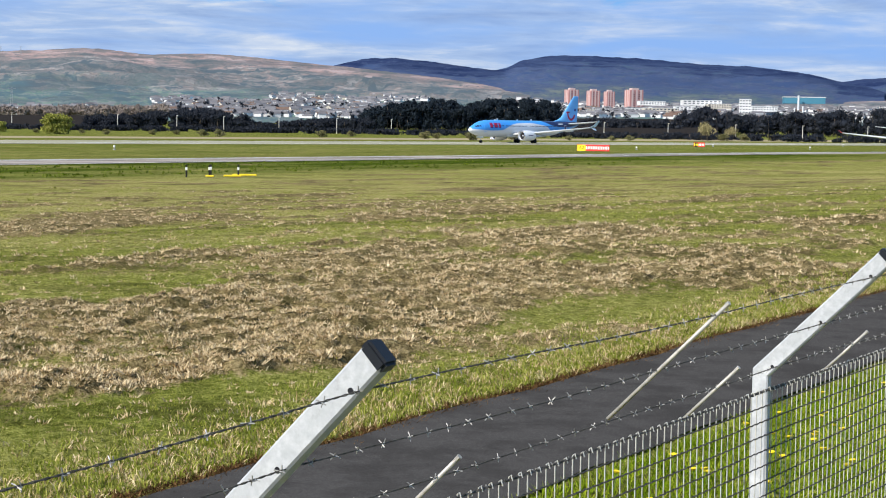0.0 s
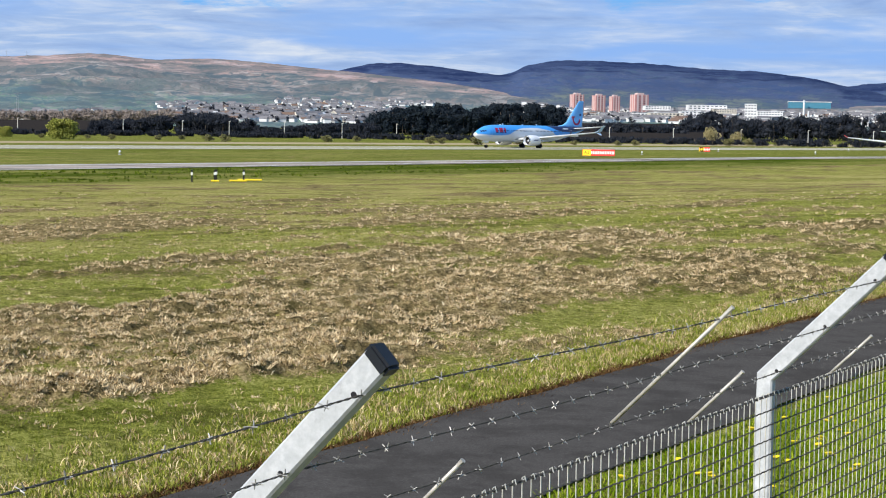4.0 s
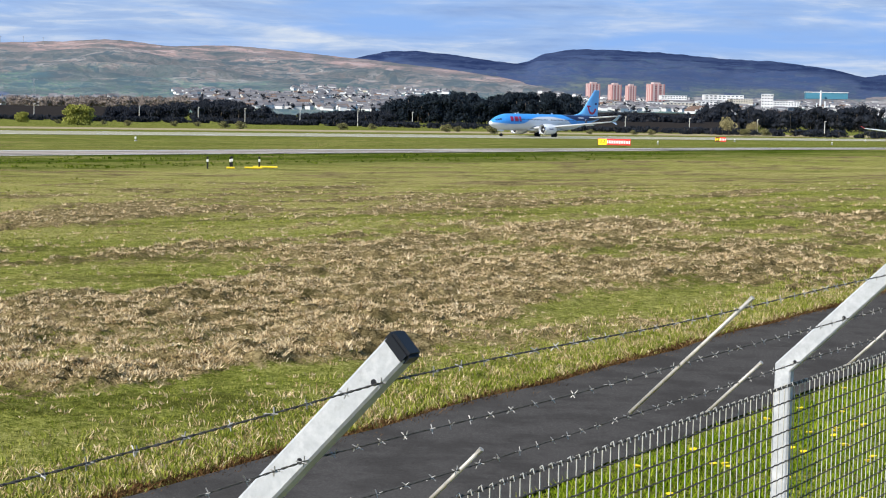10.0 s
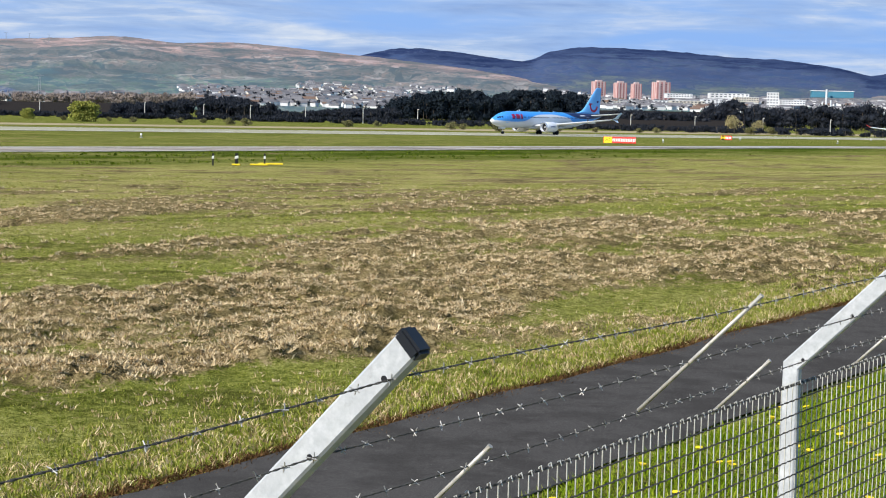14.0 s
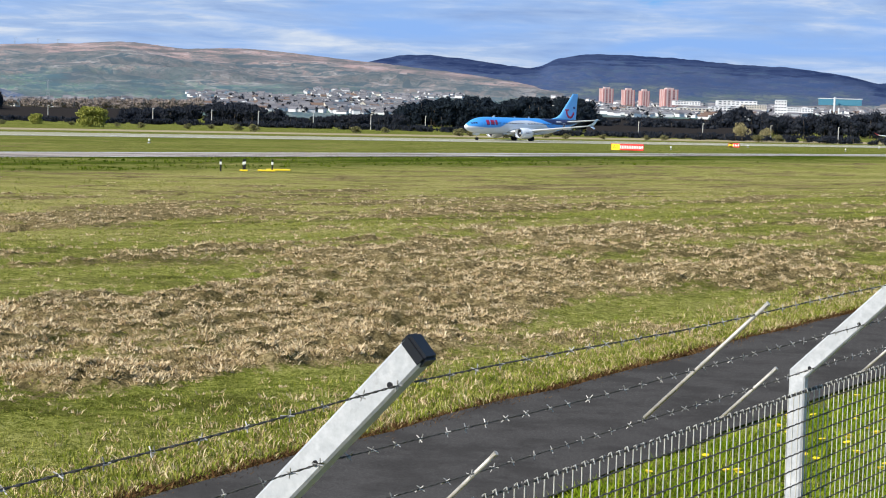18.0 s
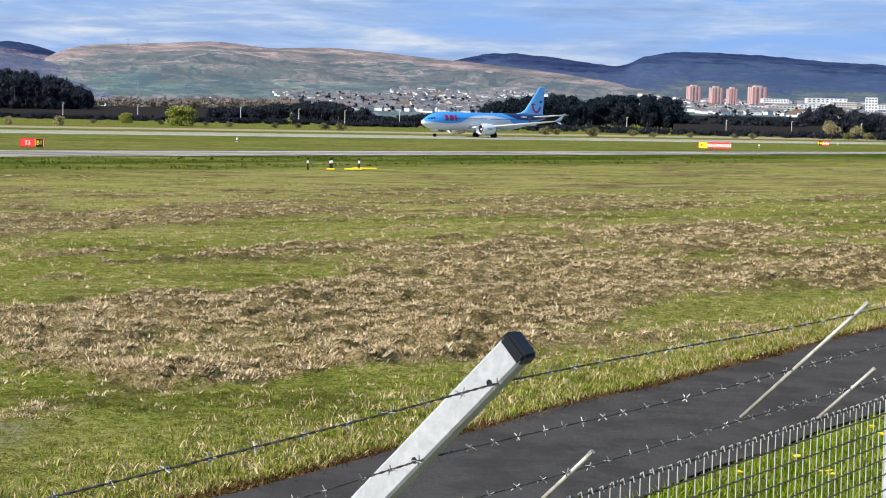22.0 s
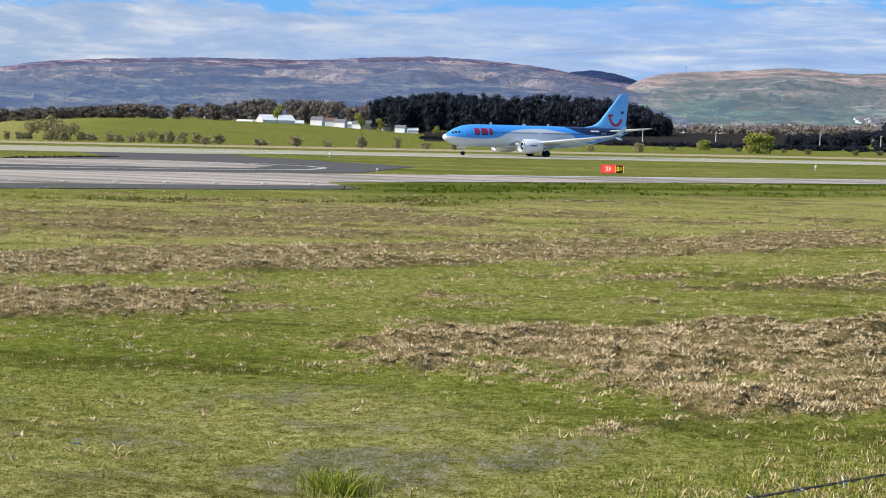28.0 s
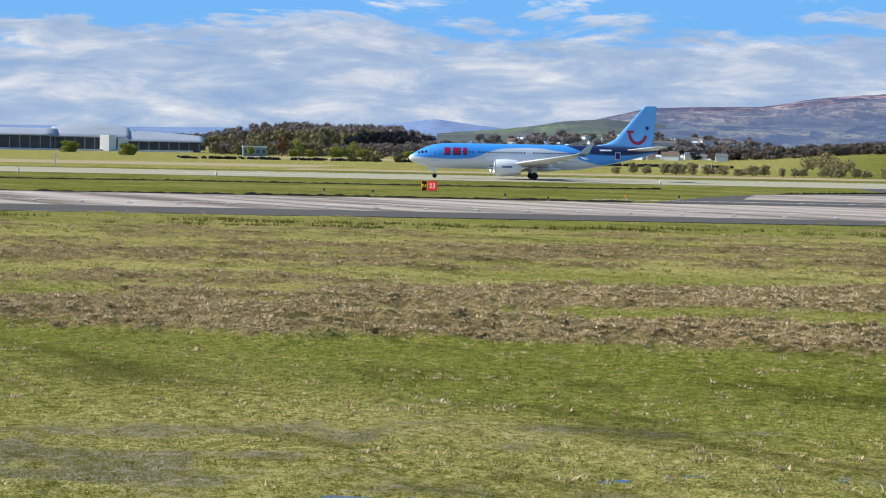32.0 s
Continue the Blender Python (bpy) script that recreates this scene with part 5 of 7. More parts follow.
for az, r, s in ((61.55, 590, 0.85), (63.5, 690, 0.95)):
    copy_thing(willow, ground_pose(az, r, s * 1.05, az * 5, s * 0.9))["label"] = "yellow-green bush before the airfield building"
scrub_bush = build_tree("scrub_bush", "brownish-green bush in the grass beyond the runway", 2.6, 4.6, "scrub", 32, 14, 90, 0.20, "bush")
scrub_bush.matrix_basis = ground_pose(-1.05, 455)
for az, r, s in ((7.75, 440, 0.8), (8.3, 450, 0.75), (10.0, 470, 0.6), (11.6, 460, 0.6), (4.2, 470, 0.8), (0.6, 470, 0.9), (0.2, 480, 0.7), (-2.4, 490, 0.8), (-3.1, 480, 0.6), (-4.4, 500, 0.6), (-5.9, 510, 0.6), (-6.5, 520, 0.7), (-9.7, 560, 1.0), (-10.4, 580, 1.0), (-11.3, 600, 0.9), (3.2, 500, 0.7), (9.2, 480, 0.55), (52.2, 498, 0.95), (53.0, 500, 1.15), (53.3, 502, 1.0), (53.9, 499, 0.9), (50.2, 505, 0.6), (54.5, 500, 0.4), (46.3, 500, 0.8), (45.4, 503, 0.9), (16.2, 470, 0.5), (13.9, 480, 0.5), (12.4, 480, 0.5)):
    copy_thing(scrub_bush, ground_pose(az, r, s, az * 77))
hedge_bush = build_tree("hedge_shrub", "dark brown-green shrub in the hedge behind the runway", 2.4, 3.4, "scrub_pale", 33, 12, 80, 0.18, "bush")
hedge_bush.matrix_basis = ground_pose(31.9, 352)
rngh = np.random.default_rng(5)
for az in np.r_[np.arange(24.6, 31.5, 1.15), np.arange(32.3, 44.5, 0.42), np.arange(17.5, 24, 1.6)]:
    a = az + rngh.uniform(-0.2, 0.2)
    copy_thing(hedge_bush, ground_pose(a, 350 + rngh.uniform(-6, 10) + max(0, 24 - a) * 8, rngh.uniform(0.6, 1.15), rngh.uniform(0, 360), rngh.uniform(0.65, 1.2)))
bare_tree = build_tree("hedgerow_tree", "leafless grey-brown hedgerow tree", 5.6, 6.0, "scrub_pale", 34, 16, 90, 0.2)
bare_tree.matrix_basis = ground_pose(37.6, 372)
for az, r, s, lab in ((38.2, 378, 0.85, ""), (36.9, 380, 0.7, ""), (37.3, 368, 0.75, ""), (34.2, 368, 0.5, ""), (-9.15, 560, 1.15, ""), (-9.9, 600, 0.9, "")):
    copy_thing(bare_tree, ground_pose(az, r, s, r * 3))
rust_tree = build_tree("budding_tree", "rust-coloured budding tree at the airfield edge", 8.0, 6.0, "rust", 35, 16, 90, 0.3)
rust_tree.matrix_basis = ground_pose(56.3, 640)
spring_tree = build_tree("spring_tree", "tree in fresh yellow-green leaf", 8.5, 6.5, "spring", 36, 16, 90, 0.3)
spring_tree.matrix_basis = ground_pose(27.0, 780)
for az, r, s in ((29.9, 850, 1.1), (24.4, 700, 0.6), (55.7, 620, 0.8), (53.9, 600, 0.75), (57.4, 560, 0.5), (26.3, 820, 0.8)):
    copy_thing(spring_tree, ground_pose(az, r, s, r * 7))

# ---- fields, town and buildings ----
M["plough"] = tarmac("ploughed_soil", (0.020, 0.018, 0.018), (0.034, 0.030, 0.028))
M["render_white"] = plain("white_render", (0.70, 0.69, 0.68), 0.8, 0, 0.20, 0.05)
M["render_cream"] = plain("cream_render", (0.55, 0.50, 0.42), 0.8, 0, 0.1, 0.4)
M["slate"] = plain("slate_roof", (0.16, 0.155, 0.165), 0.7, 0, 0.35, 0.06)
M["tile_brown"] = plain("brown_tile_roof", (0.16, 0.105, 0.08), 0.8, 0, 0.2, 1.0)
M["pale_roof"] = plain("pale_sheet_roof", (0.62, 0.63, 0.64), 0.5, 0, 0.08, 0.3)
M["pink_clad"] = plain("salmon_cladding", (0.44, 0.215, 0.20), 0.7, 0, 0.06, 0.2)
M["pink_pale"] = plain("pale_salmon_panel", (0.55, 0.43, 0.41), 0.7, 0, 0.06, 0.2)
M["glass_far"] = plain("far_window_glass", (0.05, 0.06, 0.08), 0.2, 0, 0.2, 0.5, 0.6)
M["metal_roof"] = plain("grey_metal_roof", (0.33, 0.365, 0.42), 0.6, 0.2, 0.08, 0.1)
M["blue_clad"] = plain("teal_blue_cladding", (0.06, 0.20, 0.28), 0.5, 0, 0.06, 0.2)
M["sage_clad"] = plain("sage_cladding", (0.17, 0.26, 0.25), 0.5, 0, 0.06, 0.2)
M["dark_wall"] = plain("dark_glazed_wall", (0.05, 0.07, 0.12), 0.25, 0, 0.2, 0.3, 0.6)
M["steel_grey"] = plain("grey_painted_steel", (0.30, 0.31, 0.32), 0.5, 0.3)


def sheet(name, label, corners, material, nx=40, ny=12, drop=-0.3):
    """A field: a lofted patch with the given four corners, (azimuth, distance, height)."""
    (a0, r0, z0), (a1, r1, z1), (a2, r2, z2), (a3, r3, z3) = corners
    V = []
    for j in range(ny + 1):
        t = j / ny
        for i in range(nx + 1):
            s = i / nx
            az = (a0 + (a1 - a0) * s) * (1 - t) + (a3 + (a2 - a3) * s) * t
            r = (r0 + (r1 - r0) * s) * (1 - t) + (r3 + (r2 - r3) * s) * t
            z = (z0 + (z1 - z0) * s) * (1 - t) + (z3 + (z2 - z3) * s) * t
            p = polar(az, r)
            V.append((p.x, p.y, z + 0.15 * math.sin(p.x * 0.05)))
    F = [(j * (nx + 1) + i, j * (nx + 1) + i + 1, (j + 1) * (nx + 1) + i + 1, (j + 1) * (nx + 1) + i) for j in range(ny) for i in range(nx)]
    return tagged(new(name, raw_mesh(name, V, np.array(F)[:, ::-1], material, True)), label, "field", kind="structure")


sheet("field_ploughed", "dark ploughed field rising to a wood", [(17.2, 610, 0.1), (11.0, 640, 0.1), (11.0, 1120, 5.3), (17.2, 1120, 5.0)], M["plough"])
sheet("field_ploughed_wood", "dark ploughed field below a wood", [(24.8, 560, 0.1), (16.0, 610, 0.1), (16.0, 1000, 3.6), (24.8, 900, 2.0)], M["plough"])
sheet("field_ploughed_east", "dark ploughed field behind low trees", [(-3.8, 620, 0.1), (-9.5, 640, 0.1), (-9.5, 1300, 10.0), (-3.8, 1300, 9.5)], M["plough"])
M["straw_strip"] = tarmac("pale_dead_grass", (0.26, 0.21, 0.12), (0.38, 0.32, 0.20))
strip("verge", uvs((-700, 318), (60, 312), (60, 334), (-300, 345), (-700, 372)), M["straw_strip"], "pale strip of dead grass beyond the runway", "grass", 0.03)
strip("field_bare", [tuple(polar(a, r)[:2]) for a, r in ((57.5, 560), (52, 545), (46.8, 540), (41.5, 560), (41.5, 600), (46.5, 585), (52, 620), (57.5, 640))], M["straw_strip"], "pale bare strip of ground in the west", "field", 0.03)
strip("verge_west", uvs((60, 345), (330, 330), (330, 400), (60, 395)), M["straw_strip"], "pale bare strip beyond the runway", "grass", 0.03)


def gable_house(name, label, L, W, H, R, wall, roof, windows=0, chimney=True):
    """A small gabled house, long side towards -y."""
    house = thing(name, label, "house")
    bm = bmesh.new()
    v = [bm.verts.new(p) for p in ((-L / 2, -W / 2, -1), (L / 2, -W / 2, -1), (L / 2, W / 2, -1), (-L / 2, W / 2, -1), (-L / 2, -W / 2, H), (L / 2, -W / 2, H), (L / 2, W / 2, H), (-L / 2, W / 2, H), (-L / 2, 0, H + R), (L / 2, 0, H + R))]
    for f in ((0, 1, 5, 4), (2, 3, 7, 6), (1, 2, 6, 9, 5), (3, 0, 4, 8, 7), (4, 5, 9, 8), (6, 7, 8, 9)):
        bm.faces.new([v[k] for k in f])
    bmesh.ops.recalc_face_normals(bm, faces=bm.faces[:])
    wl = part("wall", bm, M[wall], house)
    e = 0.35
    rb = bmesh.new()
    for s in (-1, 1):
        q = [rb.verts.new(p) for p in ((-L / 2 - e, s * (W / 2 + e), H - e * R / (W / 2) + 0.05), (L / 2 + e, s * (W / 2 + e), H - e * R / (W / 2) + 0.05), (L / 2 + e, 0, H + R + 0.18), (-L / 2 - e, 0, H + R + 0.18))]
        f = rb.faces.new(q)
        g = bmesh.ops.extrude_face_region(rb, geom=[f])
        for x in g["geom"]:
            if isinstance(x, bmesh.types.BMVert):
                x.co.z += 0.15
    bmesh.ops.recalc_face_normals(rb, faces=rb.faces[:])
    rf = part("roof", rb, M[roof], house)
    for k in range(windows):
        x = -L / 2 + L * (k + 0.5) / windows
        for z in ([H * 0.28, H * 0.75] if H > 4 else [H * 0.5]):
            part("window", box_bm(1.2, 0.06, 1.2, x, -W / 2 - 0.01, z), M["glass_far"], wl)
    if chimney:
        part("chimney", box_bm(0.7, 0.7, 1.6, L / 2 - 0.8, 0, H + R + 0.5), M[roof], rf)
    return house


def flat_block(name, label, L, W, H, wall, band=None, storeys=3, bays=8, category="building"):
    b = thing(name, label, category)
    wl = part("wall", box_bm(L, W, H + 1, 0, 0, H / 2 - 0.5), M[wall], b)
    part("roof", box_bm(L + 0.4, W + 0.4, 0.5, 0, 0, H + 0.26), M["pale_roof"], b)
    for s in range(storeys):
        z = H * (s + 0.55) / storeys
        for k in range(bays):
            part("window", box_bm(L / bays * 0.55, 0.08, H / storeys * 0.45, -L / 2 + L * (k + 0.5) / bays, -W / 2 - 0.03, z), M["glass_far"], wl)
    return b


def build_town():
    rng = np.random.default_rng(9)
    kinds = [gable_house("house", "white rendered house with a slate roof", 11, 8, 5.0, 2.6, "render_white", "slate"),
             gable_house("house", "white rendered house with a brown tiled roof", 14, 8, 5.0, 2.4, "render_white", "tile_brown"),
             gable_house("house", "cream house with a slate roof", 9, 8, 5.0, 2.8, "render_cream", "slate"),
             gable_house("terrace", "long white terrace with a grey roof", 30, 8, 5.4, 2.4, "render_white", "slate"),
             gable_house("house", "low white house with a pale roof", 12, 8, 3.2, 2.2, "render_white", "pale_roof"),
             gable_house("house", "brown-roofed house among trees", 10, 8, 4.6, 2.8, "render_cream", "tile_brown")]
    homes = []

    def drop(k, az, r, z, turn, s=1.0):
        p = polar(az, r)
        m = pose(p.x, p.y, z, 0, 0, turn) @ Matrix.Diagonal((s, s, s, 1))
        if k in homes:
            copy_thing(kinds[k], m)
        else:
            kinds[k].matrix_basis = m
            homes.append(k)
        kinds[k]["group"] = "houses of the hillside town"

    for k in range(6):
        r = 1700 + k * 40
        drop(k, 6 - k * 0.4, r, hill_z("backdrop_moor", 6 - k * 0.4, r), -10 + 20 * k)
    placed = 0
    while placed < 190:
        az = rng.uniform(2.2, 9.4) if rng.random() < 0.86 else rng.uniform(9.4, 15.5)
        r = rng.uniform(1620, 2420) if az < 6.0 else rng.uniform(1620, 2150)
        if az > 9.4 and r > 1800:
            continue
        drop(int(rng.integers(0, 6)), az, r, hill_z("backdrop_moor", az, r) - 1.0, az + rng.choice([0, 12, -20, 30, 75]) + rng.normal() * 5, rng.uniform(0.55, 0.85))
        placed += 1
    for _ in range(90):
        az, r = rng.uniform(-15.5, -4.0), rng.uniform(1750, 2500)
        drop(int(rng.integers(0, 6)), az, r, hill_z("backdrop_moor", az, r) - 1.0, az + rng.normal() * 25, rng.uniform(0.55, 0.9))
    for _ in range(24):
        az, r = rng.uniform(26, 39), rng.uniform(1150, 1290)
        drop(int(rng.integers(0, 6)), az, r, float(land(*polar(az, r)[:2])) - 0.5, az + rng.normal() * 25, rng.uniform(0.45, 0.65))
    # the village in the west: one row on the flat, another up the rise
    for _ in range(46):
        az, r = rng.uniform(40.2, 50.6), rng.uniform(840, 960)
        drop(int(rng.choice([0, 0, 1, 2, 5, 4])), az, r, float(land(*polar(az, r)[:2])) - 0.4, az + rng.normal() * 20, rng.uniform(0.42, 0.66))
    for _ in range(34):
        az, r = rng.uniform(40.4, 48.6), rng.uniform(1260, 1545)
        drop(int(rng.choice([0, 0, 1, 3, 4])), az, r, hill_z("backdrop_village_rise", az, r) - 0.8, az + rng.normal() * 25, rng.uniform(0.5, 0.8))
    # village by the wood, and single houses
    for az, r, k, s in ((28.5, 880, 0, 0.6), (28.1, 890, 1, 0.6), (27.7, 880, 0, 0.55), (27.4, 900, 4, 0.6), (27.1, 890, 0, 0.5), (26.8, 900, 2, 0.6), (25.6, 860, 0, 0.5), (25.2, 880, 4, 0.5), (26.1, 890, 5, 0.5), (51.5, 900, 1, 0.7), (51.2, 930, 1, 0.5), (16.0, 1180, 0, 1.2), (14.9, 1200, 4, 1.2), (12.9, 1220, 3, 0.8), (12.2, 1250, 1, 1.2), (22.5, 660, 2, 0.5)):
        p = polar(az, r)
        drop(k, az, r, float(land(p.x, p.y)), az + (k * 17 % 40) - 20, s)


def far_houses():
    """The rest of the town, too small to tell apart."""
    rng = np.random.default_rng(15)
    WV, WF_, RV, RF = [], [], [], []

    def add(az, r, z, turn, s):
        L, W, H, R = rng.uniform(8, 15) * s, 7 * s, rng.uniform(3, 5.4) * s, 2.4 * s
        p = polar(az, r)
        c, n = math.cos(radians(turn)), math.sin(radians(turn))
        q = lambda x, y, h: (p.x + c * x - n * y, p.y + n * x + c * y, z + h)
        k = len(WV)
        for h in (-1.5, H):
            WV.extend(q(x, y, h) for x, y in ((-L / 2, -W / 2), (L / 2, -W / 2), (L / 2, W / 2), (-L / 2, W / 2)))
        WF_.extend((k + a, k + (a + 1) % 4, k + 4 + (a + 1) % 4, k + 4 + a) for a in range(4))
        k = len(RV)
        e = 0.4
        RV.extend((q(-L / 2 - e, -W / 2 - e, H - 0.1), q(L / 2 + e, -W / 2 - e, H - 0.1), q(L / 2 + e, W / 2 + e, H - 0.1), q(-L / 2 - e, W / 2 + e, H - 0.1), q(-L / 2 - e, 0, H + R), q(L / 2 + e, 0, H + R)))
        RF.extend(((k, k + 1, k + 5, k + 4), (k + 2, k + 3, k + 4, k + 5), (k + 1, k + 2, k + 5, k + 5), (k + 3, k, k + 4, k + 4)))
    for _ in range(620):
        az = 1.6 + 8.4 * rng.random() ** 1.2
        r = rng.uniform(1600, 2500 if az < 6 else 2200)
        add(az, r, hill_z("backdrop_moor", az, r) - 0.3, az + rng.choice([0, 15, -20, 35, 70]), rng.uniform(0.6, 0.9))
    for _ in range(70):
        az, r = rng.uniform(9.5, 16.5), rng.uniform(1620, 1800)
        add(az, r, hill_z("backdrop_moor", az, r) - 0.3, az + rng.normal() * 30, rng.uniform(0.6, 1.0))
    for _ in range(30):
        az, r = rng.uniform(0.4, 2.2), rng.uniform(2450, 2620)
        add(az, r, hill_z("backdrop_moor", az, r) - 0.3, az + rng.normal() * 20, rng.uniform(0.6, 1.0))
    for _ in range(520):
        az, r = rng.uniform(-15.8, -2.6), rng.uniform(1800, 2850)
        add(az, r, hill_z("backdrop_moor", az, r) - 0.3, az + rng.normal() * 30, rng.uniform(0.5, 0.9))
    ob = tagged(new("far_houses", raw_mesh("far_houses", WV, WF_, M["render_white"])), "scattered small white houses of the hillside town", "houses", kind="stuff")
    tri = [f[:3] for f in RF] + [(f[0], f[2], f[3]) for f in RF if f[2] != f[3]]
    part("roofs", raw_mesh("roofs", RV, tri, M["slate"]), None, ob, "dark roofs")


build_town()
far_houses()


def tower_block(az, r, w, H, z, label):
    p = polar(az, r)
    b = thing("tower_block", label, "tower", pose(p.x, p.y, z, 0, 0, az + 28), "tower blocks of the town")
    wl = part("wall", box_bm(w, w * 0.8, H + 6, 0, 0, H / 2 - 3), M["pink_clad"], b)
    for k in (-0.32, 0.0, 0.32):
        part("panel", box_bm(w * 0.13, 0.2, H, w * k, -w * 0.4 - 0.1, H / 2), M["pink_pale"], wl)
        part("panel", box_bm(0.2, w * 0.10, H, -w * 0.5 - 0.1, w * k * 0.8, H / 2), M["pink_pale"], wl)
    for s in range(9):
        for k in (-0.18, 0.18):
            part("window", box_bm(w * 0.14, 0.2, H * 0.035, w * k, -w * 0.4 - 0.05, H * (s + 0.6) / 9.6), M["glass_far"], wl)
    part("roof_house", box_bm(w * 0.5, w * 0.4, 2.5, 0, 0, H + 1.2), M["pink_pale"], b)


for az, w, H in ((-4.45, 17, 30), (-5.2, 16, 29), (-5.75, 13, 28), (-6.6, 22, 31)):
    tower_block(az, 2450, w, H, 5 + 2450 * math.tan(radians(0.48)), "salmon-clad residential tower block")


def place(ob, az, r, z, turn=0.0):
    p = polar(az, r)
    ob.matrix_basis = pose(p.x, p.y, z, 0, 0, az + turn)
    return ob


def el_z(r, el):
    return 5 + r * math.tan(radians(el))


place(flat_block("office_block", "white slab office block in the town", 14, 12, 17, "render_white", None, 5, 4), -10.4, 2000, el_z(2000, 0.44))
for az, r, L, H, el, wall in ((-6.4, 2200, 60, 9, 0.42, "render_white"), (-5.2, 2150, 46, 7, 0.40, "render_cream"), (-7.5, 2150, 55, 10, 0.42, "render_cream"), (-8.6, 2250, 60, 9, 0.50, "render_white"), (-8.9, 2400, 70, 10, 0.72, "render_white"), (-7.2, 2400, 46, 8, 0.70, "render_white"), (-9.5, 2380, 40, 9, 0.62, "render_cream"), (-11.0, 2100, 40, 8, 0.55, "render_white")):
    place(flat_block("works_building", "long pale industrial building in the town", L * 0.8, 20, H * 0.62, wall, None, 2, 9), az, r, el_z(r, el), 12)


def build_works():
    """The teal works with its stacks."""
    r = 1900
    w = thing("works", "teal-clad works with pale stacks", "building")
    part("wall", box_bm(46, 24, 7, 0, 0, 4.5), M["blue_clad"], w)
    part("roof", box_bm(47, 25, 0.8, 0, 0, 8.2), M["pale_roof"], w)
    for x, h, d in ((-7, 26, 1.3), (-11, 12, 1.0), (-2, 14, 1.1), (-14, 9, 0.8)):
        st = part("stack", cyl_bm(d, d * 0.85, (x, -20, -16), (x, -20, -16 + h), 12), M["pale_roof"], w, "pale stack")
    place(w, -12.35, r, el_z(r, 0.78), 4)


build_works()


def turned_box(sx, sy, sz, x, y, turn):
    bm = box_bm(sx, sy, sz, 0, 0, sz / 2, 0.1)
    bmesh.ops.transform(bm, matrix=pose(x, y, 0, 0, 0, turn), verts=bm.verts[:])
    return bm


def build_hangar():
    """The glazed airfield building: a vaulted hall between two low wings."""
    b = thing("terminal_building", "glazed airfield building with pale vaulted roofs", "building")

    def shell(x0, x1, y0, y1, eave, ridge, arch, ph0=0.12, ph1=0.88, nx=18, ny=8):
        """A roof that rises from its front eave and bows along its length."""
        rings = []
        for i in range(nx + 1):
            s = i / nx
            x = x0 + (x1 - x0) * s
            top = [(x, y0 + (y1 - y0) * j / ny, eave + (ridge - eave) * math.sin(math.pi / 2 * min(1, 1.5 * j / ny)) * (1 - arch + arch * math.sin(math.pi * (ph0 + (ph1 - ph0) * s)))) for j in range(ny + 1)]
            rings.append(top + [(q[0], q[1], q[2] - 0.5) for q in top[::-1]])
        return loft(rings)
    for x0, x1, y0, y1, eave, ridge, arch, ph0, ph1 in ((3, 40, -8, 30, 5.2, 10.0, 0.75, 0.5, 0.86), (-31, 5, -6, 40, 6.8, 13.2, 0.45, 0.12, 0.88), (-125, -29, -10, 24, 7.2, 10.6, 0.1, 0.12, 0.88)):
        w = part("wall", box_bm(x1 - x0 - 2, y1 - y0 - 6, eave, (x0 + x1) / 2, (y0 + y1) / 2 + 2, eave / 2), M["dark_wall"], b, "dark glazed wall")
        part("roof", shell(x0 - 0.5, x1 + 0.5, y0 - 1.5, y1, eave, ridge, arch, ph0, ph1), M["metal_roof"], b, "pale grey metal roof", True)
        n = int((x1 - x0) / 4.5)
        for k in range(n):
            x = x0 + 2 + (x1 - x0 - 4) * k / max(1, n - 1)
            part("column", box_bm(0.35, 0.35, eave - 0.3, x, y0 - 0.6, (eave - 0.3) / 2), M["steel_grey"], b)
            part("pane", box_bm(2.8, 0.1, eave * 0.5, x + 2, y0 + 4.9, eave * 0.45), M["glass_far"], w)
    part("entrance_wall", turned_box(5.5, 5.5, 7.6, -4.5, -11, 52), M["render_white"], b, "white entrance wall")
    part("entrance_wall", box_bm(5, 2, 6.2, 2.4, -10, 3.1, 0.1), M["pale_roof"], b)
    part("plinth", box_bm(150, 1.5, 0.9, -40, -12, 0.45), M["pale_roof"], b)
    for k in range(8):
        part("roof_vent", box_bm(1.2, 1.2, 1.2, 8 + k * 4.2, 14, 9.6 - 0.42 * k), M["pale_roof"], b)
    p = polar(61.9, 800)
    b.matrix_basis = pose(p.x, p.y, 0.0, 0, 0, 61.9)


build_hangar()


def build_barn():
    r = 900
    barn = gable_house("barn", "long white farm shed with a pale roof", 18, 10, 2.8, 2.6, "render_white", "pale_roof", 0, False)
    place(barn, 29.95, 880, el_z(880, -0.10), 20)
    for az, r, turn, s in ((31.0, 900, -15, 0.5), (29.3, 915, 5, 0.55), (30.7, 930, 30, 0.5)):
        p = polar(az, r)
        copy_thing(barn, pose(p.x, p.y, el_z(r, -0.10), 0, 0, az + turn) @ Matrix.Diagonal((s, s, s, 1)))
    kiosk = flat_block("airfield_kiosk", "small sage-green airfield cabin with a pale roof", 9, 5, 3.4, "sage_clad", None, 1, 4)
    place(kiosk, 57.25, 640, 0.0, 5)


build_barn()


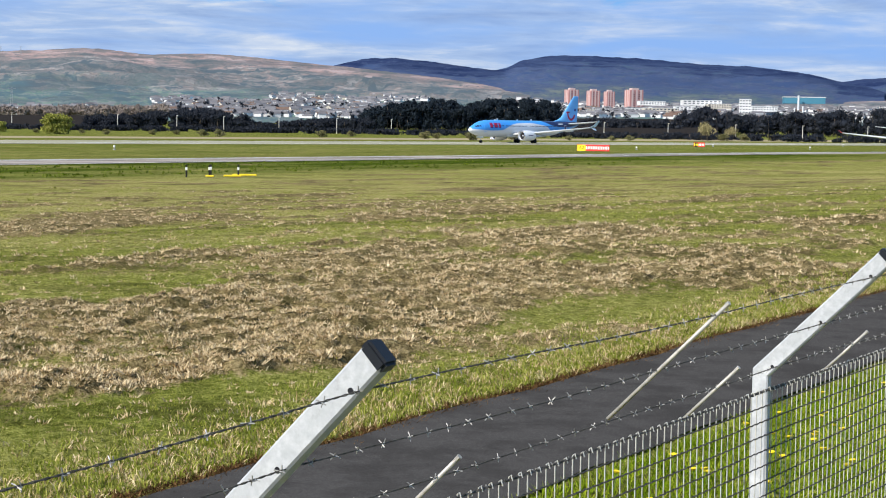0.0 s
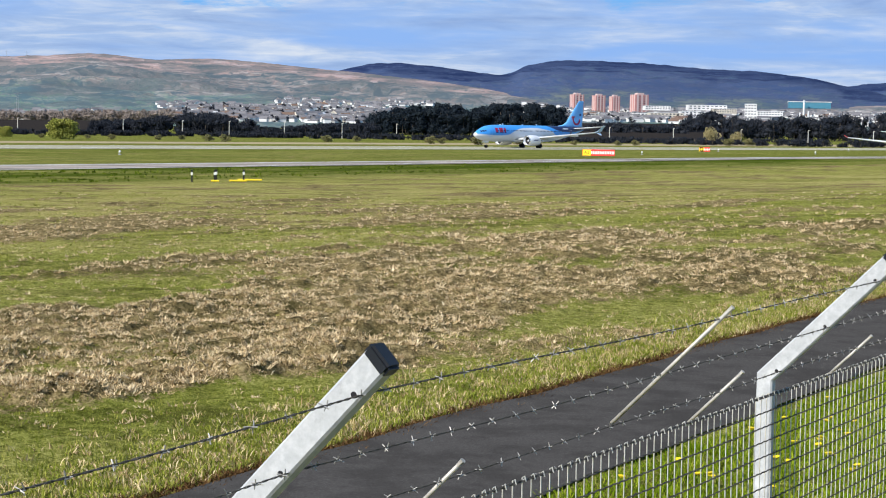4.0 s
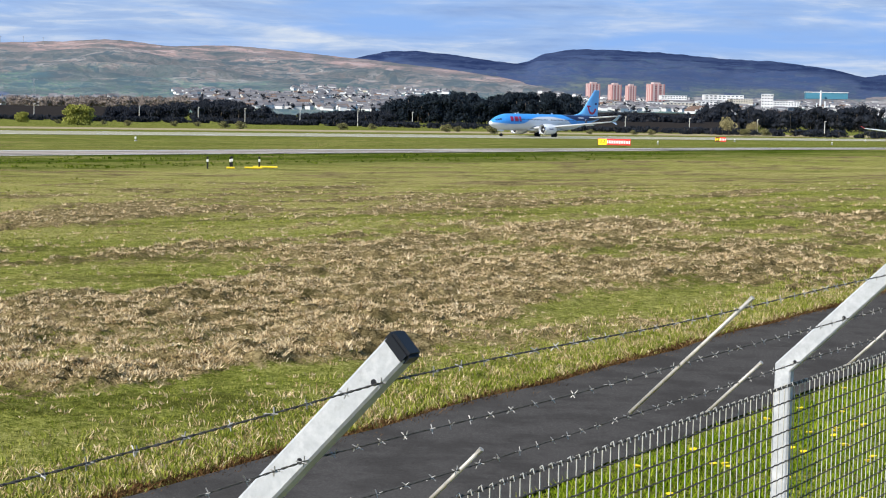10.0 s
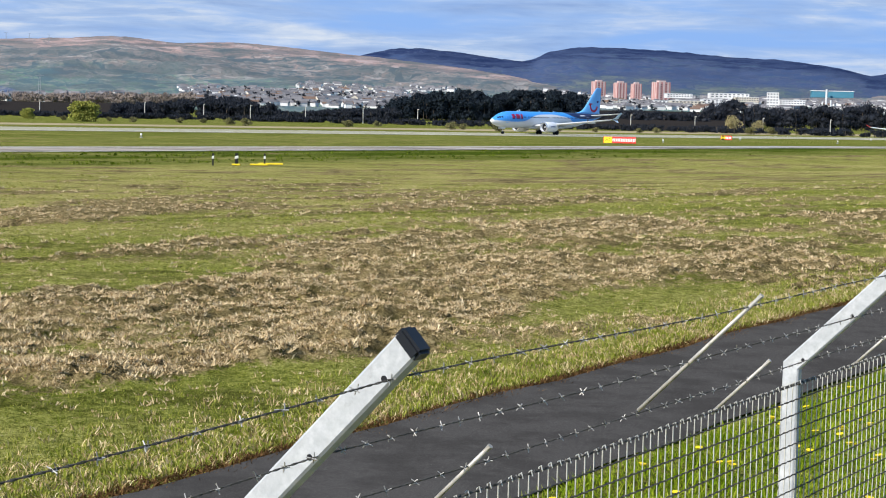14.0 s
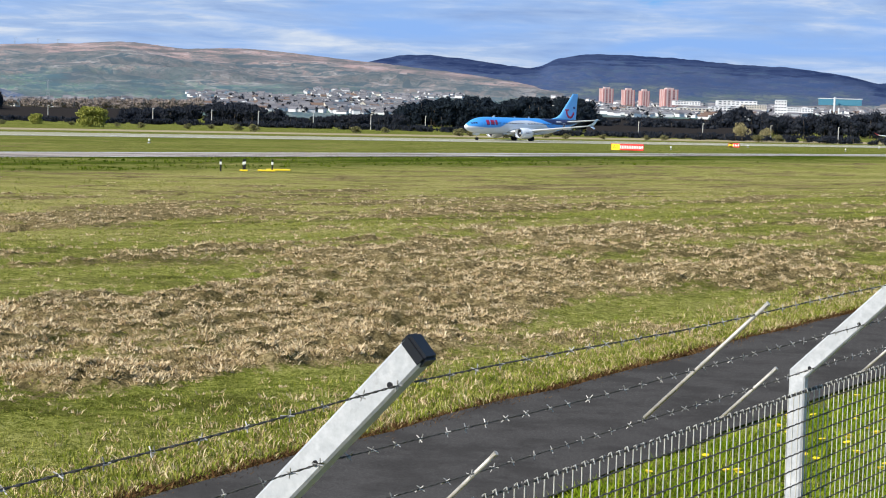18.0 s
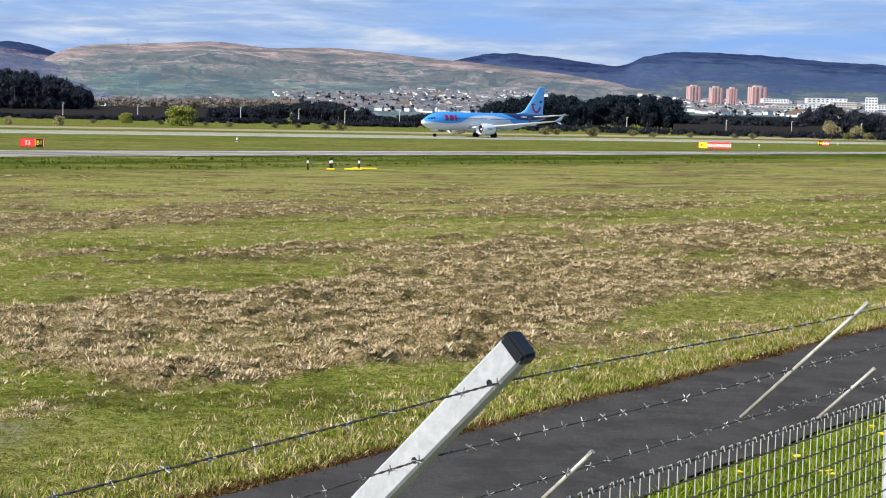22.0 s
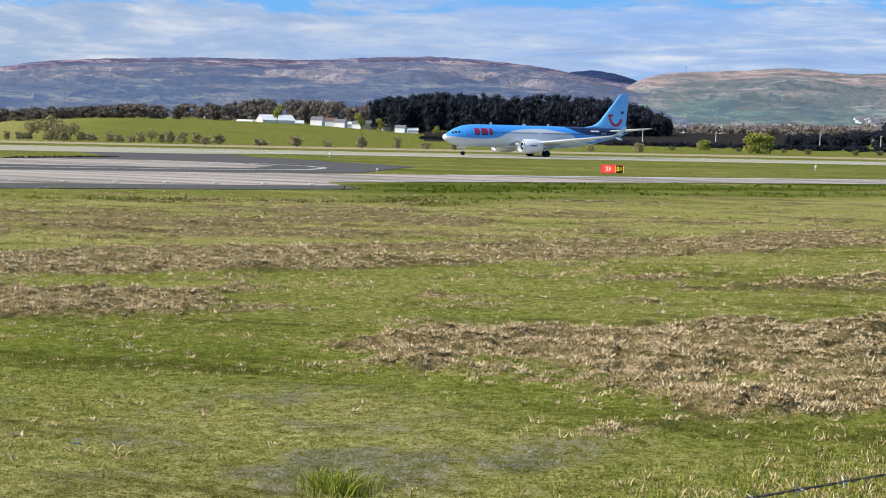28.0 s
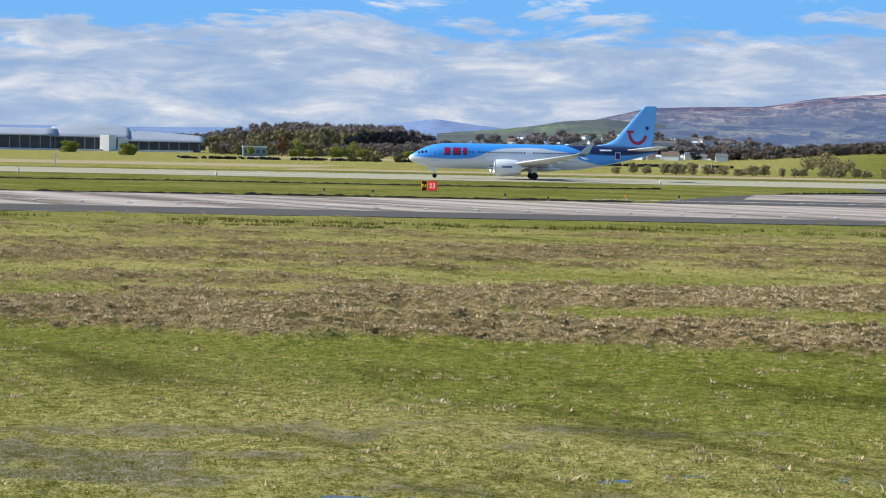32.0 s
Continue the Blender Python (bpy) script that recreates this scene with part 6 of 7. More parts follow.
def lattice_mast(az, r, el0, el1):
    m = thing("lattice_mast", "slim grey lattice mast", "mast")
    z0, z1 = el_z(r, el0), el_z(r, el1)
    h = z1 - z0
    for x, y in ((-1, -1), (1, -1), (1, 1), (-1, 1)):
        part("leg", cyl_bm(0.22, 0.14, (x * 1.2, y * 1.2, 0), (x * 0.4, y * 0.4, h), 5), M["steel_grey"], m)
    for k in range(9):
        s = 1.2 - 0.8 * k / 9
        part("brace", box_bm(2 * s, 0.2, 0.2, 0, -s, h * k / 9), M["steel_grey"], m)
    part("arm", box_bm(7, 0.3, 0.3, 0, 0, h * 0.95), M["steel_grey"], m)
    p = polar(az, r)
    m.matrix_basis = pose(p.x, p.y, z0, 0, 0, az)


lattice_mast(37.1, 1700, 0.35, 1.38)
lattice_mast(14.7, 1500, 0.15, 0.92)
for az in (15.8, 15.05, 14.4):
    lattice_mast(az, 3600, 2.02, 2.30)

# ---- airfield furniture ----
M["sign_red"] = plain("red_sign_face", (0.62, 0.035, 0.03), 0.5, 0, 0.05)
M["sign_yellow"] = plain("yellow_sign_face", (0.85, 0.62, 0.03), 0.5, 0, 0.05)
# face colours with an added glow in place of sunlight on shaded signs
for key, col in (("glow_red", (0.75, 0.05, 0.04)), ("glow_yellow", (0.85, 0.62, 0.03)), ("glow_white", (0.8, 0.8, 0.76))):
    M[key] = plain(key + "_panel", col, 0.5, 0, 0.05)
    glow = M[key].node_tree.nodes["Principled BSDF"]
    glow.inputs["Emission Color"].default_value, glow.inputs["Emission Strength"].default_value = (*col, 1), 0.45
GLOW_FACE = {"sign_red": "glow_red", "sign_yellow": "glow_yellow", "paint_white": "glow_white", "sign_black": "sign_black"}
M["sign_black"] = plain("black_sign_face", (0.012, 0.012, 0.012), 0.5, 0, 0.1)
M["orange"] = plain("orange_paint", (0.75, 0.22, 0.02), 0.5)


def text_bm(words, height, cx, cz, y):
    """Raised lettering on a face that looks towards -y."""
    cu = bpy.data.curves.new("lettering", "FONT")
    cu.body, cu.size, cu.extrude, cu.align_x, cu.align_y, cu.resolution_u = words, height * 1.38, 0.006, "CENTER", "CENTER", 3
    ob = bpy.data.objects.new("lettering", cu)
    me = ob.to_mesh().copy()
    bpy.data.objects.remove(ob)
    bm = bmesh.new()
    bm.from_mesh(me)
    bpy.data.meshes.remove(me)
    bmesh.ops.transform(bm, matrix=Matrix.Translation((cx, y, cz)) @ Matrix.Rotation(radians(90), 4, "X"), verts=bm.verts[:])
    return bm


def guidance_sign(label, at, turn, faces, h=0.82, base=0.25):
    """A taxiway sign on short legs, its faces brightened by an added glow: faces are (width, colour, words, letter
    colour).
    """
    s = thing("airfield_sign", label, "sign", pose(at.x, at.y, float(land(at.x, at.y)), 0, 0, turn), "airfield guidance signs")
    total = sum(f[0] for f in faces)
    box = part("housing", box_bm(total + 0.10, 0.28, h + 0.10, 0, 0.15, base + h / 2, 0.02), M["sign_red"], s)
    x = -total / 2
    for w, col, words, ink in faces:
        part("face", box_bm(w - 0.03, 0.03, h, x + w / 2, -0.005, base + h / 2), M[GLOW_FACE[col]], s)
        if words:
            part("lettering", text_bm(words, min(h * 0.56, w * 0.5), x + w / 2, base + h / 2, -0.024), M[GLOW_FACE[ink]], s)
        else:
            n = max(3, int(w / 0.3))
            for k in range(n):
                part("bar", box_bm(w / n * 0.55, 0.012, h * 0.5, x + w * (k + 0.5) / n, -0.026, base + h / 2), M[GLOW_FACE[ink]], s)
        if col == "sign_black":
            for dx in (-w / 2 + 0.05, w / 2 - 0.05):
                part("edge", box_bm(0.06, 0.012, h, x + w / 2 + dx, -0.028, base + h / 2), M["glow_yellow"], s)
        x += w
    for k in range(3):
        part("leg", cyl_bm(0.04, 0.04, ((k - 1) * total * 0.4, 0.15, 0), ((k - 1) * total * 0.4, 0.15, base), 8), M["steel_grey"], s)
    return s


guidance_sign("red runway holding sign with a yellow and black location panel", uv(-86.5, 167.4), 17, [(1.55, "sign_red", "23", "paint_white"), (1.0, "sign_black", "B1", "sign_yellow")], 0.85)
guidance_sign("red runway holding sign with a black location panel", uv(17.5, 177.2), 51, [(0.72, "sign_black", "B1", "sign_yellow"), (1.0, "sign_red", "23", "paint_white")], 0.95)
guidance_sign("long red holding sign with a yellow edged location panel", uv(-228.4, 186.4), -6, [(1.5, "sign_yellow", "A2", "sign_black"), (4.2, "sign_red", "", "paint_white")], 1.05)
guidance_sign("small red runway sign with a black panel", uv(-311, 222.5), -9, [(1.0, "sign_black", "", "sign_yellow"), (1.4, "sign_red", "", "paint_white")], 0.9)


def marker_light(label, at, head="paint_white", h=0.42):
    l = thing("edge_light", label, "light", pose(at.x, at.y, float(land(at.x, at.y)), 0, 0, 0), "airfield edge lights")
    part("base", cyl_bm(0.16, 0.14, (0, 0, 0), (0, 0, 0.08), 10), M["steel_grey"], l)
    part("stem", cyl_bm(0.035, 0.035, (0, 0, 0.08), (0, 0, h * 0.6), 8), M["steel_grey"], l)
    part("lamp", cyl_bm(0.12, 0.09, (0, 0, h * 0.55), (0, 0, h), 10), M[head], l, "white lamp head")
    return l


first = marker_light("white airfield edge light on a short stem", uv(-57.3, 165.1))
for u, v in ((-141.5, 208.0), (-263.6, 203.9), (-330, 232), (-330, 205), (85, 238), (55, 238), (-10, 238), (-75, 238), (-400, 238)):
    p = uv(u, v)
    copy_thing(first, pose(p.x, p.y, float(land(p.x, p.y)), 0, 0, 0) @ Matrix.Diagonal((1.5, 1.5, 1.6, 1)))
marker_light("orange-capped edge light beside the taxiway", uv(-3.5, 163.5), "orange", 0.6)
dark_light = marker_light("short dark edge light beside the taxiway", uv(8.5, 163.5), "sign_black", 0.45)
for u, v in ((22.0, 165.0), (27.5, 168), (4.0, 156), (-9, 169)):
    p = uv(u, v)
    copy_thing(dark_light, pose(p.x, p.y, 0.0, 0, 0, 0))


def build_marker_posts():
    """Short striped posts and yellow boards on the grass."""
    for k, (u, v) in enumerate(((-83.4, 112.0), (-85.5, 111.6), (-86.2, 112.3), (-88.3, 111.2))):
        p = uv(u, v)
        q = thing("marker_post", "short dark post with a white head on the grass", "post", pose(p.x, p.y, float(land(p.x, p.y)), 0, 0, 8), "marker posts")
        part("stem", cyl_bm(0.075, 0.065, (0, 0, -0.1), (0, 0, 0.95), 8), M["sign_black"], q)
        part("head", box_bm(0.18, 0.15, 0.24, 0, 0, 0.70, 0.02), M["paint_white"], q, "white head")
        part("cap", box_bm(0.16, 0.14, 0.14, 0, 0, 0.97, 0.01), M["sign_black"], q)
    for u, v, L in ((-87.2, 110.6, 1.5), (-89.6, 112.0, 2.1), (-85.0, 110.9, 0.7)):
        p = uv(u, v)
        q = thing("marker_board", "low yellow marker board on the grass", "marker", pose(p.x, p.y, float(land(p.x, p.y)), 0, 0, 8), "yellow boards")
        part("board", box_bm(L, 0.5, 0.14, 0, 0, 0.12, 0.03), M["sign_yellow"], q)
        for s in (-0.35, 0.35):
            part("foot", box_bm(0.1, 0.4, 0.08, s * L, 0, 0.03), M["steel_grey"], q)


build_marker_posts()


def lamp_pole(az, r, h):
    p = polar(az, r)
    m = thing("lamp_post", "thin pale lamp post beyond the runway", "post", pose(p.x, p.y, float(land(p.x, p.y)), 0, 0, az), "perimeter lamp posts")
    part("pole", cyl_bm(0.16, 0.11, (0, 0, -0.2), (0, 0, h), 8), M["wire_light"], m)
    part("head", box_bm(0.7, 0.3, 0.2, 0.2, 0, h, 0.03), M["wire_light"], m)


for az in (14.7, 11.2, 7.6, 5.7, 3.7, 1.8, -2.2, -5.6, -7.8, -10.1, -12.35, -14.5, 17.2, 9.2):
    lamp_pole(az, 600, 5.6)
for az, r in ((42.4, 430), (42.1, 432), (41.8, 434), (41.4, 436), (64.0, 330)):
    lamp_pole(az, r, 2.2)

# ---- painted lines and patches ----
strip("apron_link", uvs((-6, 157), (-12, 178), (-20, 196), (-38, 212), (-38, 242), (-60, 242), (-60, 230), (-65, 211), (-70, 188), (-62, 175), (-54, 161), (-40, 155)), M["apron"], "dark asphalt link between taxiway and runway", "apron", 0.055, thick=0.1)
strip("apron_patch", uvs((-16, 174), (-36, 170), (-46, 173), (-50.5, 182), (-49, 191), (-40, 199), (-27, 199), (-19, 193)), M["taxiway"], "pale concrete patch on the apron", "apron", 0.062, thick=0.05)
strip("apron_verge", uvs((60, 109), (-28, 117.2), (-40, 120), (-41, 126.5), (-28, 125), (60, 121)), M["apron"], "dark asphalt shoulder of the taxiway", "apron", 0.058, thick=0.1)


def line_strip(name, pts, w, label, mat="paint_white", z=0.075):
    """A painted line along points of (u, v)."""
    P = [Vector(uv(*q)) for q in pts]
    bm = bmesh.new()
    rows = []
    for k, p in enumerate(P):
        d = (P[min(k + 1, len(P) - 1)] - P[max(k - 1, 0)]).normalized()
        n = Vector((-d.y, d.x, 0)) * w / 2
        rows.append((bm.verts.new((p.x + n.x, p.y + n.y, z)), bm.verts.new((p.x - n.x, p.y - n.y, z))))
    for a, b in zip(rows, rows[1:]):
        f = bm.faces.new((a[0], a[1], b[1], b[0]))
    bmesh.ops.recalc_face_normals(bm, faces=bm.faces[:])
    for f in bm.faces:
        if f.normal.z < 0:
            f.normal_flip()
    return tagged(new(name, mesh_of(name, bm, M[mat])), label, "marking", kind="structure")


def turf_step(name, pts):
    """A ragged cut edge of the turf: a low bank with a bare dark face."""
    rng = np.random.default_rng(len(pts))
    rows = []
    for (a, b), (c, d) in zip(pts, pts[1:]):
        n = max(2, int(math.hypot(c - a, d - b) / 0.5))
        for k in range(n):
            t = k / n
            p, e = uv(a + (c - a) * t, b + (d - b) * t), rng.normal(size=3)
            w, h = 0.3 + 0.05 * e[0], max(0.06, 0.17 + 0.05 * e[1])
            q = NR * 1.0
            rows.append([(p.x - q[0] * (w + 0.25), p.y - q[1] * (w + 0.25), 0.0), (p.x - q[0] * w, p.y - q[1] * w, h * 0.95), (p.x + q[0] * w, p.y + q[1] * w, h * 0.8), (p.x + q[0] * 2.5, p.y + q[1] * 2.5, -0.02)])
    V = [c for r in rows for c in r]
    F = [(4 * i + j, 4 * i + 4 + j, 4 * i + 5 + j, 4 * i + 1 + j) for i in range(len(rows) - 1) for j in range(3)]
    me = raw_mesh(name, V, np.array(F), M["plough"])
    me.materials.append(M["grass"])
    me.polygons.foreach_set("material_index", np.array([0 if j == 0 else 1 for i in range(len(rows) - 1) for j in range(3)], np.int32))
    tagged(new(name, me), "dark ragged cut edge of the turf", "bank", kind="structure")


line_strip("line_runway_near", [(-900, 254), (-70, 254)], 1.0, "white runway side line")
line_strip("line_runway_far", [(-900, 283.5), (900, 283.5)], 1.0, "white runway side line")
for k in range(12):
    line_strip("line_centre", [(-439 + 60 * k, 261), (-409 + 60 * k, 261)], 0.9, "white runway centre dash")
for name, pts in (("ditch_north", [(-9, 213.5), (0, 208.5), (32, 207), (54, 206.2), (68, 203), (120, 200)]), ("ditch_south", [(-4, 158), (18, 157.6), (30, 157), (51, 153), (90, 151)]), ("ditch_island", [(-39, 214.5), (-30, 207), (-22, 198)])):
    turf_step(name, pts)
line_strip("line_taxi", [(90, 131), (20, 133.5), (-60, 139), (-130, 152), (-260, 171)], 0.35, "pale taxiway line")
line_strip("line_taxi_kerb", [(-420, 183.2), (-268, 177.2), (-130, 162.2), (-90, 158.4), (-62, 156.6)], 1.5, "pale concrete edge of the taxiway", "pale_roof", 0.074)
line_strip("line_taxi_far", [(90, 146), (20, 148)], 0.3, "pale taxiway line")
line_strip("line_curve", [(0, 163), (-20, 163.5), (-36, 164.2), (-45, 165.5), (-51, 169), (-55, 176), (-54.5, 183), (-50, 190)], 0.5, "pale curved guide line")


def build_inset_lights():
    """Pale studs along the taxiway's edge."""
    one = None
    for k in range(29):
        p = uv(72 - 3.95 * k, 127.4)
        m = pose(p.x, p.y, 0.06, 0, 0, 45.5)
        if one is None:
            one = thing("taxiway_stud", "pale painted stud on the taxiway", "stud", m, "taxiway studs")
            part("plate", box_bm(0.42, 0.30, 0.10, 0, 0, 0.05, 0.01), M["paint_white"], one)
            part("lens", box_bm(0.16, 0.12, 0.05, 0.05, 0, 0.12, 0.01), M["wire_light"], one)
        else:
            copy_thing(one, m)


build_inset_lights()


def build_parked_jet():
    """The wing of another aircraft, waiting further up the taxiway."""
    p = polar(-15.85, 450)
    jet = thing("waiting_airliner", "white airliner waiting far along the taxiway", "aircraft", pose(p.x, p.y, 0.05, 0, 0, math.degrees(math.atan2(-p.y, -p.x)) + 6))
    n = 20
    part("fuselage", loft([[(x, w * math.cos(2 * math.pi * k / n), (lo + hi) / 2 + (hi - lo) / 2 * math.sin(2 * math.pi * k / n)) for k in range(n)] for x, lo, hi, w in HULL]), M["nacelle_white"], jet, "", True)
    for s in (1, -1):
        part("wing", surface([(6.9, s * 1.2, 2.02, 9.2), (3.3, s * 5.6, 2.52, 5.5), (-4.55, s * 16.9, 3.7, 1.9)], 0.115), M["wing_grey"], jet, "", True)
        part("wing_tip", surface([(-4.6, s * 16.9, 3.7, 1.9), (-5.6, s * 17.8, 4.3, 0.9)], 0.12), M["sign_red"], jet, "red wing tip")
        part("engine", revolve([(6.4, 1.0), (6.5, 1.1), (5.8, 1.27), (4.6, 1.32), (3.2, 1.24), (2.3, 1.0)], s * 4.85, 1.86), M["nacelle_white"], jet, "", True)
        part("tailplane", surface([(-14.5, s * 0.5, 4.85, 4.6), (-18.7, s * 7.15, 5.55, 1.7)], 0.09), M["wing_grey"], jet, "", True)
        part("main_gear", cyl_bm(0.57, 0.57, (0, s * 2.4, 0.57), (0, s * 3.3, 0.57), 14), M["tyre"], jet)
    part("fin", surface([(-11.6, 0, 5.6, 7.4), (-17.55, 0, 12.25, 2.05)], 0.085, True), M["nacelle_white"], jet, "", True)
    part("nose_gear", cyl_bm(0.35, 0.35, (15.6, -0.3, 0.35), (15.6, 0.3, 0.35), 12), M["tyre"], jet)


build_parked_jet()

# ---- grass: tussocks, blades, flowers ----


def blade_mat(name, stops):
    m = Mat(name, 1.0, spec=0.0)
    k = m.math("ADD", m.math("MULTIPLY", m.island(), 0.62), m.math("MULTIPLY", m.math("SUBTRACT", m.noise(2.6, 4, 0.65), 0.31), 1.0))
    c = m.ramp(k, *stops)
    m.color(c)
    m.thin(c)
    return m.m


M["straw_blade"] = blade_mat("straw_blades", ((0.0, (0.10, 0.065, 0.03)), (0.32, (0.36, 0.255, 0.125)), (0.62, (0.63, 0.49, 0.27)), (1.0, (0.82, 0.70, 0.45))))
M["green_blade"] = blade_mat("green_blades", ((0.0, (0.07, 0.09, 0.009)), (0.40, (0.165, 0.195, 0.023)), (0.70, (0.31, 0.30, 0.06)), (1.0, (0.52, 0.46, 0.19))))
M["verge_blade"] = blade_mat("fresh_verge_blades", ((0.0, (0.09, 0.12, 0.012)), (0.5, (0.21, 0.245, 0.032)), (0.8, (0.37, 0.36, 0.085)), (1.0, (0.60, 0.51, 0.26))))
M["fence_blade"] = blade_mat("fence_side_blades", ((0.0, (0.05, 0.095, 0.004)), (0.5, (0.15, 0.225, 0.010)), (0.85, (0.30, 0.34, 0.03)), (1.0, (0.52, 0.46, 0.16))))
M["rush_blade"] = blade_mat("olive_rushes", ((0.0, (0.045, 0.050, 0.010)), (0.5, (0.10, 0.105, 0.022)), (0.8, (0.20, 0.165, 0.055)), (1.0, (0.34, 0.26, 0.11))))
M["litter"] = blade_mat("brown_litter", ((0.0, (0.03, 0.018, 0.010)), (0.6, (0.11, 0.06, 0.025)), (1.0, (0.26, 0.16, 0.07))))
M["dark_blade"] = blade_mat("dark_lush_blades", ((0.0, (0.03, 0.055, 0.003)), (0.55, (0.09, 0.13, 0.010)), (1.0, (0.19, 0.22, 0.03))))


def blades(rng, x, y, h, spread, n, wid, lean=0.55, short=False):
    """Clumps of n grass blades at x, y with heights h."""
    k = len(x)
    z = ground_z(x, y) - 0.015
    x, y, z, h, spread, wid = (np.repeat(np.broadcast_to(a, (k,)), n) for a in (x, y, z, h, spread, wid))
    m = k * n
    a, q = rng.uniform(0, 6.283, m), spread * np.sqrt(rng.random(m))
    bx, by, bz = x + np.cos(a) * q, y + np.sin(a) * q, z
    hh = h * rng.uniform(0.45, 1.15, m)
    la = a + rng.normal(size=m) * 0.6
    ll = hh * lean * rng.uniform(0.1, 1.6, m)
    mx, my = bx + np.cos(la) * ll * 0.4, by + np.sin(la) * ll * 0.4
    tx, ty = bx + np.cos(la) * ll, by + np.sin(la) * ll
    t2 = rng.uniform(0, 6.283, m)
    dx, dy = np.cos(t2) * wid / 2, np.sin(t2) * wid / 2
    if short:
        V = np.stack([np.stack([bx - dx, by - dy, bz], -1), np.stack([bx + dx, by + dy, bz], -1), np.stack([tx, ty, bz + hh], -1)], 1).reshape(-1, 3)
        return V, np.arange(3 * m).reshape(-1, 3)
    V = np.stack([np.stack([bx - dx, by - dy, bz], -1), np.stack([bx + dx, by + dy, bz], -1),
                  np.stack([mx + dx, my + dy, bz + hh * 0.7], -1), np.stack([tx, ty, bz + hh], -1), np.stack([mx - dx, my - dy, bz + hh * 0.7], -1)], 1).reshape(-1, 3)
    i = 5 * np.arange(m)[:, None]
    F = (i[:, :, None] + np.array([[0, 1, 2], [0, 2, 4], [4, 2, 3]])[None]).reshape(-1, 3)
    return V, F


def sow(rng, n, near, far, az0=-18.0, az1=68.0):
    """Places spread evenly over the view's depth."""
    r = 1 / rng.uniform(1 / far, 1 / near, n)
    a = np.radians(rng.uniform(az0, az1, n))
    return -np.sin(a) * r, np.cos(a) * r, r


def off_road(x, y):
    w = x * WF[0] + y * WF[1]
    s = x * 0.539 + y * 0.842
    far, near = road_far(s), road_near(s)
    return (w > far + 0.02) | (w < near - 0.02), w, far


def grow(name, label, V, F, mat):
    tagged(new(name, raw_mesh(name, V, F, M[mat])), label, "grass", kind="stuff")


def tussock_mat():
    m = Mat("matted_straw", 1.0, spec=0.0)
    g = m.mix(0.5, m.noise(40, 5, 0.75), m.noise(9, 4, 0.7))
    k = m.math("ADD", m.math("MULTIPLY", m.island(), 0.5), m.math("SUBTRACT", g, 0.22))
    c = m.ramp(k, (0.18, (0.12, 0.080, 0.038)), (0.36, (0.38, 0.275, 0.145)), (0.54, (0.63, 0.480, 0.280)), (0.78, (0.84, 0.70, 0.47)))
    m.color(c)
    m.thin(c, 0.12)
    return m.m


M["straw_mat"] = tussock_mat()


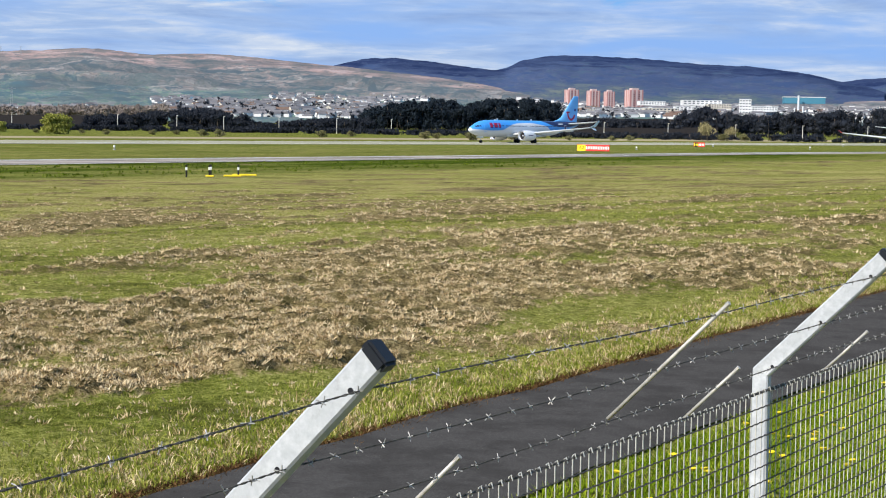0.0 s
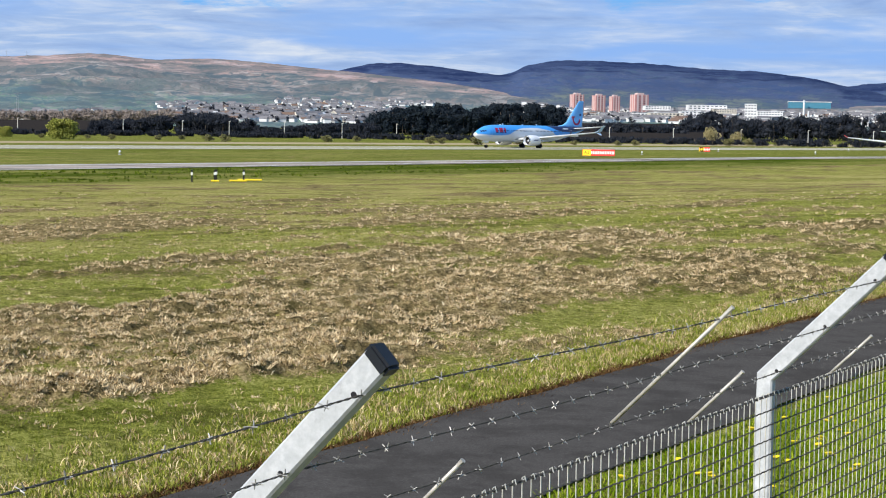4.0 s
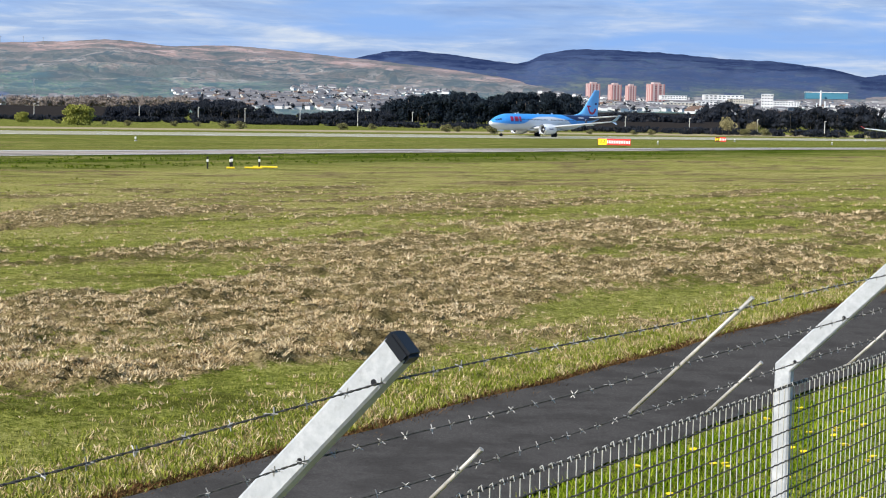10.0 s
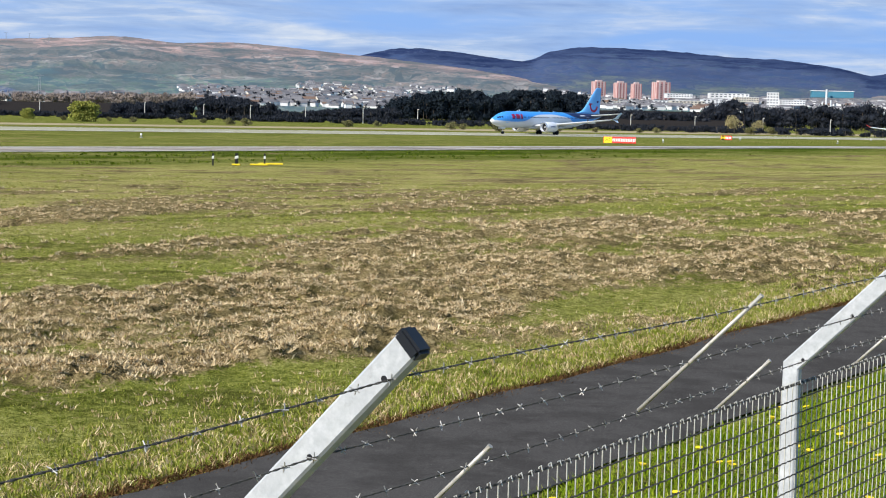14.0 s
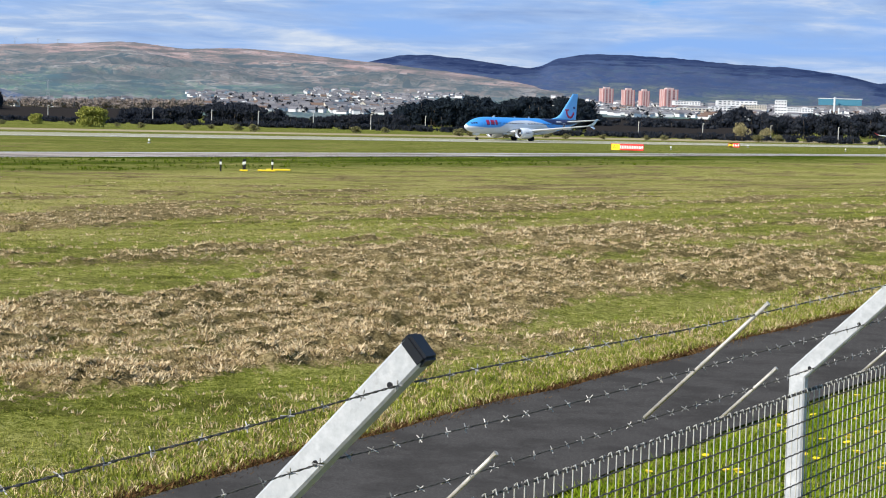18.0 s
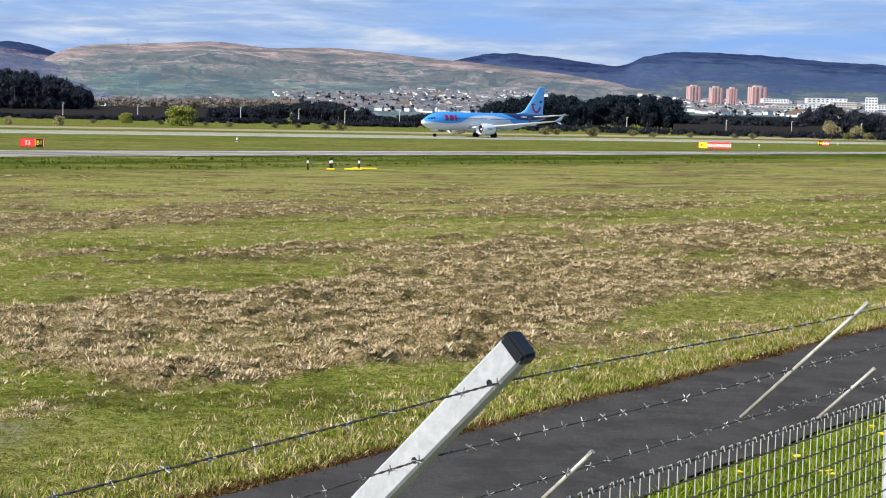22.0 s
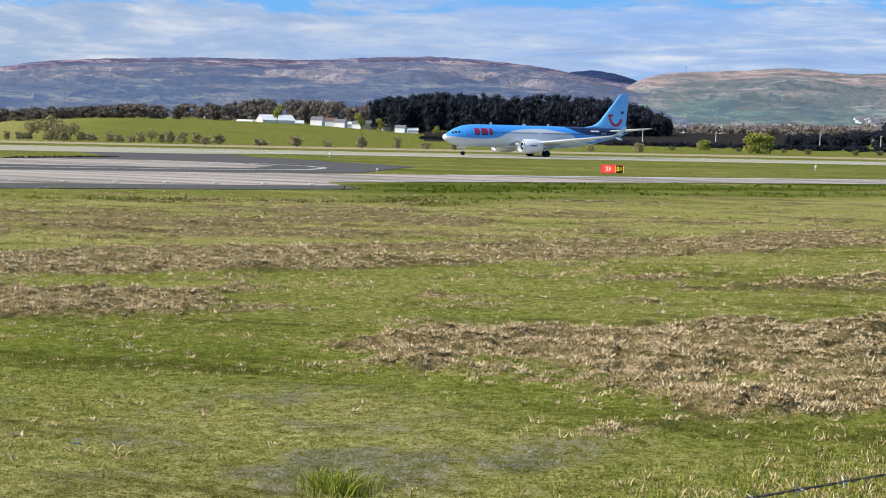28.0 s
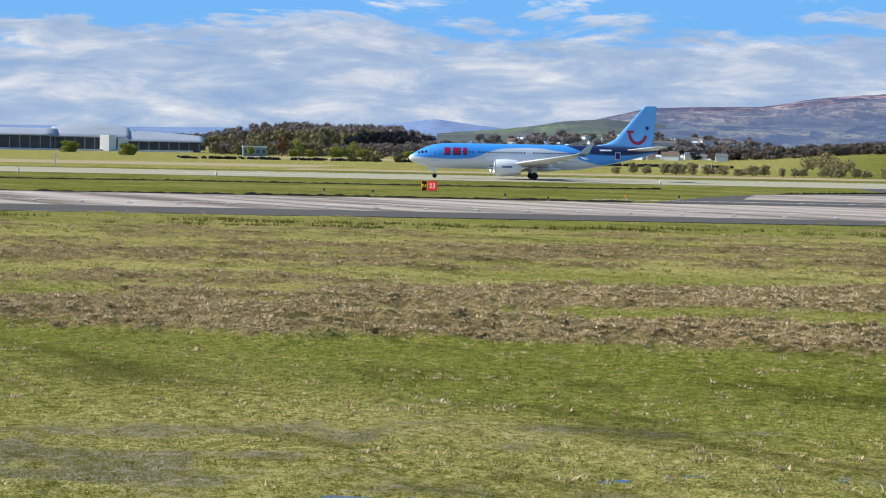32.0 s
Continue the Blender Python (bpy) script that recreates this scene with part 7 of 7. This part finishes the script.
def build_grass():
    rng = np.random.default_rng(21)
    x, y, r = sow(rng, 170000, 15, 118)
    ok, w, far = off_road(x, y)
    d, mud, lush = dryness(x, y), muddiness(x, y), lushness(x, y)
    field = ok & (w > far + 0.3) & (mud < 0.35)
    big = np.clip(r / 40, 0.8, 1.35)
    size = np.clip(0.085 + 0.03 * rng.normal(size=len(x)), 0.05, 0.19) * big
    k = field & (d + 0.13 * rng.normal(size=len(x)) > 0.58) & (lush < 0.6) & (clumps(x, y) > 0.42) & (rng.random(len(x)) < 0.20)
    V, F = blades(rng, x[k], y[k], size[k] * 0.75, size[k] * 1.0, 5, np.clip(r[k] * 0.0006, 0.013, 0.05), 1.3)
    grow("straw_blades", "straw-coloured blades of dead grass", V, F, "straw_blade")
    k = field & (d + 0.10 * rng.normal(size=len(x)) > 0.54) & (lush < 0.6) & (clumps(x, y) + 0.08 * rng.normal(size=len(x)) > 0.50)
    V, F = blades(rng, x[k], y[k], size[k] * 0.72 * rng.uniform(0.6, 1.3, k.sum()), size[k] * 0.62, 14, size[k] * 0.27, 0.95, True)
    grow("straw_tussocks", "matted straw-coloured tussocks of dead grass", V, F, "straw_mat")
    tufty = vnoise(x, y, 0.35, 41.0)
    k = field & (rng.random(len(x)) < 0.035 + 0.16 * np.clip(d - 0.12, 0, 0.5) + 0.10 * np.clip(tufty, 0, 1)) & (clumps(x, y) > 0.30) & (lush < 0.75) & (mud < 0.1)
    V, F = blades(rng, x[k], y[k], size[k] * 0.7, size[k] * 0.7, 3, np.clip(r[k] * 0.0005, 0.012, 0.04), 1.0)
    grow("pale_tufts", "scattered pale tufts of dead grass", V, F, "straw_blade")
    k = k & (rng.random(len(x)) < 0.8)
    V, F = blades(rng, x[k], y[k], size[k] * 0.66, size[k] * 0.48, 11, size[k] * 0.26, 1.0, True)
    grow("pale_hummocks", "small pale hummocks of dead grass", V, F, "straw_mat")
    x, y, r = sow(rng, 90000, 13, 118)
    ok, w, far = off_road(x, y)
    d, lush, mud = dryness(x, y), lushness(x, y), muddiness(x, y)
    k = ok & (w > far + 0.3) & (d + 0.15 * rng.normal(size=len(x)) < 0.5) & ((lush < 0.7) | (r < 60)) & ((mud < 0.28) | (rng.random(len(x)) < 0.45))
    h = np.clip(0.040 + 0.018 * rng.normal(size=len(x)), 0.02, 0.10) * np.clip(r / 40, 0.8, 1.9)
    V, F = blades(rng, x[k], y[k], h[k], h[k] * 1.8, 5, np.clip(r[k] * 0.0008, 0.013, 0.07), 0.7, True)
    grow("green_grass", "short green field grass with yellowed tips", V, F, "green_blade")
    x, y, r = sow(rng, 60000, 20, 250)
    lush = lushness(x, y)
    v = x * NR[0] + y * NR[1]
    u = x * DR[0] + y * DR[1]
    edge = np.interp(u, [-400, -252, -130, -60, -42, -30, 45, 300], [174, 166, 149, 138, 126, 117, 109, 100])
    k = (lush > 0.45) & (v < edge - 0.5) & (v > 60)
    h = 0.055 * np.clip(r / 40, 0.8, 3.2) * rng.uniform(0.6, 1.4, len(x))
    V, F = blades(rng, x[k], y[k], h[k], h[k] * 1.6, 5, np.clip(r[k] * 0.0008, 0.012, 0.12), 0.5)
    grow("lush_grass", "lush dark green grass", V, F, "dark_blade")
    # long grass on both sides of the road
    s = rng.uniform(2, 60, 16000)
    side = rng.random(16000)
    far = road_far(s)
    wv = far + 0.16 + np.abs(rng.normal(size=16000)) * 0.85
    x, y = 0.539 * s + WF[0] * wv, 0.842 * s + WF[1] * wv
    h = rng.uniform(0.03, 0.12, 16000)
    k = side < 0.6
    V, F = blades(rng, x[k], y[k], h[k], 0.08, 7, 0.010, 0.7)
    grow("road_verge_grass", "long fresh grass along the far edge of the road", V, F, "verge_blade")
    V, F = blades(rng, x[~k], y[~k], h[~k] * 0.9, 0.08, 6, 0.010, 0.9)
    grow("road_verge_straw", "dead blades along the road edge", V, F, "straw_blade")
    s = rng.uniform(2, 45, 30000)
    wv = rng.uniform(2.3, 6.95, 30000)
    x, y = 0.539 * s + WF[0] * wv, 0.842 * s + WF[1] * wv
    V, F = blades(rng, x, y, rng.uniform(0.05, 0.13, 30000), 0.10, 7, 0.018, 0.7, True)
    grow("fence_verge_grass", "bright green grass between fence and road", V, F, "fence_blade")
    # brown litter at the road's far edge
    s = rng.uniform(4, 60, 12000)
    wv = road_far(s) + 0.06 + rng.normal(size=12000) * 0.10
    x, y = 0.539 * s + WF[0] * wv, 0.842 * s + WF[1] * wv
    V, F = blades(rng, x, y, rng.uniform(0.03, 0.08, 12000), 0.07, 4, 0.03, 1.4, True)
    grow("edge_litter", "brown dead leaves and moss at the road's edge", V, F, "litter")
    # rushes before the taxiway
    u, v = rng.uniform(-40, 75, 2600), rng.uniform(97, 106, 2600)
    x, y = DR[0] * u + NR[0] * v, DR[1] * u + NR[1] * v
    k = vnoise(u * 0.25, v, 0.28, 51.0) > 0.38
    V, F = blades(rng, x[k], y[k], rng.uniform(0.14, 0.36, k.sum()), 0.35, 9, 0.05, 0.5, True)
    grow("rushes", "dark green clumps of rushes before the taxiway", V, F, "rush_blade")
    # one tall clump near the fence
    p = polar(27.8, 14.6)
    V, F = blades(rng, p.x + rng.normal(size=60) * 0.16, p.y + rng.normal(size=60) * 0.16, np.full(60, 0.17), 0.16, 9, 0.010, 0.8)
    grow("tall_grass_clump", "tall green clump of grass", V, F, "verge_blade")


build_grass()


def build_puddles():
    """Shallow rainwater standing in the washed-out turf."""
    m = Mat("rain_water", 0.06, spec=0.5)
    m.color((0.055, 0.050, 0.040))
    M["water"] = m.m
    rng = np.random.default_rng(61)
    for u, v, a in ((2.3, 14.7, 0.42), (1.7, 14.9, 0.30), (-0.4, 16.2, 0.28), (-1.2, 16.5, 0.24), (-2.4, 16.6, 0.22)):
        p = uv(u, v)
        gx, gy = np.meshgrid(np.linspace(-a, a, 9), np.linspace(-a * 0.4, a * 0.4, 9))
        level = float(np.quantile(ground_z(p.x + gx, p.y + gy), 0.42))
        ang = np.linspace(0, 2 * np.pi, 40, endpoint=False)
        rad = a * (1 + 0.22 * np.sin(3 * ang + rng.uniform(0, 6)) + 0.14 * np.sin(7 * ang + rng.uniform(0, 6)))
        bm = bmesh.new()
        bm.faces.new([bm.verts.new((p.x + DR[0] * q * math.cos(t) + NR[0] * q * 0.45 * math.sin(t), p.y + DR[1] * q * math.cos(t) + NR[1] * q * 0.45 * math.sin(t), level)) for q, t in zip(rad, ang)])
        bmesh.ops.recalc_face_normals(bm, faces=bm.faces[:])
        tagged(new("water_puddle", mesh_of("water_puddle", bm, M["water"])), "shallow rain puddle in washed-out grass", "puddle", kind="structure")


build_puddles()


def build_dandelions():
    M["dandelion"] = plain("dandelion_yellow", (0.85, 0.62, 0.01), 0.7)
    M["stem_green"] = plain("flower_stem_green", (0.12, 0.20, 0.03), 0.7)
    rng = np.random.default_rng(8)
    one = None
    for _ in range(190):
        s, w = rng.uniform(7, 26), rng.uniform(2.9, 6.6)
        x, y = 0.539 * s + WF[0] * w, 0.842 * s + WF[1] * w
        m = pose(x, y, float(land(x, y)), rng.uniform(-12, 12), rng.uniform(-12, 12), rng.uniform(0, 360)) @ Matrix.Diagonal((1, 1, rng.uniform(0.7, 1.3), 1))
        if one is None:
            one = thing("dandelion", "yellow dandelion in the grass by the fence", "flower", m, "dandelions")
            part("stem", cyl_bm(0.004, 0.003, (0, 0, -0.02), (0, 0, 0.17), 5), M["stem_green"], one)
            bm = bmesh.new()
            bmesh.ops.create_cone(bm, cap_ends=True, segments=9, radius1=0.018, radius2=0.038, depth=0.022, matrix=Matrix.Translation((0, 0, 0.175)))
            part("flower", bm, M["dandelion"], one, "yellow flower head")
        else:
            copy_thing(one, m)


build_dandelions()

# ---- the keyed motion ----
# seconds, metres down the run, metres across the field, heading
RUN = [
    (0.0, -305.6, 271.2, 223.6), (11.0, -305.6, 271.4, 223.6), (12.0, -305.6, 271.7, 223.6), (13.0, -305.4, 271.8, 223.6), (14.0, -304.8, 271.9, 223.6), (14.5, -304.3, 272.0, 223.6), (16.5, -300.3, 272.6, 224.0), (17.0, -298.7, 272.7, 224.1), (17.5, -296.6, 272.9, 224.2), (18.0, -294.2, 273.0, 224.3), (18.5, -291.3, 273.2, 224.6), (19.0, -287.8, 273.5, 224.9), (19.5, -283.8, 273.8, 225.2), (20.0, -279.1, 274.0, 225.5), (20.5, -273.9, 274.2, 226.0), (21.0, -268.1, 274.5, 226.5), (21.5, -261.8, 274.8, 226.9), (22.0, -254.9, 275.0, 227.4), (22.5, -247.3, 275.2, 227.8), (23.0, -239.1, 275.4, 228.2), (23.5, -230.4, 275.6, 228.6), (24.0, -221.2, 275.8, 229.0), (24.5, -211.5, 275.8, 229.3), (26.5, -166.7, 275.6, 230.3), (27.0, -153.8, 275.3, 230.6), (27.5, -140.2, 274.6, 231.0), (28.0, -126.0, 273.6, 231.4), (28.5, -111.5, 272.2, 231.6), (29.0, -96.5, 270.8, 231.9), (29.5, -80.6, 269.4, 232.1), (30.0, -63.8, 268.0, 232.3), (30.5, -46.4, 266.1, 232.3), (31.0, -28.5, 264.2, 232.3), (31.5, -9.9, 262.4, 232.3), (32.0, 9.2, 260.8, 232.3)]


def motions():
    walk(airliner, [(t, pose(*uv(u, v, 0.06), 0, 0, h)) for t, u, v, h in RUN])


motions()
